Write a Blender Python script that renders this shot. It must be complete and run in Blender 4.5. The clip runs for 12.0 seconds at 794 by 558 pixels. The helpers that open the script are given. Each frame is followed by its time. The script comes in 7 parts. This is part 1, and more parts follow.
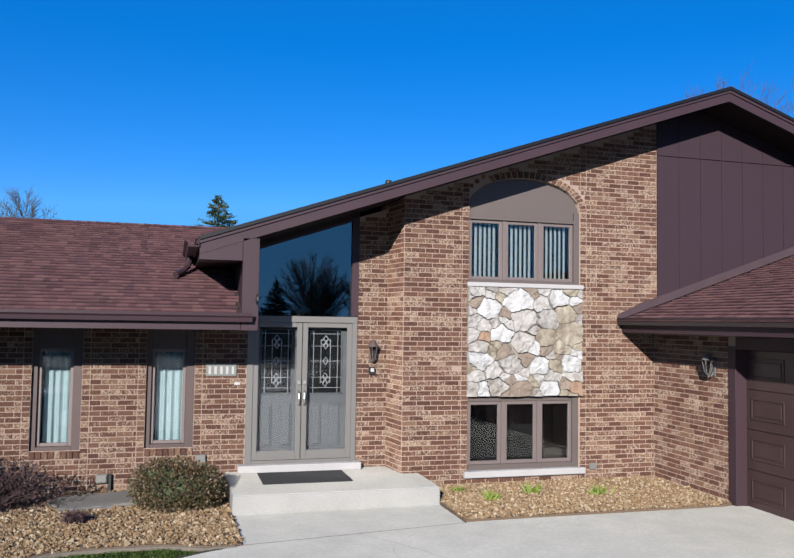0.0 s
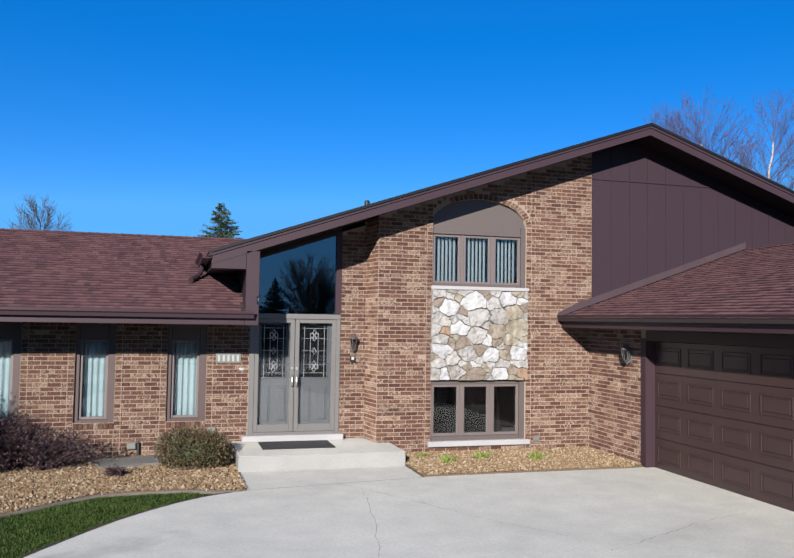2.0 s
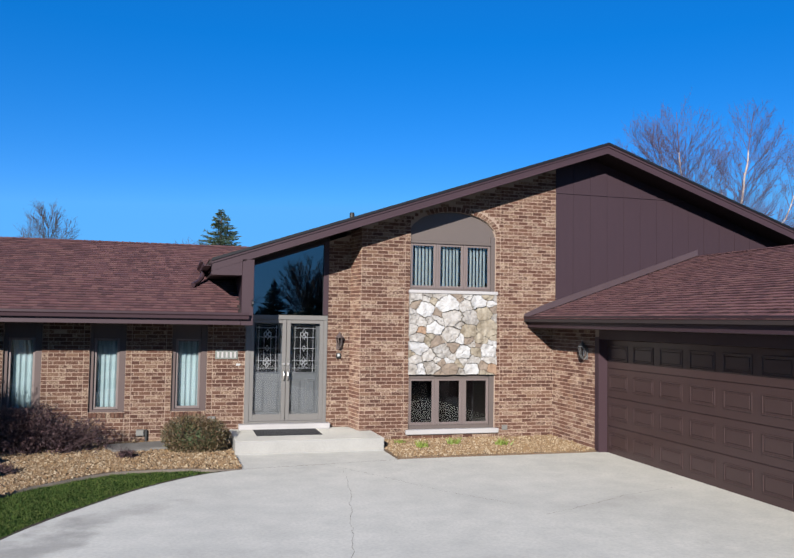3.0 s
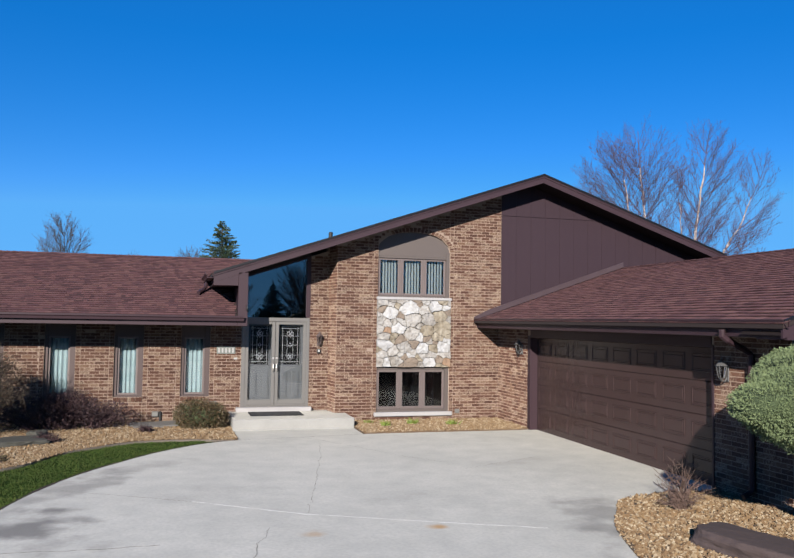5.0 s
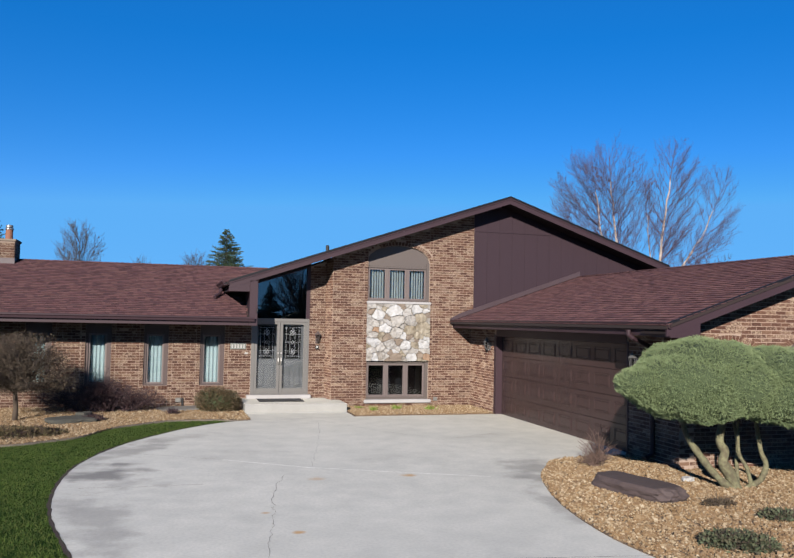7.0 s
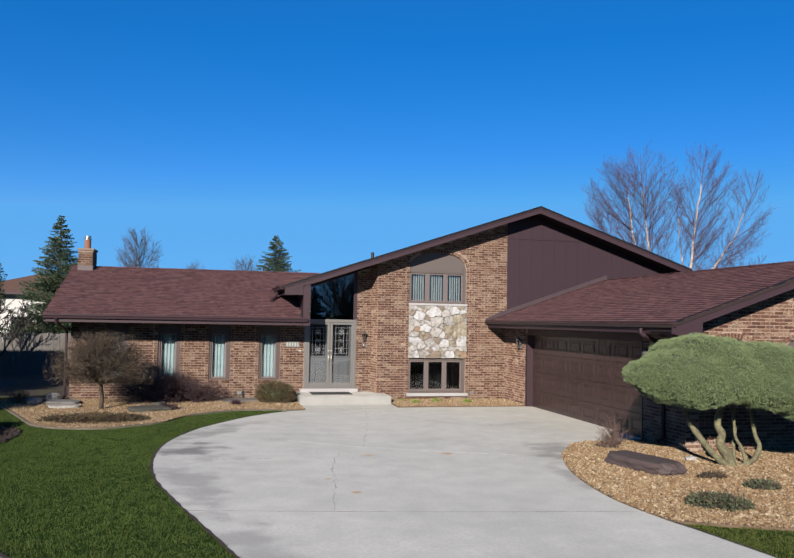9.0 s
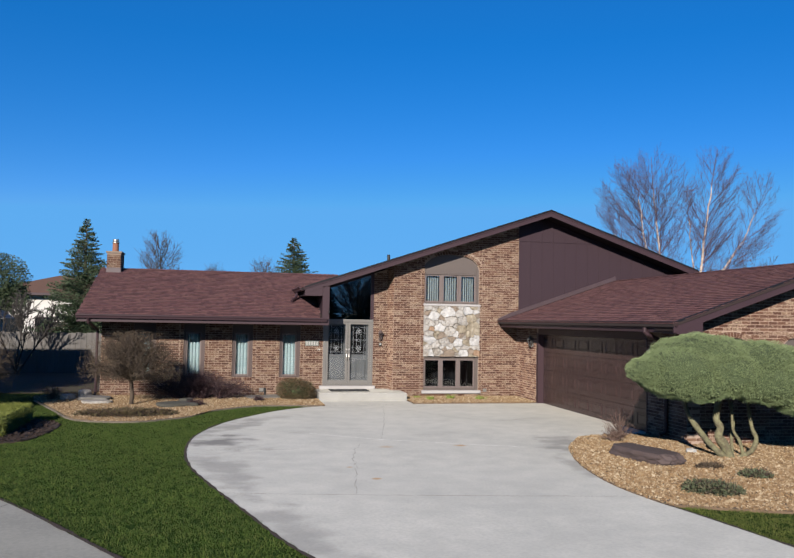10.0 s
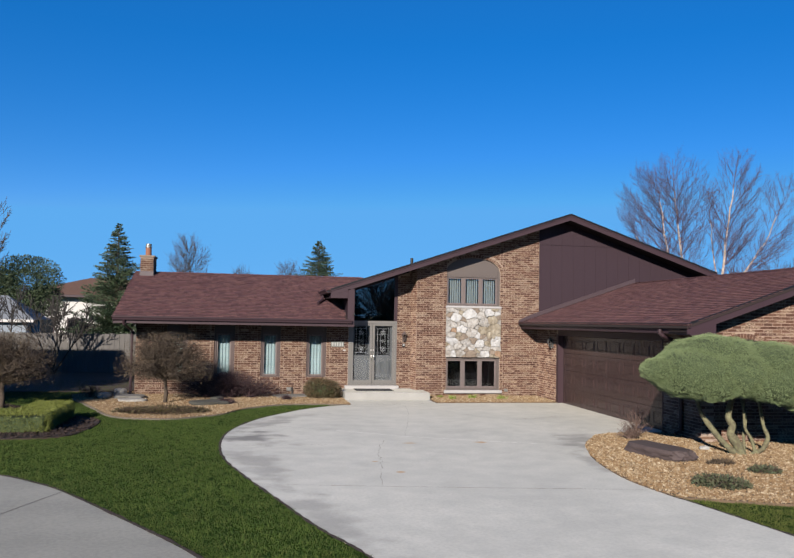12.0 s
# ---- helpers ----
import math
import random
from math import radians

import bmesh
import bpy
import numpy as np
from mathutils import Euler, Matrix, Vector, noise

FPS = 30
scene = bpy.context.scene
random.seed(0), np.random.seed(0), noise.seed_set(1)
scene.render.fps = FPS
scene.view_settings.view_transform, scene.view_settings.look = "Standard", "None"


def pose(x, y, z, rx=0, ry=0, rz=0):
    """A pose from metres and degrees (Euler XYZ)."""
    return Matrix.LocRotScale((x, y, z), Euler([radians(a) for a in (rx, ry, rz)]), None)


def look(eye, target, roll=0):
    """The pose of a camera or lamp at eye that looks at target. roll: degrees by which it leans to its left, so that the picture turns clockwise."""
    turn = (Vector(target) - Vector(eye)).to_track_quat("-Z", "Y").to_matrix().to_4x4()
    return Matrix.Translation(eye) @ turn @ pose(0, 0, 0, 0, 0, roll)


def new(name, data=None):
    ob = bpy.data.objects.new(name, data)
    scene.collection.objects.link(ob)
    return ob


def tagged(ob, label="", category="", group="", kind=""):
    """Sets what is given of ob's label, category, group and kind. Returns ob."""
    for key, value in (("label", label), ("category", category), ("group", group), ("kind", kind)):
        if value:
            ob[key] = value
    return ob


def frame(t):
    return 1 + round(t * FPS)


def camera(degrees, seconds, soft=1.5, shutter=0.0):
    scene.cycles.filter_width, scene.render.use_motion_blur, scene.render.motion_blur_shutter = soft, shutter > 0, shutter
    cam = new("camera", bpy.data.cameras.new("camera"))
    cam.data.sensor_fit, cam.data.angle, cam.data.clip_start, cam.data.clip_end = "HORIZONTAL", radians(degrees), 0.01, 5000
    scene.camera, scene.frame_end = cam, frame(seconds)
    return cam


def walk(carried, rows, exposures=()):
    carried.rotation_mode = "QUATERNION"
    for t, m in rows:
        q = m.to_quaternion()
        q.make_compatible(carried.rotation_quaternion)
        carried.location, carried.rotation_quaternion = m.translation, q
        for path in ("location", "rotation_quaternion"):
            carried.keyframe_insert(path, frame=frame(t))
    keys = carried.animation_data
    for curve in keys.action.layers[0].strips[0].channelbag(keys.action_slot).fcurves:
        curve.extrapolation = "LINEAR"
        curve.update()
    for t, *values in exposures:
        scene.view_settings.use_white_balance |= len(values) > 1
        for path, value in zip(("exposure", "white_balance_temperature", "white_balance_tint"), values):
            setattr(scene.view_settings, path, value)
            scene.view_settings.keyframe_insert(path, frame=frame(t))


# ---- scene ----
cam = camera(53.7, 12.0)
PATH = [
    (0, (-3.149, -10.844, 2.36), (-2.604, -8.922, 2.469), 0.9),
    (0.5, (-3.231, -11.263, 2.342), (-2.688, -9.341, 2.451), 0.9),
    (1, (-3.304, -11.856, 2.347), (-2.761, -9.934, 2.452), 0.9),
    (1.5, (-3.361, -12.553, 2.339), (-2.817, -10.631, 2.443), 0.9),
    (2, (-3.423, -13.317, 2.335), (-2.876, -11.396, 2.44), 0.9),
    (2.5, (-3.467, -14.117, 2.362), (-2.92, -12.196, 2.465), 0.9),
    (3, (-3.48, -14.936, 2.345), (-2.935, -13.014, 2.451), 0.9),
    (5, (-3.643, -18.271, 2.384), (-3.102, -16.349, 2.491), 0.9),
    (5.5, (-3.785, -19.124, 2.399), (-3.241, -17.202, 2.505), 1.0),
    (6, (-3.936, -19.946, 2.395), (-3.388, -18.026, 2.502), 1.0),
    (6.5, (-4.141, -20.738, 2.417), (-3.585, -18.82, 2.523), 1.1),
    (7, (-4.343, -21.453, 2.413), (-3.787, -19.535, 2.52), 1.1),
    (9, (-4.907, -23.461, 2.391), (-4.449, -21.517, 2.499), 1.0),
    (9.5, (-5.043, -23.912, 2.372), (-4.606, -21.963, 2.481), 1.0),
    (10, (-5.158, -24.351, 2.377), (-4.735, -22.399, 2.485), 1.0),
    (10.5, (-5.261, -24.729, 2.404), (-4.84, -22.777, 2.511), 1.0),
    (11, (-5.32, -24.975, 2.415), (-4.904, -23.022, 2.522), 1.0),
    (11.5, (-5.33, -25.072, 2.412), (-4.934, -23.115, 2.52), 1.0),
    (12, (-5.303, -25.052, 2.39), (-4.938, -23.088, 2.5), 1.0),
]
walk(cam, [(t, look(eye, target, roll)) for t, eye, target, roll in PATH],
     exposures=((0.0, 1.26, 6180, 10), (3.0, 1.25, 6300, 10), (5.0, 1.19, 6450, 10), (7.0, 1.17, 6550, 10), (9.0, 1.11, 6680, 10), (12.0, 1.11, 6700, 10)))   # it darkens and warms a little as the bright drive fills the view

# ---- world, sun, exposure ----
SUN = Vector((1.22, 2.5, -1.0)).normalized()        # the way the sunlight travels
world = bpy.data.worlds.new("sky")
scene.world = world
world.use_nodes = True
wn, wl = world.node_tree.nodes, world.node_tree.links
sky = wn.new("ShaderNodeTexSky")
sky.sky_type, sky.sun_disc = "NISHITA", False
sky.sun_elevation = math.asin(-SUN.z)
sky.sun_rotation = math.atan2(-SUN.x, -SUN.y)
sky.altitude, sky.air_density, sky.dust_density, sky.ozone_density = 200, 0.75, 0.0, 3.0
tint = wn.new("ShaderNodeHueSaturation")
tint.inputs["Hue"].default_value = 0.511
tint.inputs["Saturation"].default_value = 1.37
wl.new(sky.outputs[0], tint.inputs["Color"])
clear = wn.new("ShaderNodeMix")                      # a dry, deep blue sky: little whitening towards the horizon
clear.data_type, clear.blend_type = "RGBA", "DARKEN"
clear.inputs["Factor"].default_value = 0.93
clear.inputs["B"].default_value = (0.95, 3.4, 6.9, 1)
wl.new(tint.outputs[0], clear.inputs["A"])
even = wn.new("ShaderNodeMix")                       # and a softer fall from horizon to zenith
even.data_type = "RGBA"
even.inputs["Factor"].default_value = 0.24
even.inputs["B"].default_value = (0.22, 1.9, 5.5, 1)
wl.new(clear.outputs["Result"], even.inputs["A"])
wl.new(even.outputs["Result"], wn["Background"].inputs["Color"])
wn["Background"].inputs["Strength"].default_value = 0.063
lamp = bpy.data.lights.new("sun", "SUN")
lamp.energy, lamp.angle, lamp.color = 5.0, radians(0.53), (1.0, 0.935, 0.85)
sun = new("sun", lamp)
sun.rotation_euler = SUN.to_track_quat("-Z", "Y").to_euler()


# ---- materials ----
def material(name, base, other=None, rough=0.7, metal=0.0, fine=60.0, coarse=3.0, amount=0.6, bump=0.15, bump_scale=90.0,
             pieces=None, piece_amount=0.0, spec=0.4, stretch=(1, 1, 1)):
    """Two scales of variation between base and other, a fine relief, and optionally a colour of its own for each piece."""
    m = bpy.data.materials.new(name)
    m.use_nodes = True
    n, l = m.node_tree.nodes, m.node_tree.links
    b = n["Principled BSDF"]
    b.inputs["Roughness"].default_value, b.inputs["Metallic"].default_value = rough, metal
    b.inputs["Specular IOR Level"].default_value = spec
    other = other or tuple(c * 0.75 for c in base)
    geo = n.new("ShaderNodeNewGeometry")
    scl = n.new("ShaderNodeMapping")
    scl.inputs["Scale"].default_value = stretch
    l.new(geo.outputs["Position"], scl.inputs["Vector"])
    sums = n.new("ShaderNodeMath")
    sums.operation = "ADD"
    for k, (scale, detail) in enumerate(((fine, 3), (coarse, 4))):
        t = n.new("ShaderNodeTexNoise")
        t.inputs["Scale"].default_value, t.inputs["Detail"].default_value = scale, detail
        l.new(scl.outputs[0], t.inputs["Vector"])
        l.new(t.outputs["Fac"], sums.inputs[k])
    ramp = n.new("ShaderNodeMapRange")
    ramp.inputs["From Min"].default_value, ramp.inputs["From Max"].default_value = 0.75, 1.25
    ramp.inputs["To Max"].default_value = amount
    l.new(sums.outputs[0], ramp.inputs["Value"])
    mix = n.new("ShaderNodeMix")
    mix.data_type = "RGBA"
    l.new(ramp.outputs[0], mix.inputs["Factor"])
    mix.inputs["A"].default_value, mix.inputs["B"].default_value = (*base, 1), (*other, 1)
    out = mix.outputs["Result"]
    if pieces:
        info, isl = n.new("ShaderNodeObjectInfo"), n.new("ShaderNodeNewGeometry")
        add, frac = n.new("ShaderNodeMath"), n.new("ShaderNodeMath")
        add.operation, frac.operation = "ADD", "FRACT"
        l.new(info.outputs["Random"], add.inputs[0])
        l.new(isl.outputs["Random Per Island"], add.inputs[1])
        l.new(add.outputs[0], frac.inputs[0])
        cr = n.new("ShaderNodeValToRGB")
        cr.color_ramp.interpolation = "LINEAR"
        while len(cr.color_ramp.elements) < len(pieces):
            cr.color_ramp.elements.new(0.5)
        for i, (c, e) in enumerate(zip(pieces, cr.color_ramp.elements)):
            e.position, e.color = i / max(1, len(pieces) - 1), (*c, 1)
        l.new(frac.outputs[0], cr.inputs["Fac"])
        mp = n.new("ShaderNodeMix")
        mp.data_type = "RGBA"
        mp.inputs["Factor"].default_value = piece_amount
        l.new(out, mp.inputs["A"])
        l.new(cr.outputs["Color"], mp.inputs["B"])
        out = mp.outputs["Result"]
    l.new(out, b.inputs["Base Color"])
    if bump:
        t, bp = n.new("ShaderNodeTexNoise"), n.new("ShaderNodeBump")
        t.inputs["Scale"].default_value, t.inputs["Detail"].default_value = bump_scale, 4
        l.new(scl.outputs[0], t.inputs["Vector"])
        bp.inputs["Strength"].default_value, bp.inputs["Distance"].default_value = bump, 0.02
        l.new(t.outputs["Fac"], bp.inputs["Height"])
        l.new(bp.outputs[0], b.inputs["Normal"])
    return m


def brick_material():
    """Mottled antique brick: each brick dark red-brown, tan or in between, with pale scumbled patches."""
    m = bpy.data.materials.new("brick")
    m.use_nodes = True
    n, l = m.node_tree.nodes, m.node_tree.links
    b = n["Principled BSDF"]
    b.inputs["Roughness"].default_value, b.inputs["Specular IOR Level"].default_value = 0.88, 0.25
    geo, info = n.new("ShaderNodeNewGeometry"), n.new("ShaderNodeObjectInfo")
    add, frac = n.new("ShaderNodeMath"), n.new("ShaderNodeMath")
    add.operation, frac.operation = "ADD", "FRACT"
    l.new(info.outputs["Random"], add.inputs[0])
    l.new(geo.outputs["Random Per Island"], add.inputs[1])
    l.new(add.outputs[0], frac.inputs[0])
    cr = n.new("ShaderNodeValToRGB")
    tones = ((0.0, (0.0440, 0.0186, 0.0124)), (0.25, (0.0540, 0.0236, 0.0156)), (0.6, (0.068, 0.0312, 0.0202)), (0.88, (0.080, 0.0398, 0.0258)), (1.0, (0.106, 0.062, 0.0400)))
    while len(cr.color_ramp.elements) < len(tones):
        cr.color_ramp.elements.new(0.5)
    for (p, c), e in zip(tones, cr.color_ramp.elements):
        e.position, e.color = p, (*c, 1)
    l.new(frac.outputs[0], cr.inputs["Fac"])
    blot, patch = n.new("ShaderNodeTexNoise"), n.new("ShaderNodeTexNoise")
    blot.inputs["Scale"].default_value, blot.inputs["Detail"].default_value = 40, 7
    patch.inputs["Scale"].default_value, patch.inputs["Detail"].default_value = 3.6, 3
    own = n.new("ShaderNodeVectorMath")
    own.operation = "MULTIPLY_ADD"
    own.inputs[1].default_value = (37.0, 53.0, 71.0)
    l.new(frac.outputs[0], own.inputs[0])
    l.new(geo.outputs["Position"], own.inputs[2])
    l.new(own.outputs[0], blot.inputs["Vector"])
    l.new(geo.outputs["Position"], patch.inputs["Vector"])
    # every second brick is plain, the others are scumbled more or less
    spin, draw, cover = n.new("ShaderNodeMath"), n.new("ShaderNodeMath"), n.new("ShaderNodeMapRange")
    spin.operation, draw.operation = "MULTIPLY", "FRACT"
    spin.inputs[1].default_value = 17.3
    l.new(frac.outputs[0], spin.inputs[0])
    l.new(spin.outputs[0], draw.inputs[0])
    cover.interpolation_type = "SMOOTHSTEP"
    cover.inputs["From Min"].default_value, cover.inputs["From Max"].default_value = 0.20, 1.0
    cover.inputs["To Min"].default_value, cover.inputs["To Max"].default_value = -0.22, 0.09
    l.new(draw.outputs[0], cover.inputs["Value"])
    s1, s2 = n.new("ShaderNodeMath"), n.new("ShaderNodeMath")
    s1.operation, s2.operation = "MULTIPLY_ADD", "MULTIPLY_ADD"
    l.new(patch.outputs["Fac"], s1.inputs[0])
    s1.inputs[1].default_value = 0.30
    l.new(cover.outputs[0], s1.inputs[2])
    l.new(blot.outputs["Fac"], s2.inputs[0])
    s2.inputs[1].default_value = 1.5
    l.new(s1.outputs[0], s2.inputs[2])
    rng = n.new("ShaderNodeMapRange")
    rng.inputs["From Min"].default_value, rng.inputs["From Max"].default_value = 0.82, 1.22
    rng.inputs["To Max"].default_value = 0.86
    l.new(s2.outputs[0], rng.inputs["Value"])
    mix = n.new("ShaderNodeMix")
    mix.data_type = "RGBA"
    mix.inputs["B"].default_value = (0.252, 0.194, 0.143, 1)
    l.new(rng.outputs[0], mix.inputs["Factor"])
    l.new(cr.outputs["Color"], mix.inputs["A"])
    l.new(mix.outputs["Result"], b.inputs["Base Color"])
    bp = n.new("ShaderNodeBump")
    bp.inputs["Strength"].default_value, bp.inputs["Distance"].default_value = 0.15, 0.012
    l.new(blot.outputs["Fac"], bp.inputs["Height"])
    l.new(bp.outputs[0], b.inputs["Normal"])
    return m


def drive_material():
    """Old poured concrete: broad mottling, fine speckle, grey dirt at the edges where soil washes over it, a few rust spots."""
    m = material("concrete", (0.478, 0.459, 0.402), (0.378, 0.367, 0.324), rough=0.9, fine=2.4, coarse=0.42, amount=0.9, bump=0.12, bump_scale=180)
    n, l = m.node_tree.nodes, m.node_tree.links
    b = n["Principled BSDF"]
    colour = b.inputs["Base Color"].links[0].from_socket
    geo = n.new("ShaderNodeNewGeometry")
    ragged, speck = n.new("ShaderNodeTexNoise"), n.new("ShaderNodeTexNoise")
    ragged.inputs["Scale"].default_value, ragged.inputs["Detail"].default_value = 1.7, 9
    speck.inputs["Scale"].default_value, speck.inputs["Detail"].default_value = 26, 4
    l.new(geo.outputs["Position"], ragged.inputs["Vector"])
    l.new(geo.outputs["Position"], speck.inputs["Vector"])
    rng_s = n.new("ShaderNodeMapRange")
    rng_s.inputs["From Min"].default_value, rng_s.inputs["From Max"].default_value = 0.35, 0.7
    rng_s.inputs["To Max"].default_value = 0.38
    l.new(speck.outputs["Fac"], rng_s.inputs["Value"])

    def blend(fac, over):
        nonlocal colour
        mix = n.new("ShaderNodeMix")
        mix.data_type = "RGBA"
        l.new(fac, mix.inputs["Factor"])
        l.new(colour, mix.inputs["A"])
        mix.inputs["B"].default_value = (*over, 1)
        colour = mix.outputs["Result"]

    blend(rng_s.outputs[0], (0.285, 0.272, 0.25))
    # stains: middle, half-axes, turn, strength, colour
    dirt, rust = (0.10, 0.094, 0.087), (0.36, 0.215, 0.086)
    for x, y, rx, ry, turn, strong, over in ((-5.3, -8.2, 0.95, 0.85, 20, 0.8, dirt), (-4.9, -9.1, 0.9, 0.40, 0, 0.45, dirt), (-5.0, -6.2, 0.6, 1.5, -25, 0.5, dirt), (1.75, -9.1, 0.65, 1.6, -25, 0.5, dirt),
                                             (0.95, -11.4, 0.40, 1.5, -10, 0.42, dirt), (-0.53, -9.28, 0.16, 0.14, 0, 0.9, rust), (-2.02, -9.29, 0.18, 0.16, 0, 0.5, rust), (-3.07, -11.22, 0.10, 0.08, 0, 0.9, rust),
                                             (-2.8, -12.21, 0.08, 0.07, 0, 0.9, rust), (2.2, -5.4, 1.3, 0.35, 15, 0.14, dirt), (-0.6, -7.7, 0.9, 0.35, 20, 0.12, dirt), (-4.2, -5.0, 1.1, 0.5, 35, 0.36, dirt), (-5.1, -11.2, 0.6, 2.4, 14, 0.42, dirt), (-4.3, -15.2, 0.6, 2.6, 16, 0.36, dirt), (-3.2, -7.0, 1.4, 0.6, 25, 0.12, dirt)):
        place = n.new("ShaderNodeMapping")
        place.vector_type = "TEXTURE"
        place.inputs["Location"].default_value = (x, y, 0)
        place.inputs["Rotation"].default_value = (0, 0, radians(turn))
        place.inputs["Scale"].default_value = (rx, ry, 100)
        l.new(geo.outputs["Position"], place.inputs["Vector"])
        far, add, soft = n.new("ShaderNodeVectorMath"), n.new("ShaderNodeMath"), n.new("ShaderNodeMapRange")
        far.operation, add.operation = "LENGTH", "MULTIPLY_ADD"
        l.new(place.outputs[0], far.inputs[0])
        l.new(ragged.outputs["Fac"], add.inputs[0])
        add.inputs[1].default_value = 3.0
        l.new(far.outputs["Value"], add.inputs[2])
        soft.interpolation_type = "SMOOTHSTEP"
        soft.inputs["From Min"].default_value, soft.inputs["From Max"].default_value = 2.50, 1.55
        soft.inputs["To Max"].default_value = strong
        l.new(add.outputs[0], soft.inputs["Value"])
        blend(soft.outputs[0], over)
    l.new(colour, b.inputs["Base Color"])
    return m


def glass_material(name, ior, colour=(1, 1, 1)):
    m = bpy.data.materials.new(name)
    m.use_nodes = True
    n, l = m.node_tree.nodes, m.node_tree.links
    n.remove(n["Principled BSDF"])
    clear, gloss, mix, fr = (n.new("ShaderNodeBsdf" + k) if k in ("Transparent", "Glossy") else n.new("ShaderNode" + k)
                             for k in ("Transparent", "Glossy", "MixShader", "Fresnel"))
    clear.inputs["Color"].default_value = (*colour, 1)
    gloss.inputs["Roughness"].default_value = 0.0
    fr.inputs["IOR"].default_value = ior
    l.new(fr.outputs[0], mix.inputs[0])
    l.new(clear.outputs[0], mix.inputs[1])
    l.new(gloss.outputs[0], mix.inputs[2])
    l.new(mix.outputs[0], n["Material Output"].inputs["Surface"])
    return m


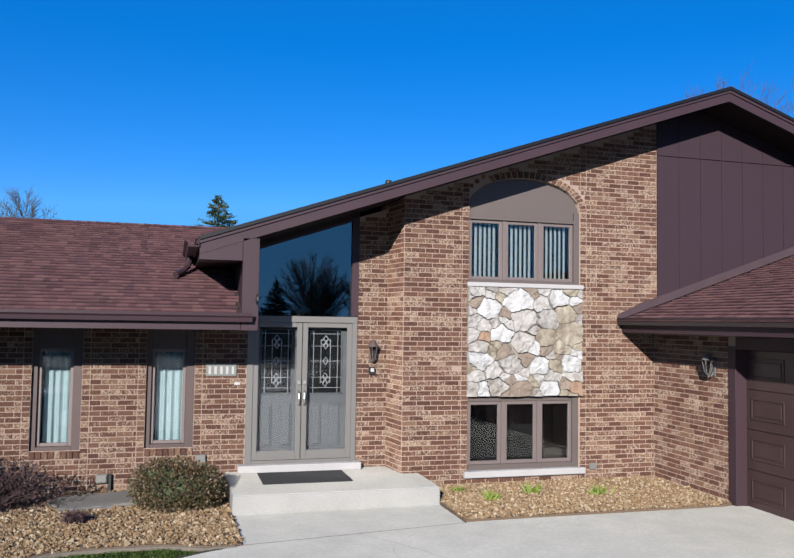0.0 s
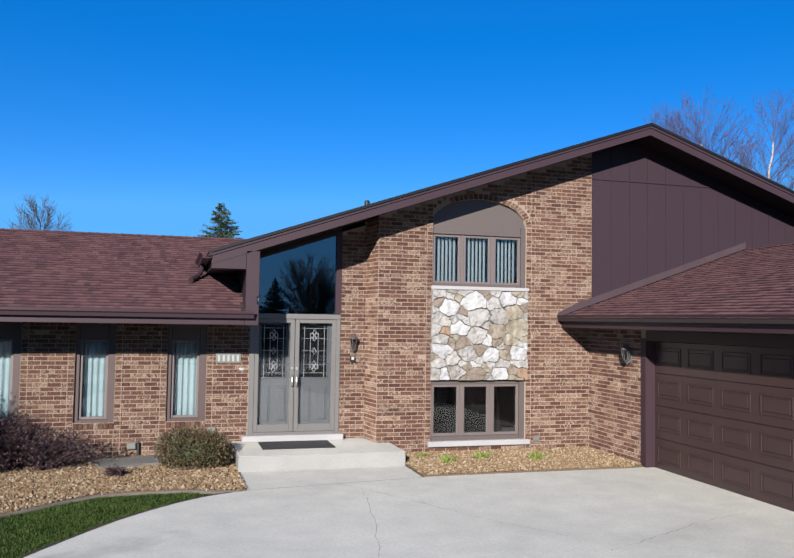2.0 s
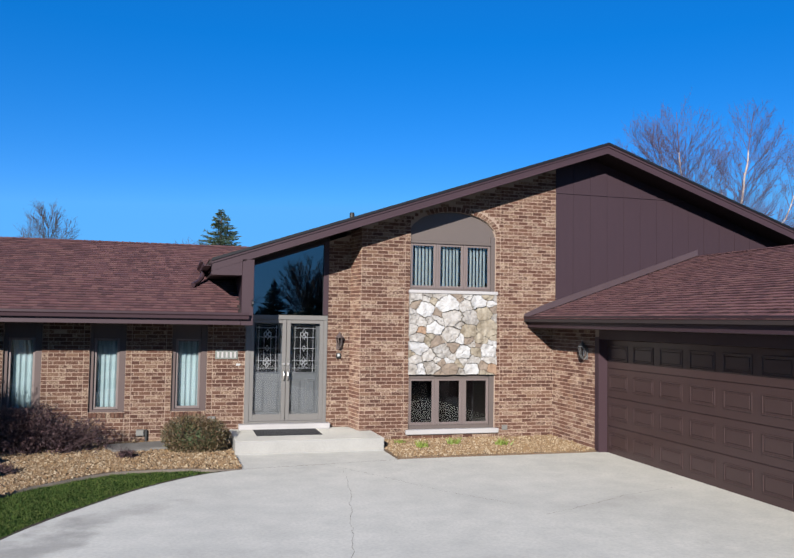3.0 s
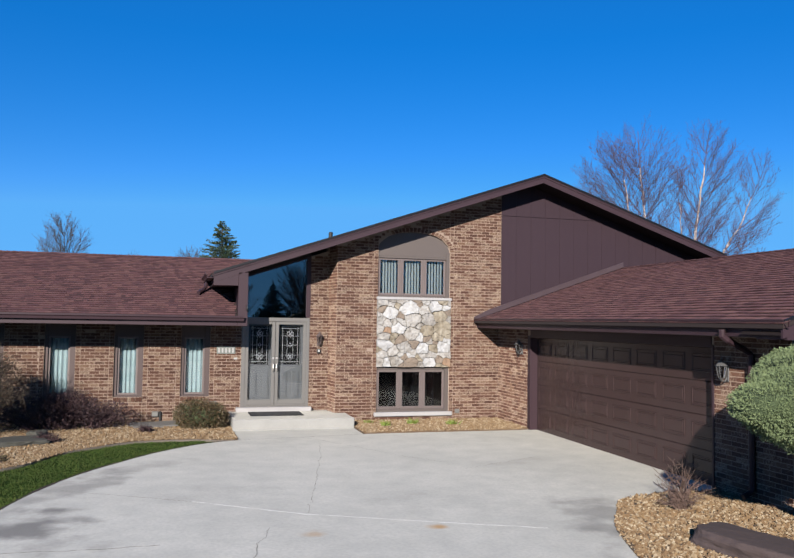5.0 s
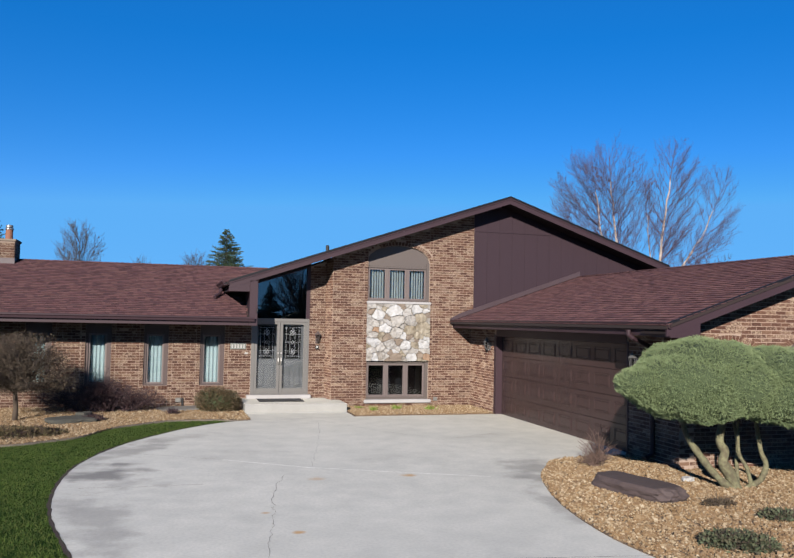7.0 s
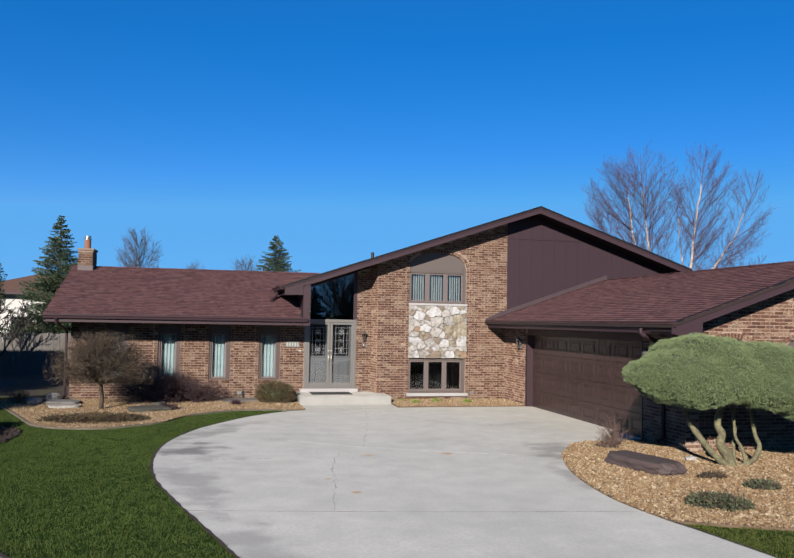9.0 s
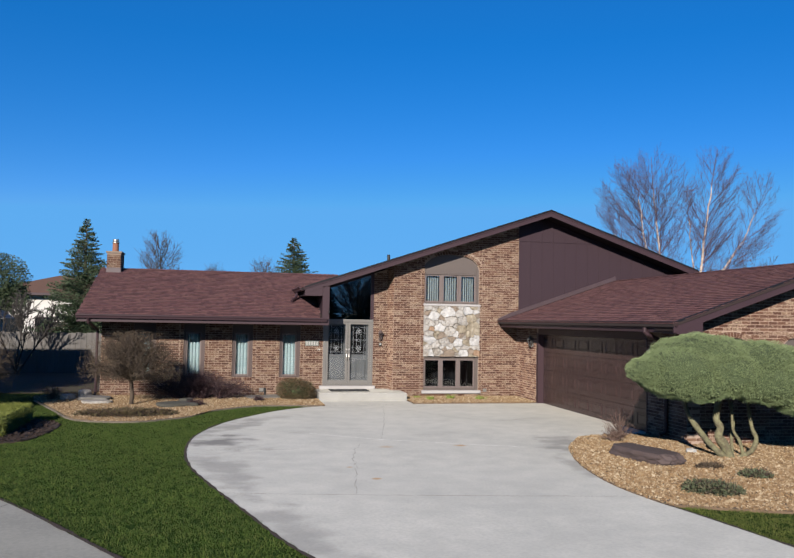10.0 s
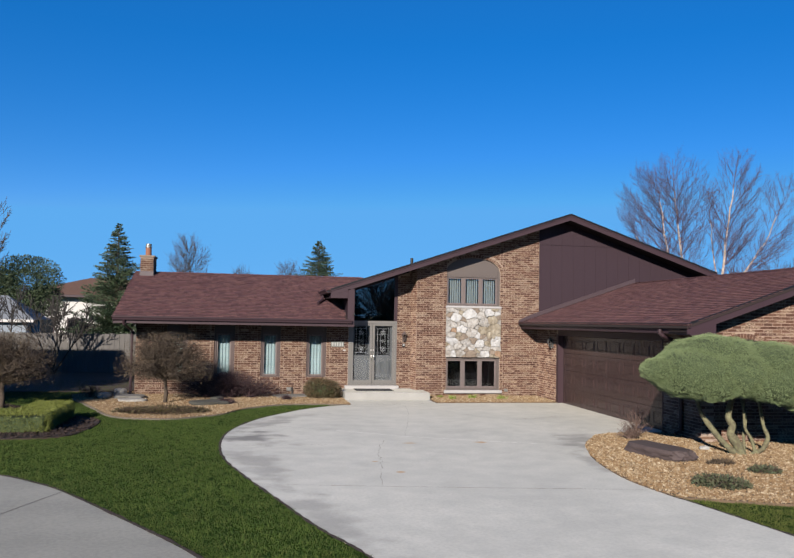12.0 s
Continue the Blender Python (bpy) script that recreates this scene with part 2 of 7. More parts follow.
M = {
    "brick": brick_material(),
    "mortar": material("mortar", (0.225, 0.170, 0.136), (0.175, 0.130, 0.104), rough=0.95, bump=0.3),
    "trim": material("brown_painted_trim", (0.0325, 0.0193, 0.0237), (0.0266, 0.0158, 0.0197), rough=0.45, amount=0.8, bump=0.04, coarse=1.3, spec=0.18),
    "siding": material("brown_siding", (0.0246, 0.0143, 0.019), (0.0206, 0.0122, 0.0167), rough=0.6, bump=0.12, stretch=(6, 6, 0.6), fine=14, spec=0.18),
    "gutter": material("gutter_metal", (0.0299, 0.01744, 0.02127), (0.02352, 0.01421, 0.01771), rough=0.35, bump=0.0, spec=0.18),
    "soffit": material("soffit", (0.0161, 0.0109, 0.0103), rough=0.7, spec=0.18),
    "frame": material("taupe_frame", (0.0978, 0.0775, 0.0734), (0.083, 0.0661, 0.0637), rough=0.5, bump=0.03),
    "panel": material("taupe_panel", (0.0661, 0.0529, 0.048), (0.0563, 0.045, 0.0416), rough=0.55, bump=0.05),
    "shingle": material("asphalt_shingle", (0.05459, 0.02577, 0.02873), (0.03685, 0.0187, 0.02123), rough=0.95, fine=160, coarse=5, bump=0.4, bump_scale=260,
                        pieces=((0.02734, 0.01373, 0.01613), (0.04653, 0.02206, 0.02388), (0.06817, 0.03242, 0.03348), (0.07877, 0.04152, 0.03903), (0.03685, 0.0187, 0.02255)), piece_amount=0.62, spec=0.18),
    "underlay": material("roof_deck", (0.016, 0.009, 0.0088), rough=0.95),
    "drip": material("drip_edge_metal", (0.006, 0.0062, 0.0085), rough=0.5, bump=0.0, spec=0.2),
    "flashing": material("flashing_metal", (0.0463, 0.0307, 0.0340), rough=0.4, bump=0.03),
    "concrete": drive_material(),
    # darker than the drive, to hold down the sun on the riser
    "dimmed_step_concrete": material("dimmed_step_concrete", (0.215, 0.212, 0.200), (0.170, 0.167, 0.158), rough=0.9, fine=40, coarse=2.5, bump=0.25, bump_scale=60),
    "sealant": material("pale_joint_sealant", (0.66, 0.65, 0.60), (0.52, 0.50, 0.45), rough=0.8, fine=20, coarse=5),
    "joint": material("joint_filler", (0.11, 0.101, 0.0904), rough=0.95),
    "crack": material("crack_filler", (0.205, 0.195, 0.172), (0.100, 0.094, 0.082), rough=0.95, fine=12, coarse=4, amount=1.0),
    "jamb": material("window_jamb_paint", (0.0622, 0.0455, 0.0431), (0.0519, 0.0381, 0.0367), rough=0.5, bump=0.03, spec=0.18),
    "walk": material("walk_concrete", (0.235, 0.226, 0.194), (0.176, 0.169, 0.147), rough=0.9, fine=20, coarse=1.1, amount=0.9, bump=0.15, bump_scale=160),
    "limestone": material("limestone", (0.253, 0.244, 0.243), (0.211, 0.202, 0.199), rough=0.85, bump=0.1),
    "door": material("grey_door_paint", (0.0525, 0.0575, 0.0625), (0.046, 0.0505, 0.0555), rough=0.42, bump=0.03),
    "storm": material("storm_door_metal", (0.1, 0.0952, 0.0901), (0.0884, 0.083, 0.0796), rough=0.4, bump=0.0),
    "steel": material("brushed_nickel", (0.40, 0.39, 0.375), rough=0.42, metal=1.0, bump=0.0),
    "came": material("zinc_came", (0.341, 0.348, 0.358), rough=0.35, metal=0.6, bump=0.0),
    "glass": glass_material("window_glass", 1.5),
    "glass_big": glass_material("coated_glass", 2.3, (0.12, 0.13, 0.15)),
    "curtain": material("pale_curtain", (0.140, 0.195, 0.207), (0.105, 0.152, 0.165), rough=0.9, stretch=(1, 1, 0.2), bump=0.05),
    "blind": material("blind_vane", (0.208, 0.244, 0.237), (0.177, 0.208, 0.203), rough=0.8, bump=0.0),
    # near-black colour stands in for rooms that get little light
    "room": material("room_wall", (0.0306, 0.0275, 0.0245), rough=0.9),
    "garage": material("garage_door_paint", (0.03735, 0.02253, 0.02196), (0.03087, 0.01936, 0.01872), rough=0.27, bump=0.06, bump_scale=25, spec=0.3),
    "lantern": material("lantern_bronze", (0.075, 0.056, 0.054), (0.105, 0.084, 0.080), rough=0.5, metal=0.3),
    "lantern_grey": material("lantern_pewter", (0.092, 0.090, 0.090), (0.060, 0.059, 0.059), rough=0.5, metal=0.3),
    "lantern_glass": glass_material("lantern_glass", 1.6, (0.75, 0.75, 0.75)),
    "stone": material("veneer_stone", (0.265, 0.256, 0.244), (0.105, 0.086, 0.068), rough=0.9, fine=15, coarse=4, amount=0.95, bump=0.8, bump_scale=16,
                      pieces=((0.22, 0.21, 0.198), (0.29, 0.281, 0.27), (0.20, 0.184, 0.165), (0.27, 0.266, 0.26)), piece_amount=0.4),
    "stone_white": material("white_quartz", (0.300, 0.300, 0.302), (0.215, 0.205, 0.195), rough=0.8, fine=16, coarse=5, amount=0.75, bump=0.8, bump_scale=22),
    "stone_tan": material("tan_fieldstone", (0.215, 0.190, 0.150), (0.120, 0.098, 0.070), rough=0.9, fine=14, coarse=4, amount=1.0, bump=0.8, bump_scale=15, stretch=(1, 1, 0.6)),
    "stone_rust": material("rusty_fieldstone", (0.200, 0.130, 0.085), (0.130, 0.088, 0.062), rough=0.9, fine=18, coarse=6, bump=0.5, bump_scale=18),
    "stone_brown": material("brown_fieldstone", (0.150, 0.118, 0.092), (0.098, 0.078, 0.064), rough=0.9, fine=22, coarse=6, bump=0.6, bump_scale=18),
    "stone_mortar": material("stone_mortar", (0.215, 0.190, 0.165), rough=0.95, bump=0.3),
    "rock": material("river_gravel", (0.1267, 0.08043, 0.04057), (0.09856, 0.05958, 0.02904), rough=0.85, fine=30, coarse=1.2, bump=0.2,
                     pieces=((0.06019, 0.03458, 0.01716), (0.1144, 0.06961, 0.03326), (0.1584, 0.1012, 0.04937), (0.0792, 0.04523, 0.02182), (0.2156, 0.1672, 0.1065), (0.09856, 0.05597, 0.02596), (0.1461, 0.09856, 0.05192), (0.2913, 0.2438, 0.1742), (0.1074, 0.06547, 0.03221)), piece_amount=0.85),
    "soil": material("gravel_soil", (0.0978, 0.0661, 0.0416), (0.0637, 0.0431, 0.0284), rough=0.95, fine=45, bump=0.6),
    "mulch": material("dark_mulch", (0.022, 0.0138, 0.0107), (0.0138, 0.00935, 0.00782), rough=0.95, fine=60, bump=0.8, bump_scale=50,
                      pieces=((0.0245, 0.0147, 0.0107), (0.049, 0.0269, 0.0186), (0.0343, 0.0195, 0.0147)), piece_amount=0.5),
    "lawn": material("lawn_soil", (0.0115, 0.0270, 0.0040), (0.0080, 0.0185, 0.0032), rough=0.95, fine=30, coarse=0.7, bump=0.4, spec=0.05),
    "grass": material("grass_blades", (0.0310, 0.0575, 0.0105), (0.0100, 0.0225, 0.0055), rough=0.8, fine=4, coarse=0.5, amount=1.0, spec=0.12,
                      pieces=((0.0090, 0.0205, 0.0050), (0.0270, 0.0490, 0.0090), (0.0490, 0.0740, 0.0135), (0.0920, 0.0950, 0.0330)), piece_amount=0.66, bump=0),
    "grass_dry": material("drier_grass_blades", (0.0500, 0.0690, 0.0130), (0.0190, 0.0300, 0.0070), rough=0.8, fine=4, coarse=0.5, amount=1.0, spec=0.12,
                          pieces=((0.0160, 0.0250, 0.0060), (0.0430, 0.0600, 0.0110), (0.0700, 0.0840, 0.0190), (0.1050, 0.0960, 0.0360)), piece_amount=0.65, bump=0),
    "boulder": material("purple_brown_boulder", (0.0563, 0.0392, 0.0372), (0.0367, 0.0269, 0.0269), rough=0.85, fine=14, coarse=2.5, bump=0.5, bump_scale=12),
    "flagstone": material("grey_flagstone", (0.113, 0.105, 0.0978), (0.0782, 0.0762, 0.0707), rough=0.9, fine=20, coarse=3, bump=0.4, bump_scale=20),
    "edging": material("weathered_edging", (0.105, 0.088, 0.070), (0.066, 0.056, 0.045), rough=0.95, fine=25, coarse=3, bump=0.4, bump_scale=40),
    "flagmoss": material("mossy_flagstone", (0.046, 0.044, 0.037), (0.028, 0.029, 0.023), rough=0.9, fine=20, coarse=3, bump=0.4, bump_scale=20),
    "mat": material("black_doormat", (0.0107, 0.0113, 0.0132), (0.0172, 0.0176, 0.0195), rough=0.95, fine=200, bump=0.6, bump_scale=300),
    "juniper": material("juniper_foliage", (0.118, 0.150, 0.0690), (0.0640, 0.0910, 0.0400), rough=0.75, fine=12, coarse=1.5, bump=0,
                        pieces=((0.0600, 0.0840, 0.0360), (0.112, 0.146, 0.0650), (0.146, 0.182, 0.086), (0.090, 0.124, 0.0560)), piece_amount=0.6),
    # dark fill colour stands in for the shade inside crowns and hedges
    "shade_core": material("shaded_crown_inside", (0.040, 0.056, 0.024), rough=0.95, bump=0.5, bump_scale=30),
    "juniper_trunk": material("lichened_trunk", (0.066, 0.056, 0.034), (0.130, 0.126, 0.070), rough=0.9, fine=22, coarse=6, amount=0.95, bump=0.8, bump_scale=30),
    "low_juniper": material("blue_green_juniper", (0.0478, 0.06, 0.03), (0.0309, 0.0408, 0.0212), rough=0.8, bump=0,
                            pieces=((0.0282, 0.036, 0.0176), (0.0563, 0.0693, 0.0353), (0.062, 0.0408, 0.0264)), piece_amount=0.6),
    "boxwood": material("shrub_leaves", (0.050, 0.042, 0.016), (0.029, 0.025, 0.0105), rough=0.55, bump=0,
                        pieces=((0.0200, 0.0190, 0.0082), (0.050, 0.045, 0.0160), (0.090, 0.052, 0.026), (0.070, 0.036, 0.019)), piece_amount=0.7),
    "barberry": material("barberry_twigs", (0.027, 0.0135, 0.0155), (0.015, 0.0078, 0.0098), rough=0.7, bump=0,
                         pieces=((0.0075, 0.0045, 0.0058), (0.046, 0.0205, 0.0225), (0.018, 0.0080, 0.0105), (0.080, 0.043, 0.043)), piece_amount=0.75),
    "dry_leaf": material("brown_green_leaves", (0.047, 0.033, 0.019), (0.030, 0.022, 0.0125), rough=0.8, bump=0,
                         pieces=((0.016, 0.0110, 0.0068), (0.048, 0.030, 0.017), (0.032, 0.026, 0.0125), (0.078, 0.051, 0.031)), piece_amount=0.7),
    "ground_cover": material("olive_ground_cover", (0.046, 0.036, 0.0135), (0.030, 0.024, 0.010), rough=0.8, bump=0,
                             pieces=((0.018, 0.0145, 0.0065), (0.050, 0.043, 0.0140), (0.058, 0.030, 0.0160), (0.036, 0.034, 0.0120)), piece_amount=0.65),
    "bark": material("brown_bark", (0.0551, 0.0394, 0.0275), (0.033, 0.024, 0.0178), rough=0.9, fine=40, bump=0.5),
    "twig_pale": material("reddish_twigs", (0.105, 0.066, 0.052), (0.062, 0.040, 0.034), rough=0.85, bump=0, fine=9, coarse=4),
    "bark_dark": material("grey_bark", (0.0514, 0.0416, 0.0367), (0.0343, 0.0284, 0.026), rough=0.9, bump=0.2),
    "bark_black": material("near_black_bark", (0.021, 0.018, 0.0165), (0.014, 0.012, 0.011), rough=0.9, bump=0.2),
    "birch": material("birch_bark", (0.390, 0.335, 0.295), (0.120, 0.080, 0.066), rough=0.8, fine=9, coarse=3, amount=1.0, bump=0.2, stretch=(1, 1, 2.5)),
    "birch_twig": material("birch_twigs", (0.062, 0.045, 0.074), (0.044, 0.032, 0.054), rough=0.8, bump=0),
    "spruce": material("spruce_needles", (0.02572, 0.04464, 0.02024), (0.01605, 0.02866, 0.01352), rough=0.7, bump=0,
                       pieces=((0.01425, 0.02563, 0.01176), (0.02858, 0.05069, 0.02248), (0.04275, 0.0625, 0.02696)), piece_amount=0.6),
    "pine": material("pine_needles", (0.0312, 0.0499, 0.0196), (0.0184, 0.0312, 0.0138), rough=0.7, bump=0,
                     pieces=((0.0165, 0.027, 0.0118), (0.033, 0.052, 0.0215), (0.0478, 0.0648, 0.0314)), piece_amount=0.6),
    "hedge": material("yew_hedge_leaves", (0.0743, 0.0902, 0.0103), (0.0446, 0.0612, 0.00737), rough=0.6, bump=0,
                      pieces=((0.0396, 0.0503, 0.00668), (0.0843, 0.101, 0.0112), (0.129, 0.126, 0.0166)), piece_amount=0.6),
    "fence": material("weathered_fence", (0.086, 0.080, 0.076), (0.048, 0.045, 0.043), rough=0.9, stretch=(4, 4, 0.5), bump=0.3),
    "stucco": material("white_stucco", (0.36, 0.35, 0.34), (0.30, 0.29, 0.285), rough=0.9, bump=0.1),
    "far_roof": material("far_brown_roof", (0.083, 0.0416, 0.0269), (0.0587, 0.0303, 0.0206), rough=0.95, bump=0.3, bump_scale=20),
    "blue_roof": material("grey_blue_shingles", (0.150, 0.162, 0.182), (0.110, 0.120, 0.138), rough=0.9, bump=0.3, bump_scale=20),
    "blue_wall": material("grey_blue_siding", (0.144, 0.168, 0.202), rough=0.8),
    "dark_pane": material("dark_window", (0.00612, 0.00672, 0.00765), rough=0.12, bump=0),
    "pot": material("terracotta_flue", (0.162, 0.0687, 0.0416), (0.128, 0.0539, 0.0343), rough=0.85),
    "cap": material("galvanised_cap", (0.148, 0.148, 0.1452), rough=0.45, metal=0.5, bump=0),
    "plaque": material("plaque_green_grey", (0.105, 0.113, 0.102), rough=0.6),
    "white": material("white_plastic", (0.305, 0.305, 0.297), rough=0.5, bump=0),
    "black": material("black_plastic", (0.00977, 0.00977, 0.00977), rough=0.5, bump=0),
    "utility": material("grey_metal_box", (0.113, 0.11, 0.103), rough=0.5, bump=0.03),
    "weed": material("weeds", (0.1115, 0.1449, 0.02145), (0.0836, 0.1138, 0.01617), rough=0.6, bump=0),
}
for key in ("shingle", "brick", "mortar", "rock", "drive"):   # rough, grainy surfaces throw light back towards the sun
    if key in M and "Diffuse Roughness" in M[key].node_tree.nodes["Principled BSDF"].inputs:
        M[key].node_tree.nodes["Principled BSDF"].inputs["Diffuse Roughness"].default_value = 0.9


# ---- builders ----
def ground_z(x, y):
    """The ground falls gently from the house to the street."""
    return -0.045 + 0.005 * (y + 1.7)


def mesh_object(name, verts, faces, mat, parent=None, label="", smooth=False):
    me = bpy.data.meshes.new(name)
    if isinstance(verts, np.ndarray):
        f = np.asarray(faces, dtype=np.int32)
        k = f.shape[1]
        me.vertices.add(len(verts))
        me.vertices.foreach_set("co", verts.astype(np.float32).ravel())
        me.loops.add(f.size)
        me.loops.foreach_set("vertex_index", f.ravel())
        me.polygons.add(len(f))
        me.polygons.foreach_set("loop_start", np.arange(0, f.size, k, dtype=np.int32))
        me.update(calc_edges=True)
        me.shade_flat()
    else:
        me.from_pydata(verts, [], faces)
        me.update()
    if smooth:
        me.polygons.foreach_set("use_smooth", [True] * len(me.polygons))
    me.materials.append(M[mat])
    ob = new(name, me)
    if parent:
        ob.parent = parent
    if label:
        tagged(ob, label=label)
    return ob


def part(name, bm, mat, parent, label="", smooth=False):
    me = bpy.data.meshes.new(name)
    bm.to_mesh(me)
    bm.free()
    me.materials.append(M[mat])
    if smooth:
        me.polygons.foreach_set("use_smooth", [True] * len(me.polygons))
    ob = new(name, me)
    if parent:
        ob.parent = parent
    if label:
        tagged(ob, label=label)
    return ob


def thing(name, label, category, group="", at=(0, 0, 0)):
    ob = new(name)
    ob.empty_display_size = 0.2
    ob.matrix_basis = Matrix.Translation(at)
    return tagged(ob, label=label, category=category, group=group)


def add_box(bm, x0, x1, y0, y1, z0, z1, bevel=0.0):
    x0, x1 = min(x0, x1), max(x0, x1)
    y0, y1 = min(y0, y1), max(y0, y1)
    z0, z1 = min(z0, z1), max(z0, z1)
    m = Matrix.Translation(((x0 + x1) / 2, (y0 + y1) / 2, (z0 + z1) / 2)) @ Matrix.Diagonal((x1 - x0, y1 - y0, z1 - z0, 1))
    geo = bmesh.ops.create_cube(bm, size=1, matrix=m)
    if bevel:
        edges = list({e for v in geo["verts"] for e in v.link_edges})
        bmesh.ops.bevel(bm, geom=edges, offset=bevel, segments=1, affect="EDGES")


def boxes(name, rows, mat, parent, label="", bevel=0.004):
    """One mesh of several boxes (x0, x1, y0, y1, z0, z1) that form one part."""
    bm = bmesh.new()
    for r in rows:
        add_box(bm, *r, bevel=bevel)
    return part(name, bm, mat, parent, label)


def prism(bm, poly, axis, a, b):
    """A polygon of 2D points pushed along an axis from a to b: axis y takes (x, z), axis x takes (y, z), axis z takes (x, y)."""
    def place(p, d):
        return {"y": (p[0], d, p[1]), "x": (d, p[0], p[1]), "z": (p[0], p[1], d)}[axis]
    lo, hi = [bm.verts.new(place(p, a)) for p in poly], [bm.verts.new(place(p, b)) for p in poly]
    bm.faces.new(lo)
    bm.faces.new(hi)
    for i in range(len(poly)):
        j = (i + 1) % len(poly)
        bm.faces.new((lo[i], lo[j], hi[j], hi[i]))
    bmesh.ops.recalc_face_normals(bm, faces=bm.faces)


def prisms(name, rows, mat, parent, label="", bevel=0.0):
    bm = bmesh.new()
    for poly, axis, a, b in rows:
        prism(bm, poly, axis, a, b)
    if bevel:
        bmesh.ops.bevel(bm, geom=list(bm.edges), offset=bevel, segments=1, affect="EDGES")
    return part(name, bm, mat, parent, label)


def tube(bm, pts, radii, sides=8):
    """A tapered tube along points."""
    rings = []
    for i, p in enumerate(pts):
        p = Vector(p)
        d = (Vector(pts[min(i + 1, len(pts) - 1)]) - Vector(pts[max(i - 1, 0)])).normalized()
        u = d.orthogonal().normalized() if not rings else (rings[-1][1] - d * rings[-1][1].dot(d)).normalized()
        w = d.cross(u)
        ring = [bm.verts.new(p + radii[i] * (math.cos(a) * u + math.sin(a) * w)) for a in (2 * math.pi * k / sides for k in range(sides))]
        rings.append((ring, u))
    for (a, _), (b, _) in zip(rings, rings[1:]):
        for k in range(sides):
            bm.faces.new((a[k], a[(k + 1) % sides], b[(k + 1) % sides], b[k]))
    bm.faces.new(list(reversed(rings[0][0])))
    bm.faces.new(rings[-1][0])


def curve_points(pts, steps=8, closed=False):
    """A smooth line through plan points."""
    out, n = [], len(pts)
    for i in range(n if closed else n - 1):
        p = [pts[(i + k) % n] if closed else pts[min(max(i + k, 0), n - 1)] for k in (-1, 0, 1, 2)]
        for s in range(steps):
            t = s / steps
            out.append(tuple(0.5 * (2 * p[1][c] + (p[2][c] - p[0][c]) * t + (2 * p[0][c] - 5 * p[1][c] + 4 * p[2][c] - p[3][c]) * t * t
                                    + (3 * p[1][c] - p[0][c] - 3 * p[2][c] + p[3][c]) * t ** 3) for c in (0, 1)))
    if not closed:
        out.append(tuple(pts[-1][:2]))
    return out


def inside(px, py, poly):
    """Which of the points lie inside a plan polygon."""
    poly = np.asarray(poly)
    x0, y0 = poly[:, 0], poly[:, 1]
    x1, y1 = np.roll(x0, -1), np.roll(y0, -1)
    res = np.zeros(len(px), bool)
    for a, b, c, d in zip(x0, y0, x1, y1):
        if b != d:
            res ^= ((b > py) != (d > py)) & (px < (c - a) * (py - b) / (d - b) + a)
    return res


def scatter(name, base_v, base_f, places, turns, sizes, mat, parent=None, label="", smooth=False):
    """Many small pieces joined into one mesh. turns: rotation matrices (n, 3, 3); sizes (n, 3)."""
    bv, bf = np.asarray(base_v, float), np.asarray(base_f, int)
    v = np.einsum("nij,nkj->nki", turns, bv[None] * sizes[:, None, :]) + places[:, None, :]
    f = bf[None] + (np.arange(len(places)) * len(bv))[:, None, None]
    return mesh_object(name, v.reshape(-1, 3), f.reshape(-1, bf.shape[1]), mat, parent, label, smooth)


def random_turns(rng, n, tilt=3.1416):
    """Random rotations, leaning by at most tilt from upright."""
    a, b, c = rng.uniform(0, 2 * np.pi, n), rng.uniform(-tilt, tilt, n), rng.uniform(-tilt, tilt, n)
    ca, sa, cb, sb, cc, sc = np.cos(a), np.sin(a), np.cos(b), np.sin(b), np.cos(c), np.sin(c)
    o, i = np.zeros(n), np.ones(n)
    rz = np.stack([ca, -sa, o, sa, ca, o, o, o, i], 1).reshape(-1, 3, 3)
    rx = np.stack([i, o, o, o, cb, -sb, o, sb, cb], 1).reshape(-1, 3, 3)
    ry = np.stack([cc, o, sc, o, i, o, -sc, o, cc], 1).reshape(-1, 3, 3)
    return rx @ ry @ rz


LEAF_V = ((0, 0, 0), (0.5, 0.5, 0.12), (0, 1, 0), (-0.5, 0.5, 0.12))
LEAF_F = ((0, 1, 2), (0, 2, 3))
BLADE_V = ((-0.5, 0, 0), (0.5, 0, 0), (0.15, 0.35, 0.6), (0, 0.7, 1.0))
BLADE_F = ((0, 1, 2), (0, 2, 3))
PEBBLE_V = ((0.5, 0, -0.15), (0.1, 0.5, -0.1), (-0.5, 0.1, -0.15), (-0.1, -0.5, -0.12), (0.2, 0.15, 0.42), (-0.2, -0.1, 0.40))
PEBBLE_F = ((0, 1, 4), (1, 2, 4), (2, 5, 4), (2, 3, 5), (3, 0, 5), (0, 4, 5))

# ---- ground ----
def sheet(name, outline, lift, depth, mat, parent=None, label=""):
    """A flat bed or slab that follows the ground, with real edges."""
    bm = bmesh.new()
    top = [bm.verts.new((x, y, ground_z(x, y) + lift)) for x, y in outline]
    low = [bm.verts.new((x, y, ground_z(x, y) + lift - depth)) for x, y in outline]
    edges = [bm.edges.new((top[i], top[(i + 1) % len(top)])) for i in range(len(top))]
    bmesh.ops.triangle_fill(bm, use_beauty=True, edges=edges)
    for i in range(len(top)):
        j = (i + 1) % len(top)
        bm.faces.new((top[i], low[i], low[j], top[j]))
    bmesh.ops.recalc_face_normals(bm, faces=bm.faces)
    return part(name, bm, mat, parent, label)


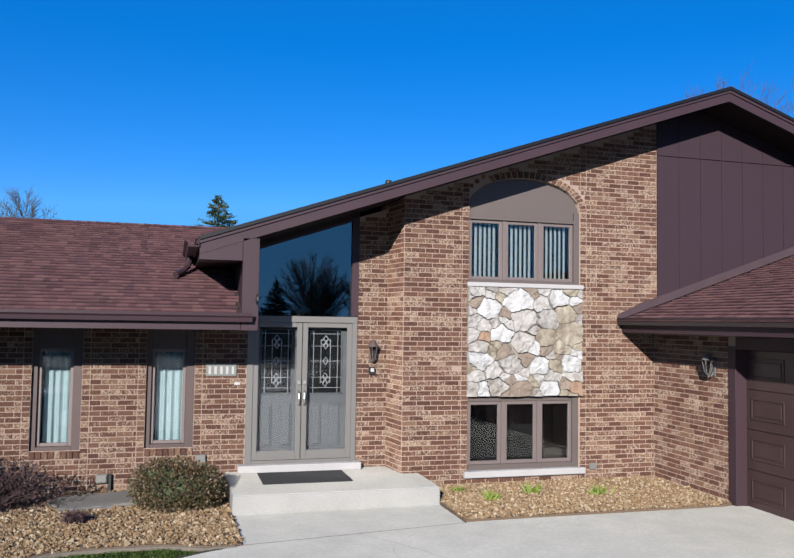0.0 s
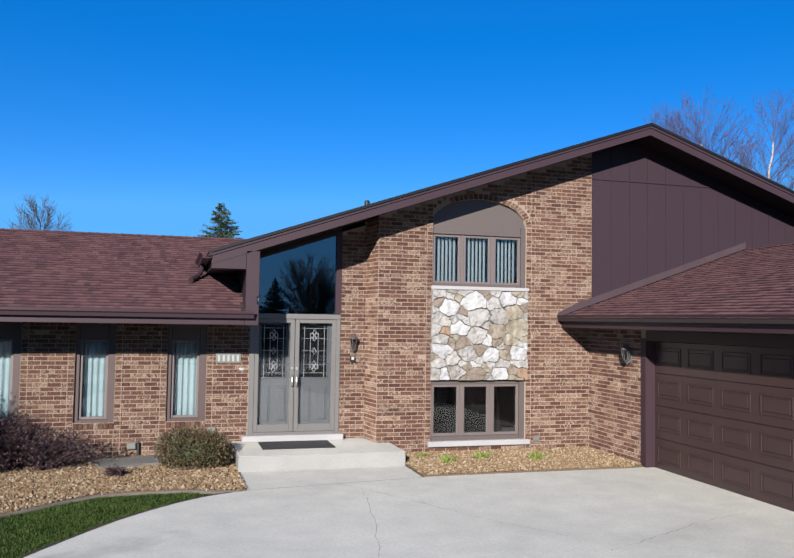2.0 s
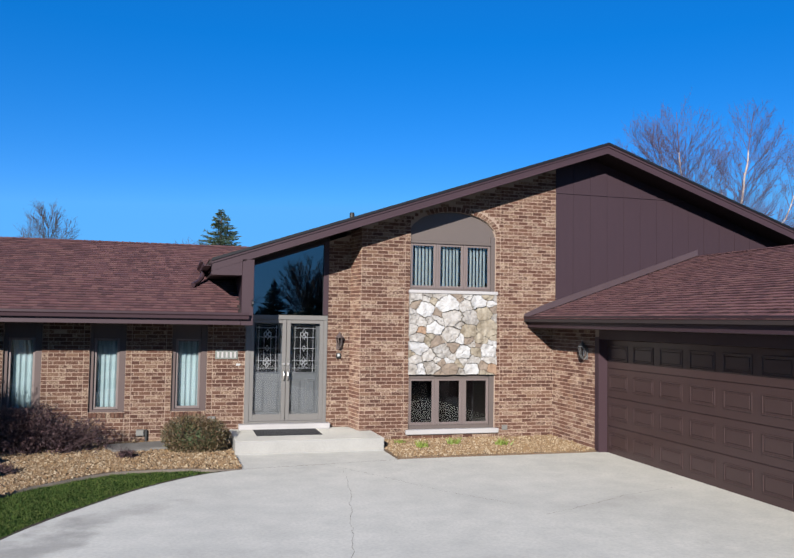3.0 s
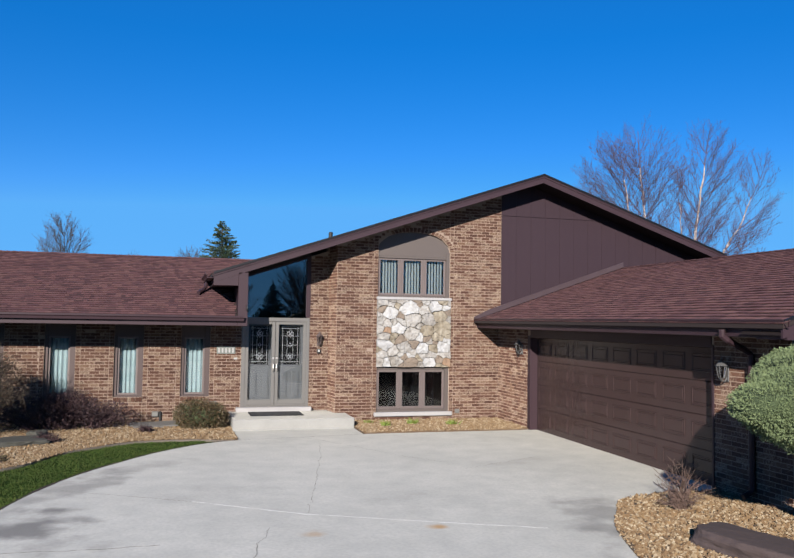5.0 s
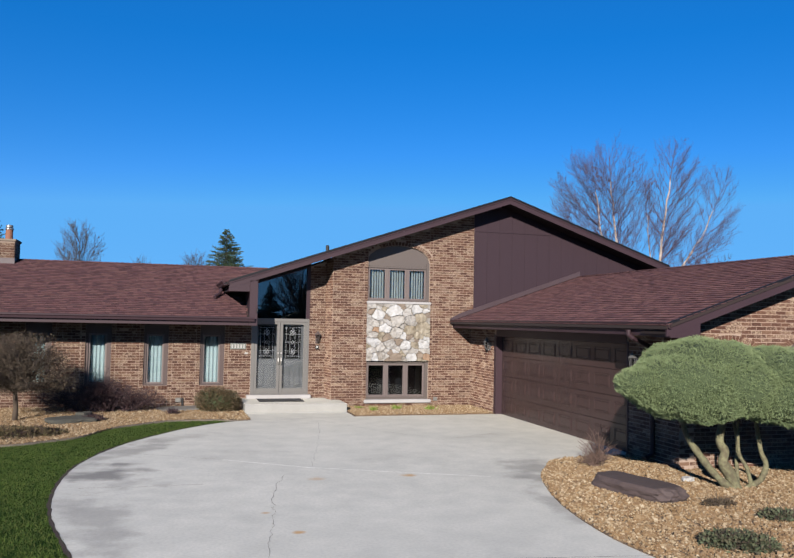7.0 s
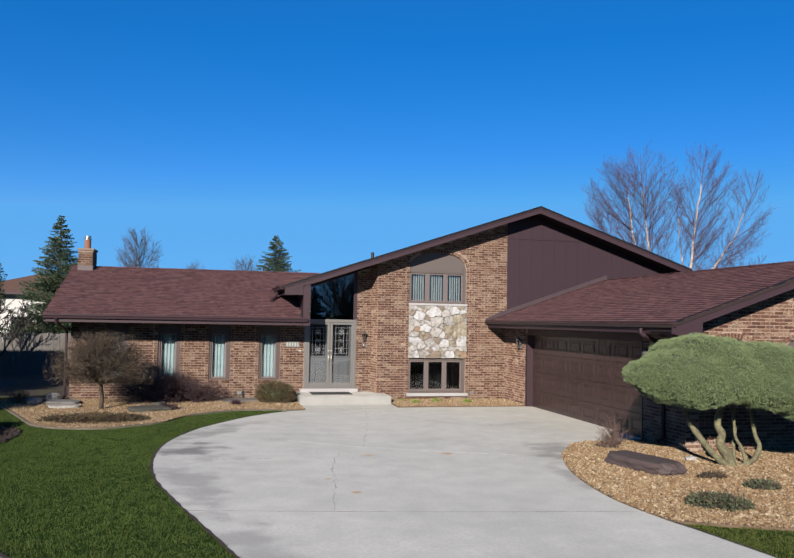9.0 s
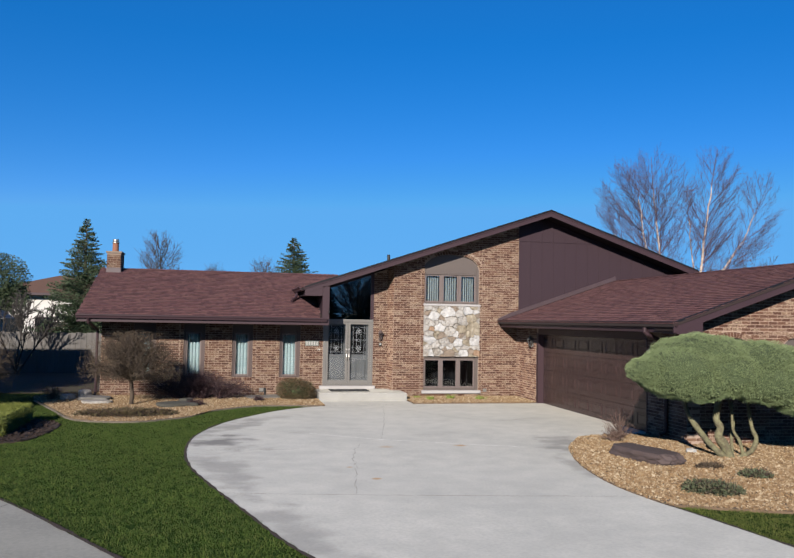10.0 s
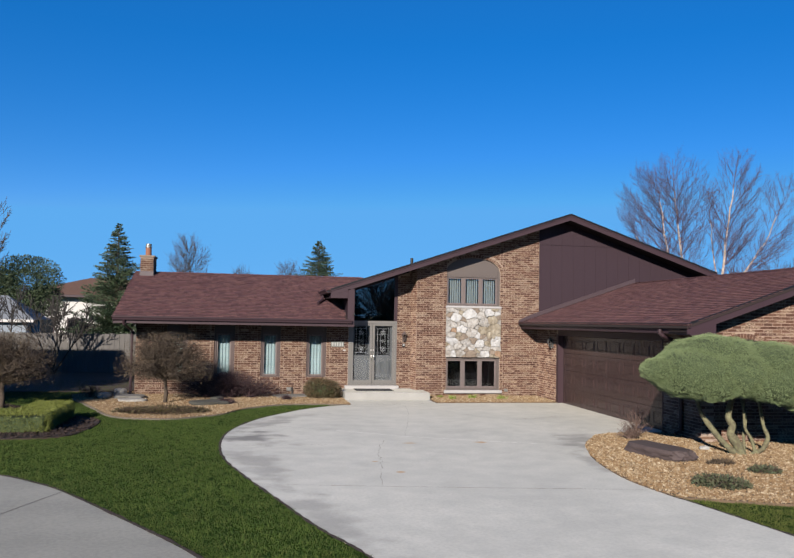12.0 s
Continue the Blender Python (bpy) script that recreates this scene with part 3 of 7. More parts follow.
LEFT_EDGE = curve_points([(-2.38, -2.30), (-3.0, -2.6), (-3.65, -3.2), (-4.25, -4.0), (-5.1, -5.5), (-5.65, -7.25), (-5.80, -8.95), (-5.68, -10.65), (-5.33, -12.2), (-4.9, -13.75),
                          (-4.4, -15.5), (-3.93, -16.8), (-3.45, -19.0), (-3.3, -22.0), (-3.6, -25.0), (-5.0, -28.0)], 6)
RIGHT_EDGE = curve_points([(4.9, -28.0), (3.2, -24.0), (2.0, -20.0), (1.35, -18.0), (1.18, -16.4), (0.95, -14.9), (0.80, -14.1), (0.74, -13.0), (0.97, -11.45), (1.5, -9.85),
                           (1.9, -9.2), (2.4, -8.5), (3.2, -8.25), (4.16, -8.25)], 6)
DRIVE = LEFT_EDGE + RIGHT_EDGE + [(4.34, -8.25), (4.34, -1.95), (4.16, -1.84), (3.9, -1.88), (2.6, -1.88), (1.2, -1.88), (0.32, -1.90), (0.29, -1.93)]
BED_LEFT = curve_points([(-2.38, -2.30), (-2.75, -2.28), (-3.3, -2.12), (-4.3, -2.2), (-4.95, -2.75), (-5.45, -3.3), (-5.95, -4.4), (-6.5, -4.85), (-7.22, -5.25), (-8.45, -4.8), (-9.35, -2.8), (-10.3, -0.5)], 6) \
    + [(-10.6, 0.4), (-10.0, 1.6), (-8.75, 1.6), (-8.75, 0.66), (-2.40, 0.66), (-2.40, -1.0)]
BED_RIGHT = [(4.17, -8.28)] + list(reversed(RIGHT_EDGE[-1 - 6 * 7:])) + curve_points([(0.88, -14.45), (1.5, -14.75), (2.27, -15.05), (4.0, -15.5), (6.5, -15.8), (9.5, -15.3)], 5) + [(10.5, -9.7), (4.2, -9.7)]
BED_FRONT = [(0.30, -0.96), (0.30, -1.88), (1.2, -1.87), (2.6, -1.86), (3.9, -1.87), (4.14, -1.81), (4.14, 0.02), (0.05, 0.02), (0.30, -0.02)]

R = 1500.0
ground = mesh_object("ground", [(-R, -R, ground_z(0, -R * 0.02)), (R, -R, ground_z(0, -R * 0.02)), (R, -40, ground_z(0, -40)), (-R, -40, ground_z(0, -40)),
                                (-R, 40, ground_z(0, 40)), (R, 40, ground_z(0, 40)), (R, R, 0.6), (-R, R, 0.6)],
                     [(0, 1, 2, 3), (3, 2, 5, 4), (4, 5, 6, 7)], "lawn")
tagged(ground, label="short green lawn reaching to the horizon", category="lawn", kind="structure")
drive = sheet("driveway", DRIVE, 0.022, 0.12, "concrete")
tagged(drive, label="pale weathered concrete driveway with fine cracks", category="driveway", kind="structure")
bed_l = tagged(sheet("gravel_bed", BED_LEFT, 0.035, 0.1, "soil"), label="planting bed of tan river gravel before the low wing", category="gravel bed", kind="structure")
bed_r = tagged(sheet("gravel_bed", BED_RIGHT, 0.035, 0.1, "soil"), label="planting bed of tan river gravel beside the garage", category="gravel bed", kind="structure")
bed_f = tagged(sheet("gravel_bed", BED_FRONT, 0.045, 0.1, "soil"), label="gravel strip below the brick front wall", category="gravel bed", kind="structure")

# the walk along the street
WALK = curve_points([(-14.5, -8.2), (-11.0, -10.4), (-9.03, -11.9), (-8.44, -12.46), (-7.87, -13.13), (-6.71, -14.93), (-5.77, -16.5), (-4.9, -18.4), (-4.2, -20.3), (-3.5, -21.6)], 5)
WALK_IN = curve_points([(-3.5, -24.6), (-4.9, -23.9), (-5.8, -22.3), (-6.7, -19.2), (-7.7, -17.2), (-8.7, -15.4), (-10.1, -13.6), (-12.1, -11.9), (-15.5, -9.9)], 5)
walkway = tagged(sheet("pavement", WALK + WALK_IN, 0.02, 0.1, "walk"), label="curving grey concrete pavement across the lawn", category="pavement", kind="structure")
# the street behind the camera
road = tagged(sheet("road", [(-60, -60), (60, -60), (60, -30), (-60, -30)], 0.015, 0.1, "walk"), label="pale street beyond the drive", category="road", kind="structure")

# ---- the house ----
house = thing("house", "split-level brown brick house with brown trim and red-brown shingle roofs", "house")
JAMB1 = -8.20                           # far jamb of the garage door
YF, YD, XG = 0.0, 0.60, 4.15           # front wall, recessed entry wall, garage side wall
YR = -0.70                             # plane of the rake boards and the low eave
RX, RZ, SLOPE = 5.04, 6.05, 0.339      # main ridge


def rake(x):
    return RZ - SLOPE * abs(x - RX)


def arch(x, c=1.935, a=0.925, spring=4.10, rise=0.47):
    k = (x - c) / a
    return spring + rise * math.sqrt(max(0.0, 1 - k * k)) if abs(k) < 1 else spring


def wall_mesh(name, u0, u1, z0, tops, holes, plane, d0, d1, mat="mortar", label=""):
    """A thick wall cut round its openings, in upright strips. plane 'y' has u along x, 'x' has u along y; tops(u) gives its height."""
    cuts = sorted({u0, u1, *[min(max(h[k], u0), u1) for h in holes for k in (0, 1)]} | {u0 + (u1 - u0) * i / 24 for i in range(25)})
    bm = bmesh.new()
    for a, b in zip(cuts, cuts[1:]):
        if b - a < 1e-5:
            continue
        mid = (a + b) / 2
        spans, low = [], (z0, z0)
        for h in sorted((h for h in holes if h[0] <= mid <= h[1]), key=lambda h: h[2]):
            spans.append((low, (h[2], h[2])))
            low = (h[3](a), h[3](b)) if callable(h[3]) else (h[3], h[3])
        spans.append((low, (tops(a), tops(b))))
        for (l0, l1), (t0, t1) in spans:
            if t0 - l0 > 1e-4 and t1 - l1 > 1e-4:
                prism(bm, [(a, l0), (b, l1), (b, t1), (a, t0)], plane, d0, d1)
    bmesh.ops.remove_doubles(bm, verts=list(bm.verts), dist=1e-5)
    inner = [f for f in bm.faces if all(len(e.link_faces) > 2 for e in f.edges)]
    bmesh.ops.delete(bm, geom=inner, context="FACES_ONLY")
    bmesh.ops.recalc_face_normals(bm, faces=bm.faces)
    return part(name, bm, mat, house, label)


FRONT_HOLES = [(1.03, 2.86, 0.16, arch)]
LOW_WINDOWS = [(-3.49, -2.84), (-4.95, -4.32), (-6.41, -5.77), (-7.87, -7.23)]
WIN_Z0, WIN_Z1 = 0.56, 2.20
ENTRY_HOLES = [(-2.12, -0.51, 0.20, 9.0)] + [(a, b, WIN_Z0, WIN_Z1) for a, b in LOW_WINDOWS]
GFY = -9.75                            # front of the garage
GARAGE_HOLES = [(JAMB1, -1.75, -0.3, 2.08)]
MORTAR = 0.004

front_wall = wall_mesh("wall", 0.03 + MORTAR, 4.22, -0.3, lambda x: rake(x) - 0.165, FRONT_HOLES, "y", YF + MORTAR, YF + 0.3, label="mottled brown brick front wall")
return_wall = wall_mesh("wall", YF + 0.006, YD + 0.3, -0.3, lambda y: rake(0.03) - 0.2, [], "x", 0.03 + MORTAR, 0.33)
entry_wall = wall_mesh("wall", -8.80, 0.03 + MORTAR, -0.3, lambda x: rake(x) - 0.25 if x > -2.12 else 2.26, ENTRY_HOLES, "y", YD + MORTAR, YD + 0.3, label="mottled brown brick wall of the low wing")
garage_wall = wall_mesh("wall", GFY, YF - 0.002, -0.3, lambda y: 2.36, GARAGE_HOLES, "x", XG + MORTAR, XG + 0.3, label="mottled brown brick garage wall")
GR_X, GR_Z, GR_S = 7.68, 3.87, 0.346
GABLE_ARCHES = ((5.2, 1.94), (6.98, 1.98))            # middle and springing of the two arched windows
GABLE_HOLES = [(c - 0.58, c + 0.58, 0.9, lambda x, c=c, s=s: arch(x, c, 0.58, s, 0.22)) for c, s in GABLE_ARCHES]
garage_front = wall_mesh("wall", XG + 0.3, 11.75, -0.3, lambda x: GR_Z - GR_S * abs(x - GR_X) - 0.1, GABLE_HOLES, "y", GFY + MORTAR, GFY + 0.3, label="brick gable wall of the garage")
for c, s in GABLE_ARCHES:
    gable_window = boxes("gable_window", [(c - 0.58, c + 0.58, GFY + 0.17, GFY + 0.2, 0.9, s)], "dark_pane", house, "dark window under a taupe panel and a brick arch")
    boxes("frame", [(c - 0.58, c - 0.52, GFY + 0.10, GFY + 0.17, 0.9, s), (c + 0.52, c + 0.58, GFY + 0.10, GFY + 0.17, 0.9, s), (c - 0.52, c + 0.52, GFY + 0.10, GFY + 0.17, 0.9, 0.96), (c - 0.52, c + 0.52, GFY + 0.10, GFY + 0.17, s - 0.06, s)], "frame", gable_window)
    boxes("arch_panel", [(c - 0.58, c + 0.58, GFY + 0.08, GFY + 0.2, s + 0.002, s + 0.26)], "panel", gable_window)
# plain outer walls that close the house
boxes("back_wall", [(-8.8, 10.2, 8.6, 8.9, -0.3, 2.3)], "siding", house)
prisms("gable_end", [([(0.62, -0.3), (6.9, -0.3), (6.9, 2.45), (3.72, 3.6), (0.62, 2.45)], "x", -8.80, -8.5)], "mortar", house)
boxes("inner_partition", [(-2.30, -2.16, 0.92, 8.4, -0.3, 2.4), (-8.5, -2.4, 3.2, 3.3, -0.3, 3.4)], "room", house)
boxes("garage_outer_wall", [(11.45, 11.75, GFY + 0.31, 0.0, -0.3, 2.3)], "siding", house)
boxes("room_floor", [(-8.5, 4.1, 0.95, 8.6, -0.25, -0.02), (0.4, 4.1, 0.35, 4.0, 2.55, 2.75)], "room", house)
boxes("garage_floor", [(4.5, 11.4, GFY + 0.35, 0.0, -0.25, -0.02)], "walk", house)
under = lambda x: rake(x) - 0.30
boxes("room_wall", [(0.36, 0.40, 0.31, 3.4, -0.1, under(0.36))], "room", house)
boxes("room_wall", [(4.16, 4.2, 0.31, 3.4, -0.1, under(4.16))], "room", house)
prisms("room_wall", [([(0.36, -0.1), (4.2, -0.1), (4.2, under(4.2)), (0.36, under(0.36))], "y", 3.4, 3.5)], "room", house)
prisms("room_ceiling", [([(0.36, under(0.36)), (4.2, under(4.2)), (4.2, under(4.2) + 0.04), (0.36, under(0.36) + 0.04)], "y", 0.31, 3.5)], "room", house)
prisms("gable_end", [([(-2.2, 2.3), (10.2, 2.3), (10.2, rake(10.2) - 0.1), (RX, RZ - 0.1), (-2.2, rake(-2.2) - 0.1)], "y", 8.6, 8.9)], "siding", house)

# brown siding of the upper gable, with battens
prisms("siding", [([(4.22, 2.3), (10.9, 2.3), (10.9, 4.01), (RX, RZ - 0.18), (4.22, rake(4.22) - 0.18)], "y", YF - 0.015, YF + 0.25)], "siding", house, "dark brown vertical board siding")
xs = [4.22 + 0.405 * i for i in range(17)]
for x in xs:
    top = min(rake(x), rake(x + 0.03)) - 0.22
    boxes("batten", [(x - 0.007, x + 0.007, YF - 0.024, YF - 0.012, 2.3, top)], "siding", house, bevel=0.0)
boxes("siding_joint", [(4.22, 7.4, YF - 0.034, YF - 0.012, 5.085, 5.11)], "siding", house, bevel=0.0)

# rake boards: fascia with a drip edge, and the soffit behind
for sx, x_end in ((-1, -2.86), (1, 10.35)):
    p = lambda x, d: (x, RZ - SLOPE * abs(x - RX) - d)
    prisms("rake_board", [([p(RX, 0.02), p(x_end, 0.02), p(x_end, 0.195), p(RX, 0.195)], "y", YR, YR + 0.04)], "trim", house, "brown painted rake board")
    prisms("drip_edge", [([p(RX, -0.030), p(x_end, -0.030), p(x_end, 0.018), p(RX, 0.018)], "y", YR - 0.045, YR - 0.002)], "drip", house, "near-black metal drip edge")
    prisms("rake_trim", [([p(RX, 0.02), p(x_end, 0.02), p(x_end, 0.062), p(RX, 0.062)], "y", YR - 0.022, YR - 0.002)], "trim", house)
    prisms("soffit", [([p(RX, 0.14), p(x_end, 0.14), p(x_end, 0.17), p(RX, 0.17)], "y", YR + 0.04, YF + 0.2 if sx > 0 else YD + 0.2)], "soffit", house)

# post beside the entry, cornice box and small gutter end of the upper roof
boxes("corner_post", [(-2.32, -2.11, YR, YR + 0.12, 2.225, rake(-2.2) - 0.195)], "trim", house, "brown boxed post in line with the eave")
prisms("cornice_box", [([(-2.86, 3.11), (-2.325, 3.11), (-2.325, rake(-2.325) - 0.195), (-2.86, rake(-2.86) - 0.195)], "y", YR + 0.006, YR + 0.5)], "trim", house)
boxes("upper_side_wall", [(-2.31, -2.17, YR + 0.13, 3.3, 2.35, 3.4)], "siding", house)
prisms("soffit", [([(-2.86, 3.12), (-2.3, 3.12), (-2.3, 3.15), (-2.86, 3.15)], "y", YR + 0.5, 2.0)], "soffit", house)

bm = bmesh.new()
tube(bm, [(-2.135, YR - 0.005, 2.66), (-2.135, YR - 0.06, 2.675), (-2.125, YR - 0.10, 2.65), (-2.13, YR - 0.11, 2.60), (-2.15, YR - 0.08, 2.575)], [0.012, 0.011, 0.01, 0.01, 0.008], 6)
tube(bm, [(-2.13, YR - 0.005, 2.56), (-2.12, YR - 0.05, 2.60), (-2.16, YR - 0.07, 2.62)], [0.012, 0.012, 0.008], 6)
part("iron_hook", bm, "black", house, "small black curled iron hook on the post")

# eave of the low wing
EX0, EX1 = -9.30, -2.12
boxes("eave_fascia", [(EX0, -2.33, YR, YR + 0.04, 2.222, 2.40), (-2.328, EX1, YR - 0.002, YR + 0.03, 2.218, 2.30)], "trim", house, "brown painted eave board")
boxes("soffit", [(EX0, EX1, YR + 0.05, YD, 2.235, 2.26)], "soffit", house)


def gutter(name, u0, u1, plane, face, out, z_top, parent, reach=1.0, deep=1.0, swept=False):
    """K-profile gutter along x (plane y) or along y (plane x); out gives the side it hangs on."""
    prof = [(0, 0), (0, -0.115), (0.088, -0.115), (0.096, -0.062), (0.12, -0.040), (0.12, 0), (0.112, 0), (0.112, -0.034), (0.088, -0.056), (0.08, -0.1), (0.008, -0.1), (0.008, 0)]
    if swept:                                            # a narrow lip over a face that sweeps back
        prof = [(0, 0), (0, -0.115), (0.05, -0.115), (0.104, -0.032), (0.12, -0.026), (0.12, 0), (0.112, 0), (0.112, -0.02), (0.098, -0.024), (0.046, -0.1), (0.008, -0.1), (0.008, 0)]
    bm = bmesh.new()
    ax = {"y": "x", "x": "y"}[plane]
    prism(bm, [(face + out * a * reach, z_top + b * deep) for a, b in prof], ax, u0, u1)
    return part(name, bm, "gutter", parent, "brown metal gutter")


gutter("upper_gutter", YR - 0.03, 2.6, "x", -2.865, -1, rake(-2.86) + 0.005, house, 1.5)
bm = bmesh.new()
tube(bm, [(-2.95, 0.95, rake(-2.86) - 0.09), (-2.95, 0.95, rake(-2.86) - 0.16), (-2.98, 0.90, 3.11), (-3.05, 0.80, 3.03), (-3.14, 0.66, 2.97)], [0.045, 0.045, 0.045, 0.045, 0.05], 8)
part("downspout", bm, "gutter", house, "short brown elbow that empties onto the low roof")
gutter("gutter", EX0, -2.19, "y", YR, -1, 2.442, house)
boxes("eave_return", [(EX0, EX0 + 0.03, YR + 0.04, YD + 0.2, 2.21, 2.40)], "trim", house)
prisms("barge_board", [([(YR, 2.27), (3.72, 3.82), (3.72, 3.99), (YR, 2.42)], "x", EX0 - 0.004, EX0 + 0.04), ([(8.1, 2.27), (3.72, 3.82), (3.72, 3.99), (8.1, 2.42)], "x", EX0 - 0.004, EX0 + 0.04)], "trim", house)

gz = lambda x: GR_Z - GR_S * abs(x - GR_X)
# eave of the garage
GX, GY = 3.58, -10.30
boxes("eave_fascia", [(GX, GX + 0.04, GY + 0.03, YF - 0.02, 2.246, 2.42)], "trim", house, "brown painted eave board")
boxes("soffit", [(GX + 0.04, XG + 0.02, GY + 0.05, YF - 0.02, 2.258, 2.281)], "soffit", house)
gutter("gutter", GY - 0.04, YF - 0.03, "x", GX, -1, 2.468, house, 0.80, 0.85, True)
# lighter strip: the sun's bright line on the lip, put in as colour
boxes("lip_highlight", [(GX - 0.103, GX - 0.086, GY - 0.038, YF - 0.032, 2.4682, 2.4772)], "flashing", house, "pale strip painted in as the highlight along the gutter lip", bevel=0.002)
for x_end in (3.52, 11.84):
    p = lambda x, d: (x, GR_Z - GR_S * abs(x - GR_X) - d)
    prisms("rake_board", [([p(GR_X, 0.0), p(x_end, 0.0), p(x_end, 0.19), p(GR_X, 0.19)], "y", GY, GY + 0.04)], "trim", house)
    prisms("drip_edge", [([p(GR_X, -0.040), p(x_end, -0.040), p(x_end, 0.002), p(GR_X, 0.002)], "y", GY - 0.025, GY - 0.002)], "drip", house)
    prisms("soffit", [([p(GR_X, 0.12), p(x_end, 0.12), p(x_end, 0.15), p(GR_X, 0.15)], "y", GY + 0.04, GFY + 0.2)], "soffit", house)
prisms("cornice_box", [([(3.585, 2.225), (4.17, 2.225), (4.17, gz(4.17) - 0.17), (3.585, gz(3.585) - 0.03)], "y", GY + 0.004, GFY - 0.01)], "trim", house, "brown boxed cornice at the garage eave")


# ---- roofs ----
def roof_deck(corners, thick=0.06):
    """A sloping slab under the shingles, from its four corners."""
    bm = bmesh.new()
    top = [bm.verts.new(c) for c in corners]
    low = [bm.verts.new((c[0], c[1], c[2] - thick)) for c in corners]
    bm.faces.new(top)
    bm.faces.new(low)
    for i in range(4):
        bm.faces.new((top[i], low[i], low[(i + 1) % 4], top[(i + 1) % 4]))
    bmesh.ops.recalc_face_normals(bm, faces=bm.faces)
    return part("roof", bm, "underlay", house, "red-brown asphalt shingle roof")


low_roof = roof_deck([(EX0 - 0.02, YR - 0.05, 2.395), (-2.19, YR - 0.05, 2.395), (-2.19, 3.72, 4.01), (EX0 - 0.02, 3.72, 4.01)])
roof_deck([(-2.19, 1.9, 3.352), (-1.1, 1.9, 3.352), (-1.1, 3.72, 4.01), (-2.19, 3.72, 4.01)])
roof_deck([(EX0 - 0.02, 8.2, 2.395), (-1.2, 8.2, 2.395), (-1.2, 3.72, 4.01), (EX0 - 0.02, 3.72, 4.01)])
main_l = roof_deck([(-2.90, YR - 0.02, rake(-2.90)), (RX, YR - 0.02, RZ), (RX, 9.2, RZ), (-2.90, 9.2, rake(-2.90))])
roof_deck([(10.4, YR - 0.02, rake(10.4)), (RX, YR - 0.02, RZ), (RX, 9.2, RZ), (10.4, 9.2, rake(10.4))])
gar_l = roof_deck([(3.50, GY - 0.02, gz(3.50)), (GR_X, GY - 0.02, GR_Z), (GR_X, YF - 0.02, GR_Z), (3.50, YF - 0.02, gz(3.50))])
roof_deck([(11.88, GY - 0.02, gz(11.88)), (GR_X, GY - 0.02, GR_Z), (GR_X, YF - 0.02, GR_Z), (11.88, YF - 0.02, gz(11.88))])
# flashing where the garage roof meets the siding, and at the entry post
prisms("flashing", [([(3.50, gz(3.50) + 0.01), (GR_X, GR_Z + 0.01), (GR_X, GR_Z + 0.15), (3.9, gz(3.9) + 0.15), (3.50, gz(3.50) + 0.10)], "y", YF - 0.045, YF - 0.024)], "flashing", house, "grey-brown metal flashing")
bm = bmesh.new()
c = [(3.50, YF - 0.03, gz(3.50) + 0.022), (GR_X, YF - 0.03, GR_Z + 0.022), (GR_X, YF - 0.12, GR_Z + 0.022), (3.50, YF - 0.12, gz(3.50) + 0.022)]
bm.faces.new([bm.verts.new(p) for p in c])
bmesh.ops.solidify(bm, geom=list(bm.faces), thickness=0.004)
part("flashing", bm, "flashing", house)

# ---- entry ----
SILL = 0.305
boxes("threshold", [(-2.22, -0.45, 0.42, YD + 0.05, 0.20, SILL)], "limestone", house, "pale stone threshold", bevel=0.01)
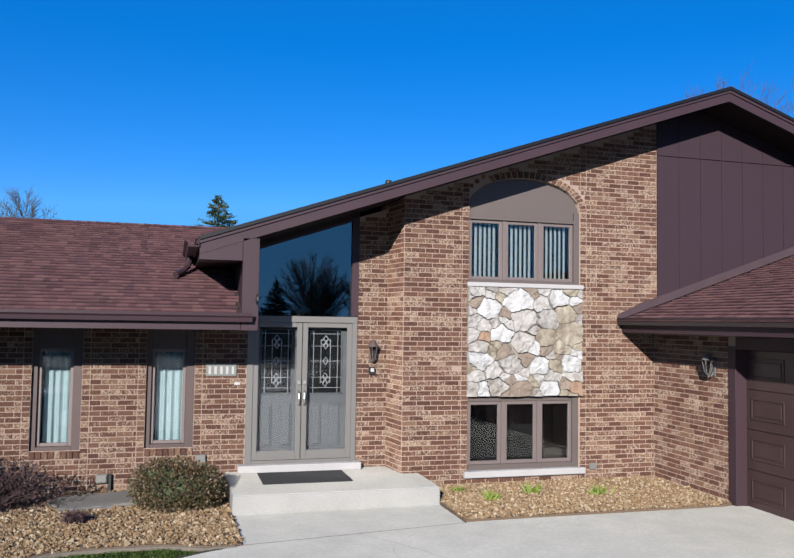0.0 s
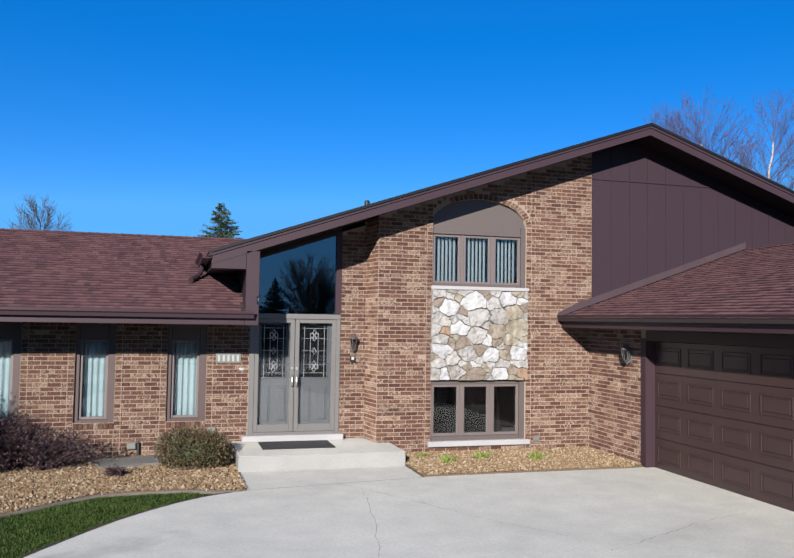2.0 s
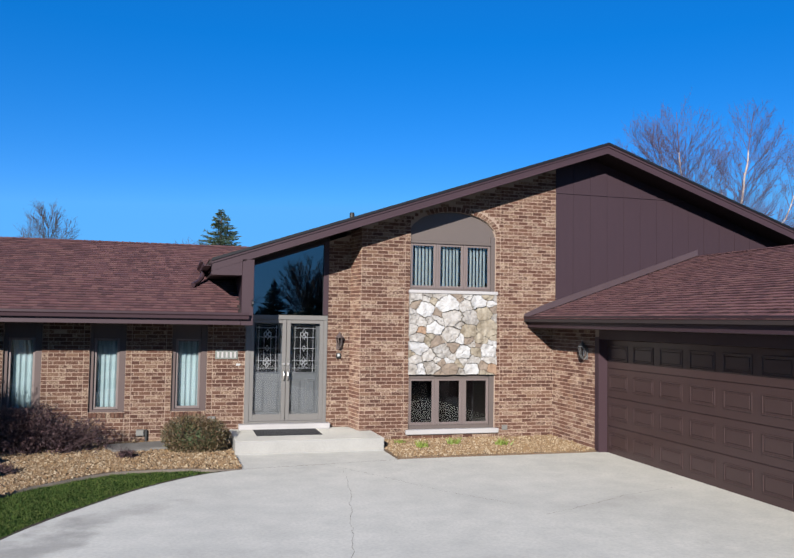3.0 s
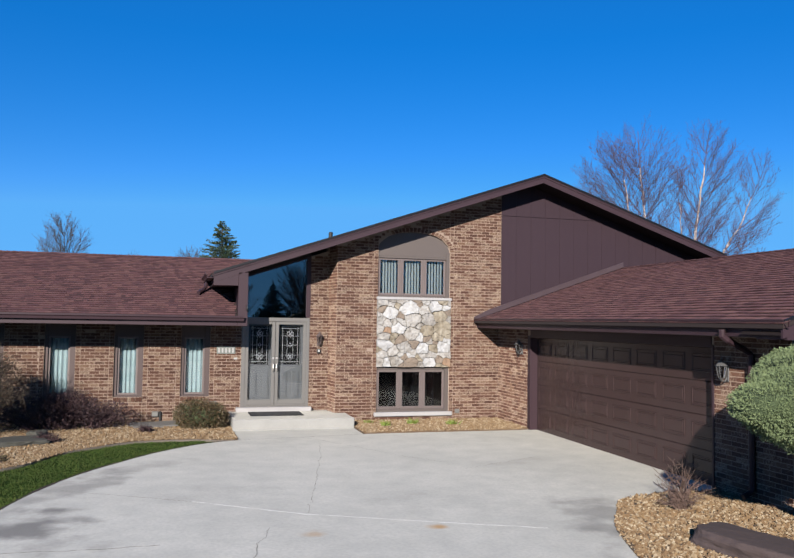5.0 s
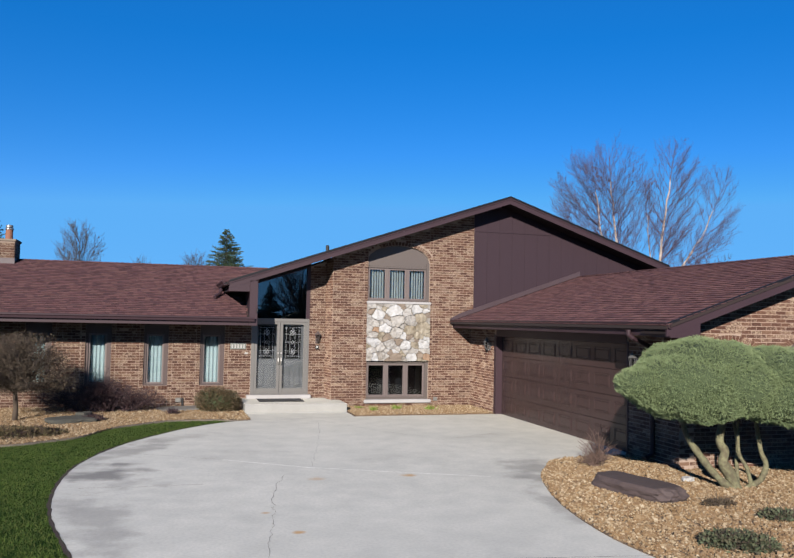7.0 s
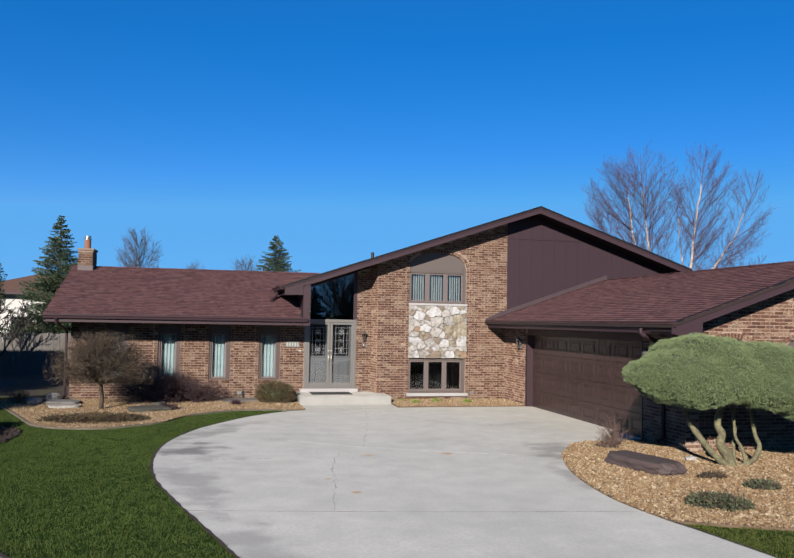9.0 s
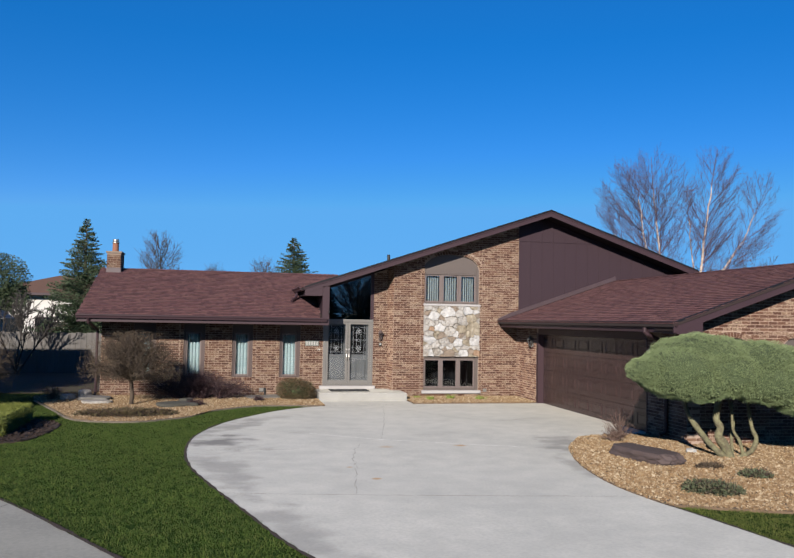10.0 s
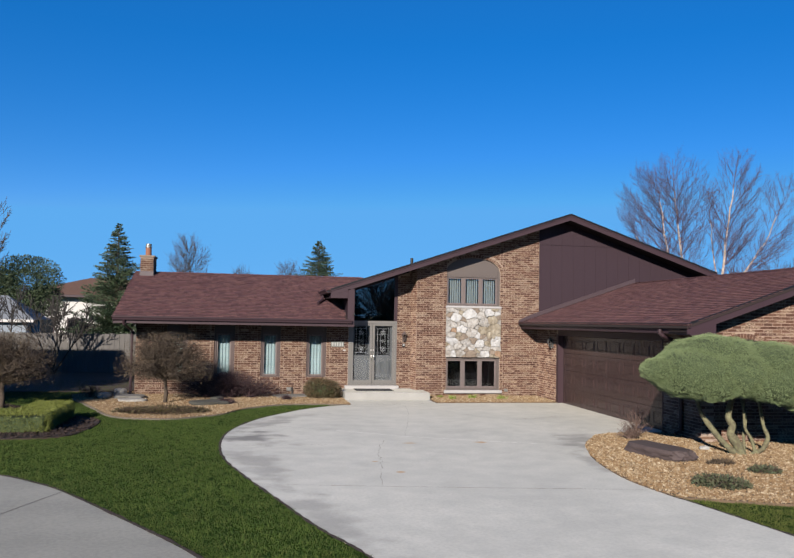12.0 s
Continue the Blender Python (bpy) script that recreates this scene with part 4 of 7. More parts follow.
# frame of the entry and of the window above it
DX0, DX1, DXM = -2.12, -0.51, -1.325
entry = boxes("entry_frame", [(DX0, DX0 + 0.09, YD - 0.02, YD + 0.12, SILL, 2.42), (DX1 - 0.075, DX1, YD - 0.02, YD + 0.12, SILL, 2.42), (DX0, DX1, YD - 0.03, YD + 0.12, 2.33, 2.42),
                              (DX0 + 0.09, DX1 - 0.075, YD - 0.02, YD + 0.12, SILL, SILL + 0.04)], "storm", house, "taupe metal frame round the double door")
for side, (a, b) in enumerate(((DX0 + 0.09, DXM - 0.005), (DXM + 0.005, DX1 - 0.075))):
    y0 = YD + 0.045
    z0, z1 = SILL + 0.042, 2.328
    st = 0.075
    storm = boxes("storm_door", [(a, a + st, YD - 0.005, YD + 0.03, z0, z1), (b - st, b, YD - 0.005, YD + 0.03, z0, z1),
                                 (a + st, b - st, YD - 0.005, YD + 0.03, z0, z0 + 0.13), (a + st, b - st, YD - 0.005, YD + 0.03, z1 - 0.07, z1)], "storm", house,
                  "taupe full-view storm door")
    hx = b - 0.035 if side == 0 else a + 0.035
    bm = bmesh.new()
    tube(bm, [(hx, YD - 0.01, 1.13), (hx, YD - 0.05, 1.16), (hx, YD - 0.062, 1.23), (hx, YD - 0.05, 1.30), (hx, YD - 0.01, 1.33)], [0.012, 0.014, 0.016, 0.014, 0.012], 8)
    part("handle", bm, "steel", storm, "brushed nickel handle")
    bm = bmesh.new()
    bmesh.ops.create_cone(bm, cap_ends=True, segments=14, radius1=0.026, radius2=0.022, depth=0.03, matrix=Matrix.Translation((hx, YD - 0.018, 1.455)) @ Matrix.Rotation(radians(90), 4, "X"))
    part("lock", bm, "steel", storm)
    pane = boxes("pane", [(a + st, b - st, YD + 0.010, YD + 0.014, z0 + 0.13, z1 - 0.07)], "glass", storm, bevel=0.0)
    pane.visible_shadow = False
    # the painted door stands back from it
    YL = YD + 0.05
    leaf = boxes("door", [(a - 0.01, b + 0.01, YL + 0.085, YL + 0.12, SILL, 1.27), (a - 0.01, a + 0.115, YL + 0.085, YL + 0.12, 1.27, 2.33), (b - 0.115, b + 0.01, YL + 0.085, YL + 0.12, 1.27, 2.33),
                          (a + 0.115, b - 0.115, YL + 0.085, YL + 0.12, 2.23, 2.33)], "door", house, "grey painted panel door with leaded glass")
    mid = (a + b) / 2
    for px in (-1, 1):
        x0, x1 = mid + px * 0.055, mid + px * 0.235
        x0, x1 = min(x0, x1), max(x0, x1)
        bm = bmesh.new()
        for d, o in ((0.0, 0.016), (0.030, 0.034)):
            add_box(bm, x0 + d, x1 - d, YL + 0.085 - o, YL + 0.09, 0.52 + d, 1.14 - d, bevel=0.005)
        part("panel", bm, "door", leaf)
    gx0, gx1, gz0, gz1 = a + 0.115, b - 0.115, 1.27, 2.23
    boxes("glass_surround", [(gx0, gx0 + 0.02, YL + 0.07, YL + 0.1, gz0, gz1), (gx1 - 0.02, gx1, YL + 0.07, YL + 0.1, gz0, gz1), (gx0, gx1, YL + 0.07, YL + 0.1, gz0, gz0 + 0.02),
                             (gx0, gx1, YL + 0.07, YL + 0.1, gz1 - 0.02, gz1)], "door", leaf)
    boxes("leaded_glass", [(gx0 + 0.02, gx1 - 0.02, YL + 0.098, YL + 0.102, gz0 + 0.02, gz1 - 0.02)], "dark_pane", leaf, "dark leaded glass")
    # zinc cames: border lines, side verticals and chains of diamonds
    bm = bmesh.new()
    ya, yb, w = YL + 0.088, YL + 0.098, 0.006
    gw, gh = gx1 - gx0, gz1 - gz0
    for f in (0.14, 0.86):
        add_box(bm, gx0 + gw * f - w / 2, gx0 + gw * f + w / 2, ya, yb, gz0 + 0.02, gz1 - 0.02)
    for f in (0.10, 0.26, 0.51, 0.74, 0.93):
        add_box(bm, gx0 + 0.02, gx1 - 0.02, ya, yb, gz0 + gh * f - w / 2, gz0 + gh * f + w / 2)
    for f in (0.36, 0.64):
        add_box(bm, gx0 + gw * f - w / 2, gx0 + gw * f + w / 2, ya, yb, gz0 + gh * 0.17, gz0 + gh * 0.85)
    part("came", bm, "came", leaf)
    bm = bmesh.new()
    lattice = [(x, cz + z, 0.039, 0.052) for cz in (0.80, 0.22) for x, z in ((0, 0.056), (0, -0.056), (0.041, 0), (-0.041, 0))]
    for cx, cz, hw, hh in lattice + [(0, 0.51, 0.045, 0.06)]:
        zc = gz0 + gh * cz
        for s, t in ((1, 1), (1, -1), (-1, 1), (-1, -1)):
            prism(bm, [(mid + cx + s * hw, zc), (mid + cx + s * (hw - 0.009), zc), (mid + cx, zc + t * (hh - 0.010)), (mid + cx, zc + t * hh)], "y", ya, yb)
    part("came", bm, "came", leaf, "zinc diamond tracery")

# tall window over the door, its head following the rake
gl = lambda x: rake(x) - 0.245
prisms("transom_frame", [([(-2.12, 2.43), (-2.05, 2.43), (-2.05, gl(-2.05)), (-2.12, gl(-2.12))], "y", YD, YD + 0.1), ([(-0.60, 2.43), (-0.50, 2.43), (-0.50, gl(-0.5)), (-0.60, gl(-0.6))], "y", YD - 0.01, YD + 0.1),
                         ([(-2.05, gl(-2.05) - 0.04), (-0.6, gl(-0.6) - 0.04), (-0.6, gl(-0.6)), (-2.05, gl(-2.05))], "y", YD, YD + 0.1)], "trim", house, "brown frame of the tall entry window")
prisms("transom_header", [([(-2.12, gl(-2.12)), (-0.50, gl(-0.5)), (-0.50, rake(-0.5) - 0.165), (-2.12, rake(-2.12) - 0.165)], "y", YD + 0.01, YD + 0.11)], "soffit", house)
tw = prisms("transom_pane", [([(-2.05, 2.42), (-0.60, 2.42), (-0.60, gl(-0.6) - 0.04), (-2.05, gl(-2.05) - 0.04)], "y", YD + 0.05, YD + 0.056)], "glass_big", house, "dark reflecting glass above the doors")
tw.visible_shadow = False
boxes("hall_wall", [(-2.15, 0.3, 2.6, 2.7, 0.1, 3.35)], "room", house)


# ---- windows ----
def lites(win, x0, x1, z0, z1, y, n, bar=0.045, stile=0.05):
    """Sashes side by side in a frame: each a frame of four members with its pane."""
    w = (x1 - x0 - bar * (n - 1)) / n
    for i in range(n):
        a = x0 + i * (w + bar)
        b = a + w
        sash = boxes("sash", [(a, a + stile, y, y + 0.05, z0, z1), (b - stile, b, y, y + 0.05, z0, z1), (a + stile, b - stile, y, y + 0.05, z0, z0 + stile), (a + stile, b - stile, y, y + 0.05, z1 - stile, z1)],
                     "frame", win, bevel=0.006)
        pane = boxes("pane", [(a + stile, b - stile, y + 0.024, y + 0.028, z0 + stile, z1 - stile)], "glass", win, bevel=0.0)
        pane.visible_shadow = False
    if n > 1:
        for i in range(n - 1):
            a = x0 + (i + 1) * w + i * bar
            boxes("mullion", [(a, a + bar, y - 0.012, y + 0.05, z0, z1)], "frame", win)


def pleats(name, x0, x1, z0, z1, y, waves, depth, mat, parent, label=""):
    """A hanging curtain with pleats."""
    n = waves * 8
    v, f = [], []
    for i in range(n + 1):
        x = x0 + (x1 - x0) * i / n
        d = depth * math.sin(2 * math.pi * i / 8) + 0.3 * depth * math.sin(i * 0.9)
        v += [(x, y + d * 0.7, z1), (x + 0.004 * math.sin(i), y + d, (z0 + z1) / 2), (x, y + d * 1.15, z0)]
    for i in range(n):
        for k in (0, 1):
            f.append((3 * i + k, 3 * i + k + 1, 3 * i + k + 4, 3 * i + k + 3))
    return mesh_object(name, v, f, mat, parent, label, smooth=True)


for i, (a, b) in enumerate(LOW_WINDOWS):
    win = boxes("window", [(a, a + 0.07, YD + 0.05, YD + 0.2, WIN_Z0, WIN_Z1), (b - 0.115, b, YD + 0.03, YD + 0.2, WIN_Z0, WIN_Z1), (a + 0.07, b - 0.115, YD + 0.03, YD + 0.2, WIN_Z0, WIN_Z0 + 0.05),
                           (a + 0.07, b - 0.115, YD + 0.05, YD + 0.2, 1.93, WIN_Z1)], "jamb", house, "tall narrow window with brown frame and pale curtains")
    lites(win, a + 0.07, b - 0.115, WIN_Z0 + 0.05, 1.93, YD + 0.09, 1, stile=0.045)
    pleats("curtain", a + 0.075, b - 0.09, WIN_Z0 + 0.02, 2.0, YD + 0.215, 5, 0.024, "curtain", win, "pale blue-green hanging curtain")
    # rowlock sill of bricks on edge
    n = 8
    for k in range(n):
        x = a + (b - a) * k / n
        boxes("sill_brick", [(x + 0.005, x + (b - a) / n - 0.005, YD - 0.02, YD + 0.1, WIN_Z0 - 0.10, WIN_Z0 - 0.004)], "brick", win, bevel=0.0)

# the tall bay: lower window, stone panel, upper window, arched head
wx0, wx1 = 1.03, 2.86
low_win = boxes("window", [(wx0, wx0 + 0.03, YF + 0.06, YF + 0.2, 0.20, 1.25), (wx1 - 0.10, wx1, YF + 0.04, YF + 0.2, 0.20, 1.25), (wx0 + 0.03, wx1 - 0.10, YF + 0.05, YF + 0.2, 0.20, 0.275),
                           (wx0 + 0.03, wx1 - 0.10, YF + 0.06, YF + 0.2, 1.20, 1.25)], "panel", house, "three-light window near the ground, dark inside")
lites(low_win, wx0 + 0.03, wx1 - 0.10, 0.275, 1.20, YF + 0.075, 3)
boxes("window_sill", [(0.97, 2.93, YF - 0.07, YF + 0.12, 0.105, 0.20)], "limestone", low_win, "pale stone sill", bevel=0.01)
boxes("window_sill", [(1.00, 2.90, YF - 0.05, YF + 0.12, 2.90, 2.965)], "limestone", low_win, bevel=0.008)
up_win = boxes("window", [(wx0, wx0 + 0.02, YF + 0.06, YF + 0.2, 2.965, 4.01), (wx1 - 0.09, wx1, YF + 0.03, YF + 0.2, 2.965, 4.09), (wx0 + 0.02, wx1 - 0.09, YF + 0.05, YF + 0.2, 2.965, 3.01),
                          (wx0 + 0.02, wx1 - 0.09, YF + 0.03, YF + 0.2, 3.91, 3.96)], "panel", house, "three-light upper window with vertical blinds")
lites(up_win, wx0 + 0.02, wx1 - 0.09, 3.01, 3.91, YF + 0.07, 3)
prisms("arch_panel", [([(wx0 + 0.003, 3.965)] + [(x, arch(x) - 0.004) for x in np.linspace(wx0 + 0.003, wx1 - 0.003, 26).tolist()] + [(wx1 - 0.003, 3.965)], "y", YF + 0.075, YF + 0.2)], "panel", house, "taupe panel filling the arched head")
lw = (wx1 - 0.09 - wx0 - 0.02 - 0.09) / 3
for i in range(3):
    a = wx0 + 0.02 + i * (lw + 0.045) + 0.05
    for k in range(6):
        x = a + (lw - 0.10) * (k + 0.5) / 6
        vane = boxes("blind_vane", [(-0.036, 0.036, -0.0012, 0.0012, 3.03, 3.88)], "blind", up_win, bevel=0.0)
        vane.matrix_basis = pose(x, YF + 0.20, 0, 0, 0, 38)
# added near-black sheet: stands in for the unlit room behind the lower window
boxes("dark_backing", [(wx0, wx1, YF + 1.2, YF + 1.22, 0.1, 1.4)], "dark_pane", low_win)

# brick soldier ring over the arch
for k in range(31):
    a0 = math.pi * (k + 0.02) / 31
    a1 = math.pi * (k + 0.82) / 31
    pts = []
    for ang, r in ((a0, 1.0), (a1, 1.0), (a1, 1.1), (a0, 1.1)):
        ex = 0.925 * r if r == 1.0 else 0.925 + 0.10
        ez = 0.47 * r if r == 1.0 else 0.47 + 0.10
        pts.append((1.935 + ex * math.cos(ang), 4.10 + ez * math.sin(ang)))
    if pts[2][0] < 1.3:
        continue
    prisms("arch_brick", [(pts, "y", YF - 0.004, YF + 0.08)], "brick", front_wall)
# brick rings over the two arched windows of the garage gable
for c0, spring in GABLE_ARCHES:
    for k in range(27):
        a0, a1 = math.pi * (k + 0.02) / 27, math.pi * (k + 0.82) / 27
        pts = [(c0 + (0.58 + e) * math.cos(t), spring + (0.22 + e) * math.sin(t)) for t, e in ((a0, 0), (a1, 0), (a1, 0.115), (a0, 0.115))]
        prisms("arch_brick", [(pts, "y", GFY - 0.006, GFY + 0.06)], "brick", garage_front)

# ---- stone panel ----
PX0, PX1, PZ0, PZ1 = 1.01, 2.88, 1.275, 2.90
panel = boxes("stone_panel", [(PX0 + 0.02, PX1 - 0.02, YF + 0.005, YF + 0.25, PZ0 + 0.02, PZ1)], "stone_mortar", house, "panel of irregular white, grey, tan and rusty fieldstones", bevel=0.0)
# centre of each larger stone as a fraction of the panel, its tone (white, grey, tan, brown, rusty) and its size from 1 to 4
BIG = ("0.18,0.80,w3 0.43,0.87,w4 0.79,0.91,w3 0.29,0.57,w3 0.11,0.33,w3 0.62,0.28,w3 0.90,0.29,w3 0.71,0.07,w3 0.13,0.06,w2 0.04,0.06,g2 0.48,0.70,g4 0.69,0.71,g3 "
       "0.47,0.50,g3 0.67,0.54,t3 0.90,0.57,t4 0.63,0.87,g2 0.14,0.65,g2 0.25,0.09,g3 0.38,0.29,g3 0.47,0.07,b3 0.94,0.08,r2 0.32,0.41,b2 0.50,0.34,b2 0.13,0.53,r1 0.85,0.76,t3 "
       "0.77,0.28,t2 0.34,0.98,g2 0.07,0.97,g2 0.90,0.98,t2 0.66,0.98,g1 0.11,0.46,g2 0.22,0.23,g2 0.07,0.20,g1 0.45,0.16,w1 0.73,0.17,g2 0.91,0.19,g1 0.82,0.44,t2 0.95,0.39,w1 "
       "0.67,0.43,b1 0.58,0.44,w1 0.97,0.82,b1 0.23,0.66,g1 0.33,0.75,b1 0.05,0.69,g2 0.03,0.56,g1 0.93,0.90,w1 0.07,0.85,b1 0.85,0.11,b1")
seeds = [(PX0 + float(a) * (PX1 - PX0), PZ0 + float(b) * (PZ1 - PZ0), c) for a, b, c in (s.split(",") for s in BIG.split())]
SPREAD = {"0": 0.045, "1": 0.075, "2": 0.115, "3": 0.165, "4": 0.205}       # about the half width of a stone of each size
rs = random.Random(5)
for _ in range(600):                                     # small stones fill the gaps
    x, z = rs.uniform(PX0, PX1), rs.uniform(PZ0, PZ1)
    if len(seeds) < 78 and min(math.hypot(x - a, (z - b) * 1.2) - SPREAD[c[1]] for a, b, c in seeds) > 0.038:
        seeds.append((x, z, rs.choice("gggtb") + "0"))


def clip(poly, nx, nz, d):
    out = []
    for i, p in enumerate(poly):
        q = poly[(i + 1) % len(poly)]
        sp, sq = p[0] * nx + p[1] * nz - d, q[0] * nx + q[1] * nz - d
        if sp <= 0:
            out.append(p)
        if sp * sq < 0:
            t = sp / (sp - sq)
            out.append((p[0] + t * (q[0] - p[0]), p[1] + t * (q[1] - p[1])))
    return out


warp = lambda x, z, k: 0.042 * noise.noise(Vector((x * 6, z * 6, k))) + 0.026 * noise.noise(Vector((x * 19, z * 19, k + 3)))
FLAT = 1.28
seeds = [(x, z * FLAT, k) for x, z, k in seeds]
for i, (sx, sz, tone) in enumerate(seeds):
    poly = [(PX0, PZ0 * FLAT), (PX1, PZ0 * FLAT), (PX1, (PZ1 - 0.004) * FLAT), (PX0, (PZ1 - 0.004) * FLAT)]
    for j, (ox, oz, ot) in enumerate(seeds):
        if i != j:
            dx, dz = ox - sx, oz - sz
            ln = math.hypot(dx, dz)
            mid = ln / 2 + (SPREAD[tone[1]] ** 2 - SPREAD[ot[1]] ** 2) / (2 * ln)
            poly = clip(poly, dx / ln, dz / ln, (sx * dx + sz * dz) / ln + mid - 0.0008)
            if len(poly) < 3:
                break
    if len(poly) < 3:
        continue
    poly = [(x, z / FLAT) for x, z in poly]
    cx, cz = sum(p[0] for p in poly) / len(poly), sum(p[1] for p in poly) / len(poly)
    ring = []
    gap = rs.choice((0.0, 0.0, 0.0, 0.0, 0.05))
    for k, p in enumerate(poly):                       # break the straight edges a little
        q = poly[(k + 1) % len(poly)]
        n = max(1, int(math.hypot(q[0] - p[0], q[1] - p[1]) / 0.028))
        for s in range(n):
            t = s / n
            x, z = p[0] + (q[0] - p[0]) * t, p[1] + (q[1] - p[1]) * t
            j = rs.uniform(-0.02, 0.05) + gap
            if PX0 + 0.01 < x < PX1 - 0.01 and PZ0 + 0.01 < z < PZ1 - 0.02:
                x, z = x + warp(x, z, 0), z + 0.8 * warp(x, z, 9)
            ring.append((x + (cx - x) * j, z + (cz - z) * j))
    proud = rs.uniform(0.03, 0.062)
    lean = (rs.uniform(-3.4, 3.4), rs.uniform(-3.4, 3.4))
    seat = Vector((rs.uniform(0, 60), rs.uniform(0, 60), rs.uniform(0, 60)))
    v, m = [(x, YF + 0.02, z) for x, z in ring], len(ring)
    for inset, high in ((0.0, 0.72), (0.05, 0.96), (0.35, 1.0), (0.70, 1.03)):
        for x, z in ring:
            x, z = x + (cx - x) * inset, z + (cz - z) * inset
            rough = noise.noise(Vector((x * 9, z * 9, 0)) + seat) * 0.032 + noise.noise(Vector((x * 24, z * 24, 5)) + seat) * 0.012
            v.append((x, YF - max(0.004, proud * high * (1 + lean[0] * (x - cx) + lean[1] * (z - cz)) + rough), z))
    v.append((cx, YF - proud, cz))
    f = []
    for k in range(m):
        q = (k + 1) % m
        f += [(r * m + k, r * m + q, (r + 1) * m + q, (r + 1) * m + k) for r in range(4)] + [(4 * m + k, 4 * m + q, 5 * m)]
    mesh_object("stone", v, f, {"w": "stone_white", "b": "stone_brown", "g": "stone", "t": "stone_tan", "r": "stone_rust"}[tone[0]], panel)

# ---- garage door ----
gd_y0, gd_y1 = JAMB1 + 0.05, -1.90
boxes("door_jamb", [(XG - 0.012, XG + 0.3, -1.90, -1.752, -0.06, 2.10), (XG - 0.012, XG + 0.3, JAMB1, JAMB1 + 0.05, -0.06, 2.10), (XG - 0.012, XG + 0.3, gd_y0, gd_y1, 2.06, 2.23)], "trim", house, "brown painted garage door casing")
gdoor = boxes("garage_door", [(XG + 0.175, XG + 0.20, gd_y0, gd_y1, -0.06, 2.06)], "garage", house, "dark brown sectional garage door with raised panels", bevel=0.006)
for r in range(4):
    boxes("door_section", [(XG + 0.16, XG + 0.178, gd_y0 + 0.002, gd_y1 - 0.002, -0.06 + 0.53 * r, -0.06 + 0.53 * r + 0.522)], "garage", gdoor, bevel=0.006)
    for c in range(8):
        pw = (gd_y1 - gd_y0) / 8
        y0 = gd_y1 - pw * c - 0.09
        y1 = y0 - (pw - 0.18)
        z0 = -0.06 + 0.53 * r + 0.13
        bm = bmesh.new()
        # a raised moulding round a raised field
        for o, q in ((0.0, 0.028), (0.265, 0.293)):
            add_box(bm, XG + 0.148, XG + 0.162, y0, y1, z0 + o, z0 + o + 0.028, bevel=0.005)
        add_box(bm, XG + 0.148, XG + 0.162, y0, y0 - 0.028, z0 + 0.028, z0 + 0.265, bevel=0.005)
        add_box(bm, XG + 0.148, XG + 0.162, y1, y1 + 0.028, z0 + 0.028, z0 + 0.265, bevel=0.005)
        add_box(bm, XG + 0.152, XG + 0.162, y0 - 0.05, y1 + 0.05, z0 + 0.05, z0 + 0.243, bevel=0.008)
        part("raised_panel", bm, "garage", gdoor)

# ---- chimney, vents, downspouts ----
cx0, cx1, cy0, cy1 = -9.11, -8.66, 3.25, 4.1
chim = boxes("chimney", [(cx0 + 0.006, cx1 - 0.006, cy0 + 0.006, cy1, 2.5, 4.50)], "mortar", house, "brick chimney with a clay flue", bevel=0.0)
boxes("chimney_flashing", [(cx0 - 0.01, cx1 + 0.01, cy0 - 0.012, cy1, 3.6, 4.01)], "flashing", chim)
boxes("chimney_cap", [(cx0 - 0.03, cx1 + 0.03, cy0 - 0.03, cy1 + 0.03, 4.50, 4.56)], "stone_brown", chim)
for nm, z0, z1, r, mt in (("flue", 4.56, 4.86, 0.105, "pot"), ("flue_cap", 4.86, 4.90, 0.12, "cap"), ("flue_cap", 4.92, 4.99, 0.10, "cap")):
    bm = bmesh.new()
    bmesh.ops.create_cone(bm, cap_ends=True, segments=16, radius1=r, radius2=r * 0.94, depth=z1 - z0, matrix=Matrix.Translation(((cx0 + cx1) / 2, cy0 + 0.35, (z0 + z1) / 2)))
    part(nm, bm, mt, chim)
bm = bmesh.new()
vx, vy = 0.02, 0.9
tube(bm, [(vx, vy, rake(vx) - 0.1), (vx, vy, rake(vx) + 0.2), (vx, vy, rake(vx) + 0.22)], [0.05, 0.05, 0.04], 12)
part("vent_pipe", bm, "black", house, "dark vent pipe through the roof")
bm = bmesh.new()
tube(bm, [(3.52, -9.18, 2.34), (3.52, -9.18, 2.25), (3.58, -9.2, 2.20), (4.02, -9.06, 2.04), (4.10, -9.05, 1.98), (4.10, -9.05, 0.12), (3.95, -9.05, 0.04)], [0.045] * 7, 8)
part("downspout", bm, "gutter", house, "brown metal downspout on the garage")
bm = bmesh.new()
tube(bm, [(-8.98, -0.76, 2.33), (-8.98, -0.72, 2.2), (-8.92, 0.3, 2.02), (-8.9, 0.5, 1.95), (-8.9, 0.5, 0.1), (-8.9, 0.4, 0.05)], [0.04] * 6, 8)
part("downspout", bm, "gutter", house)

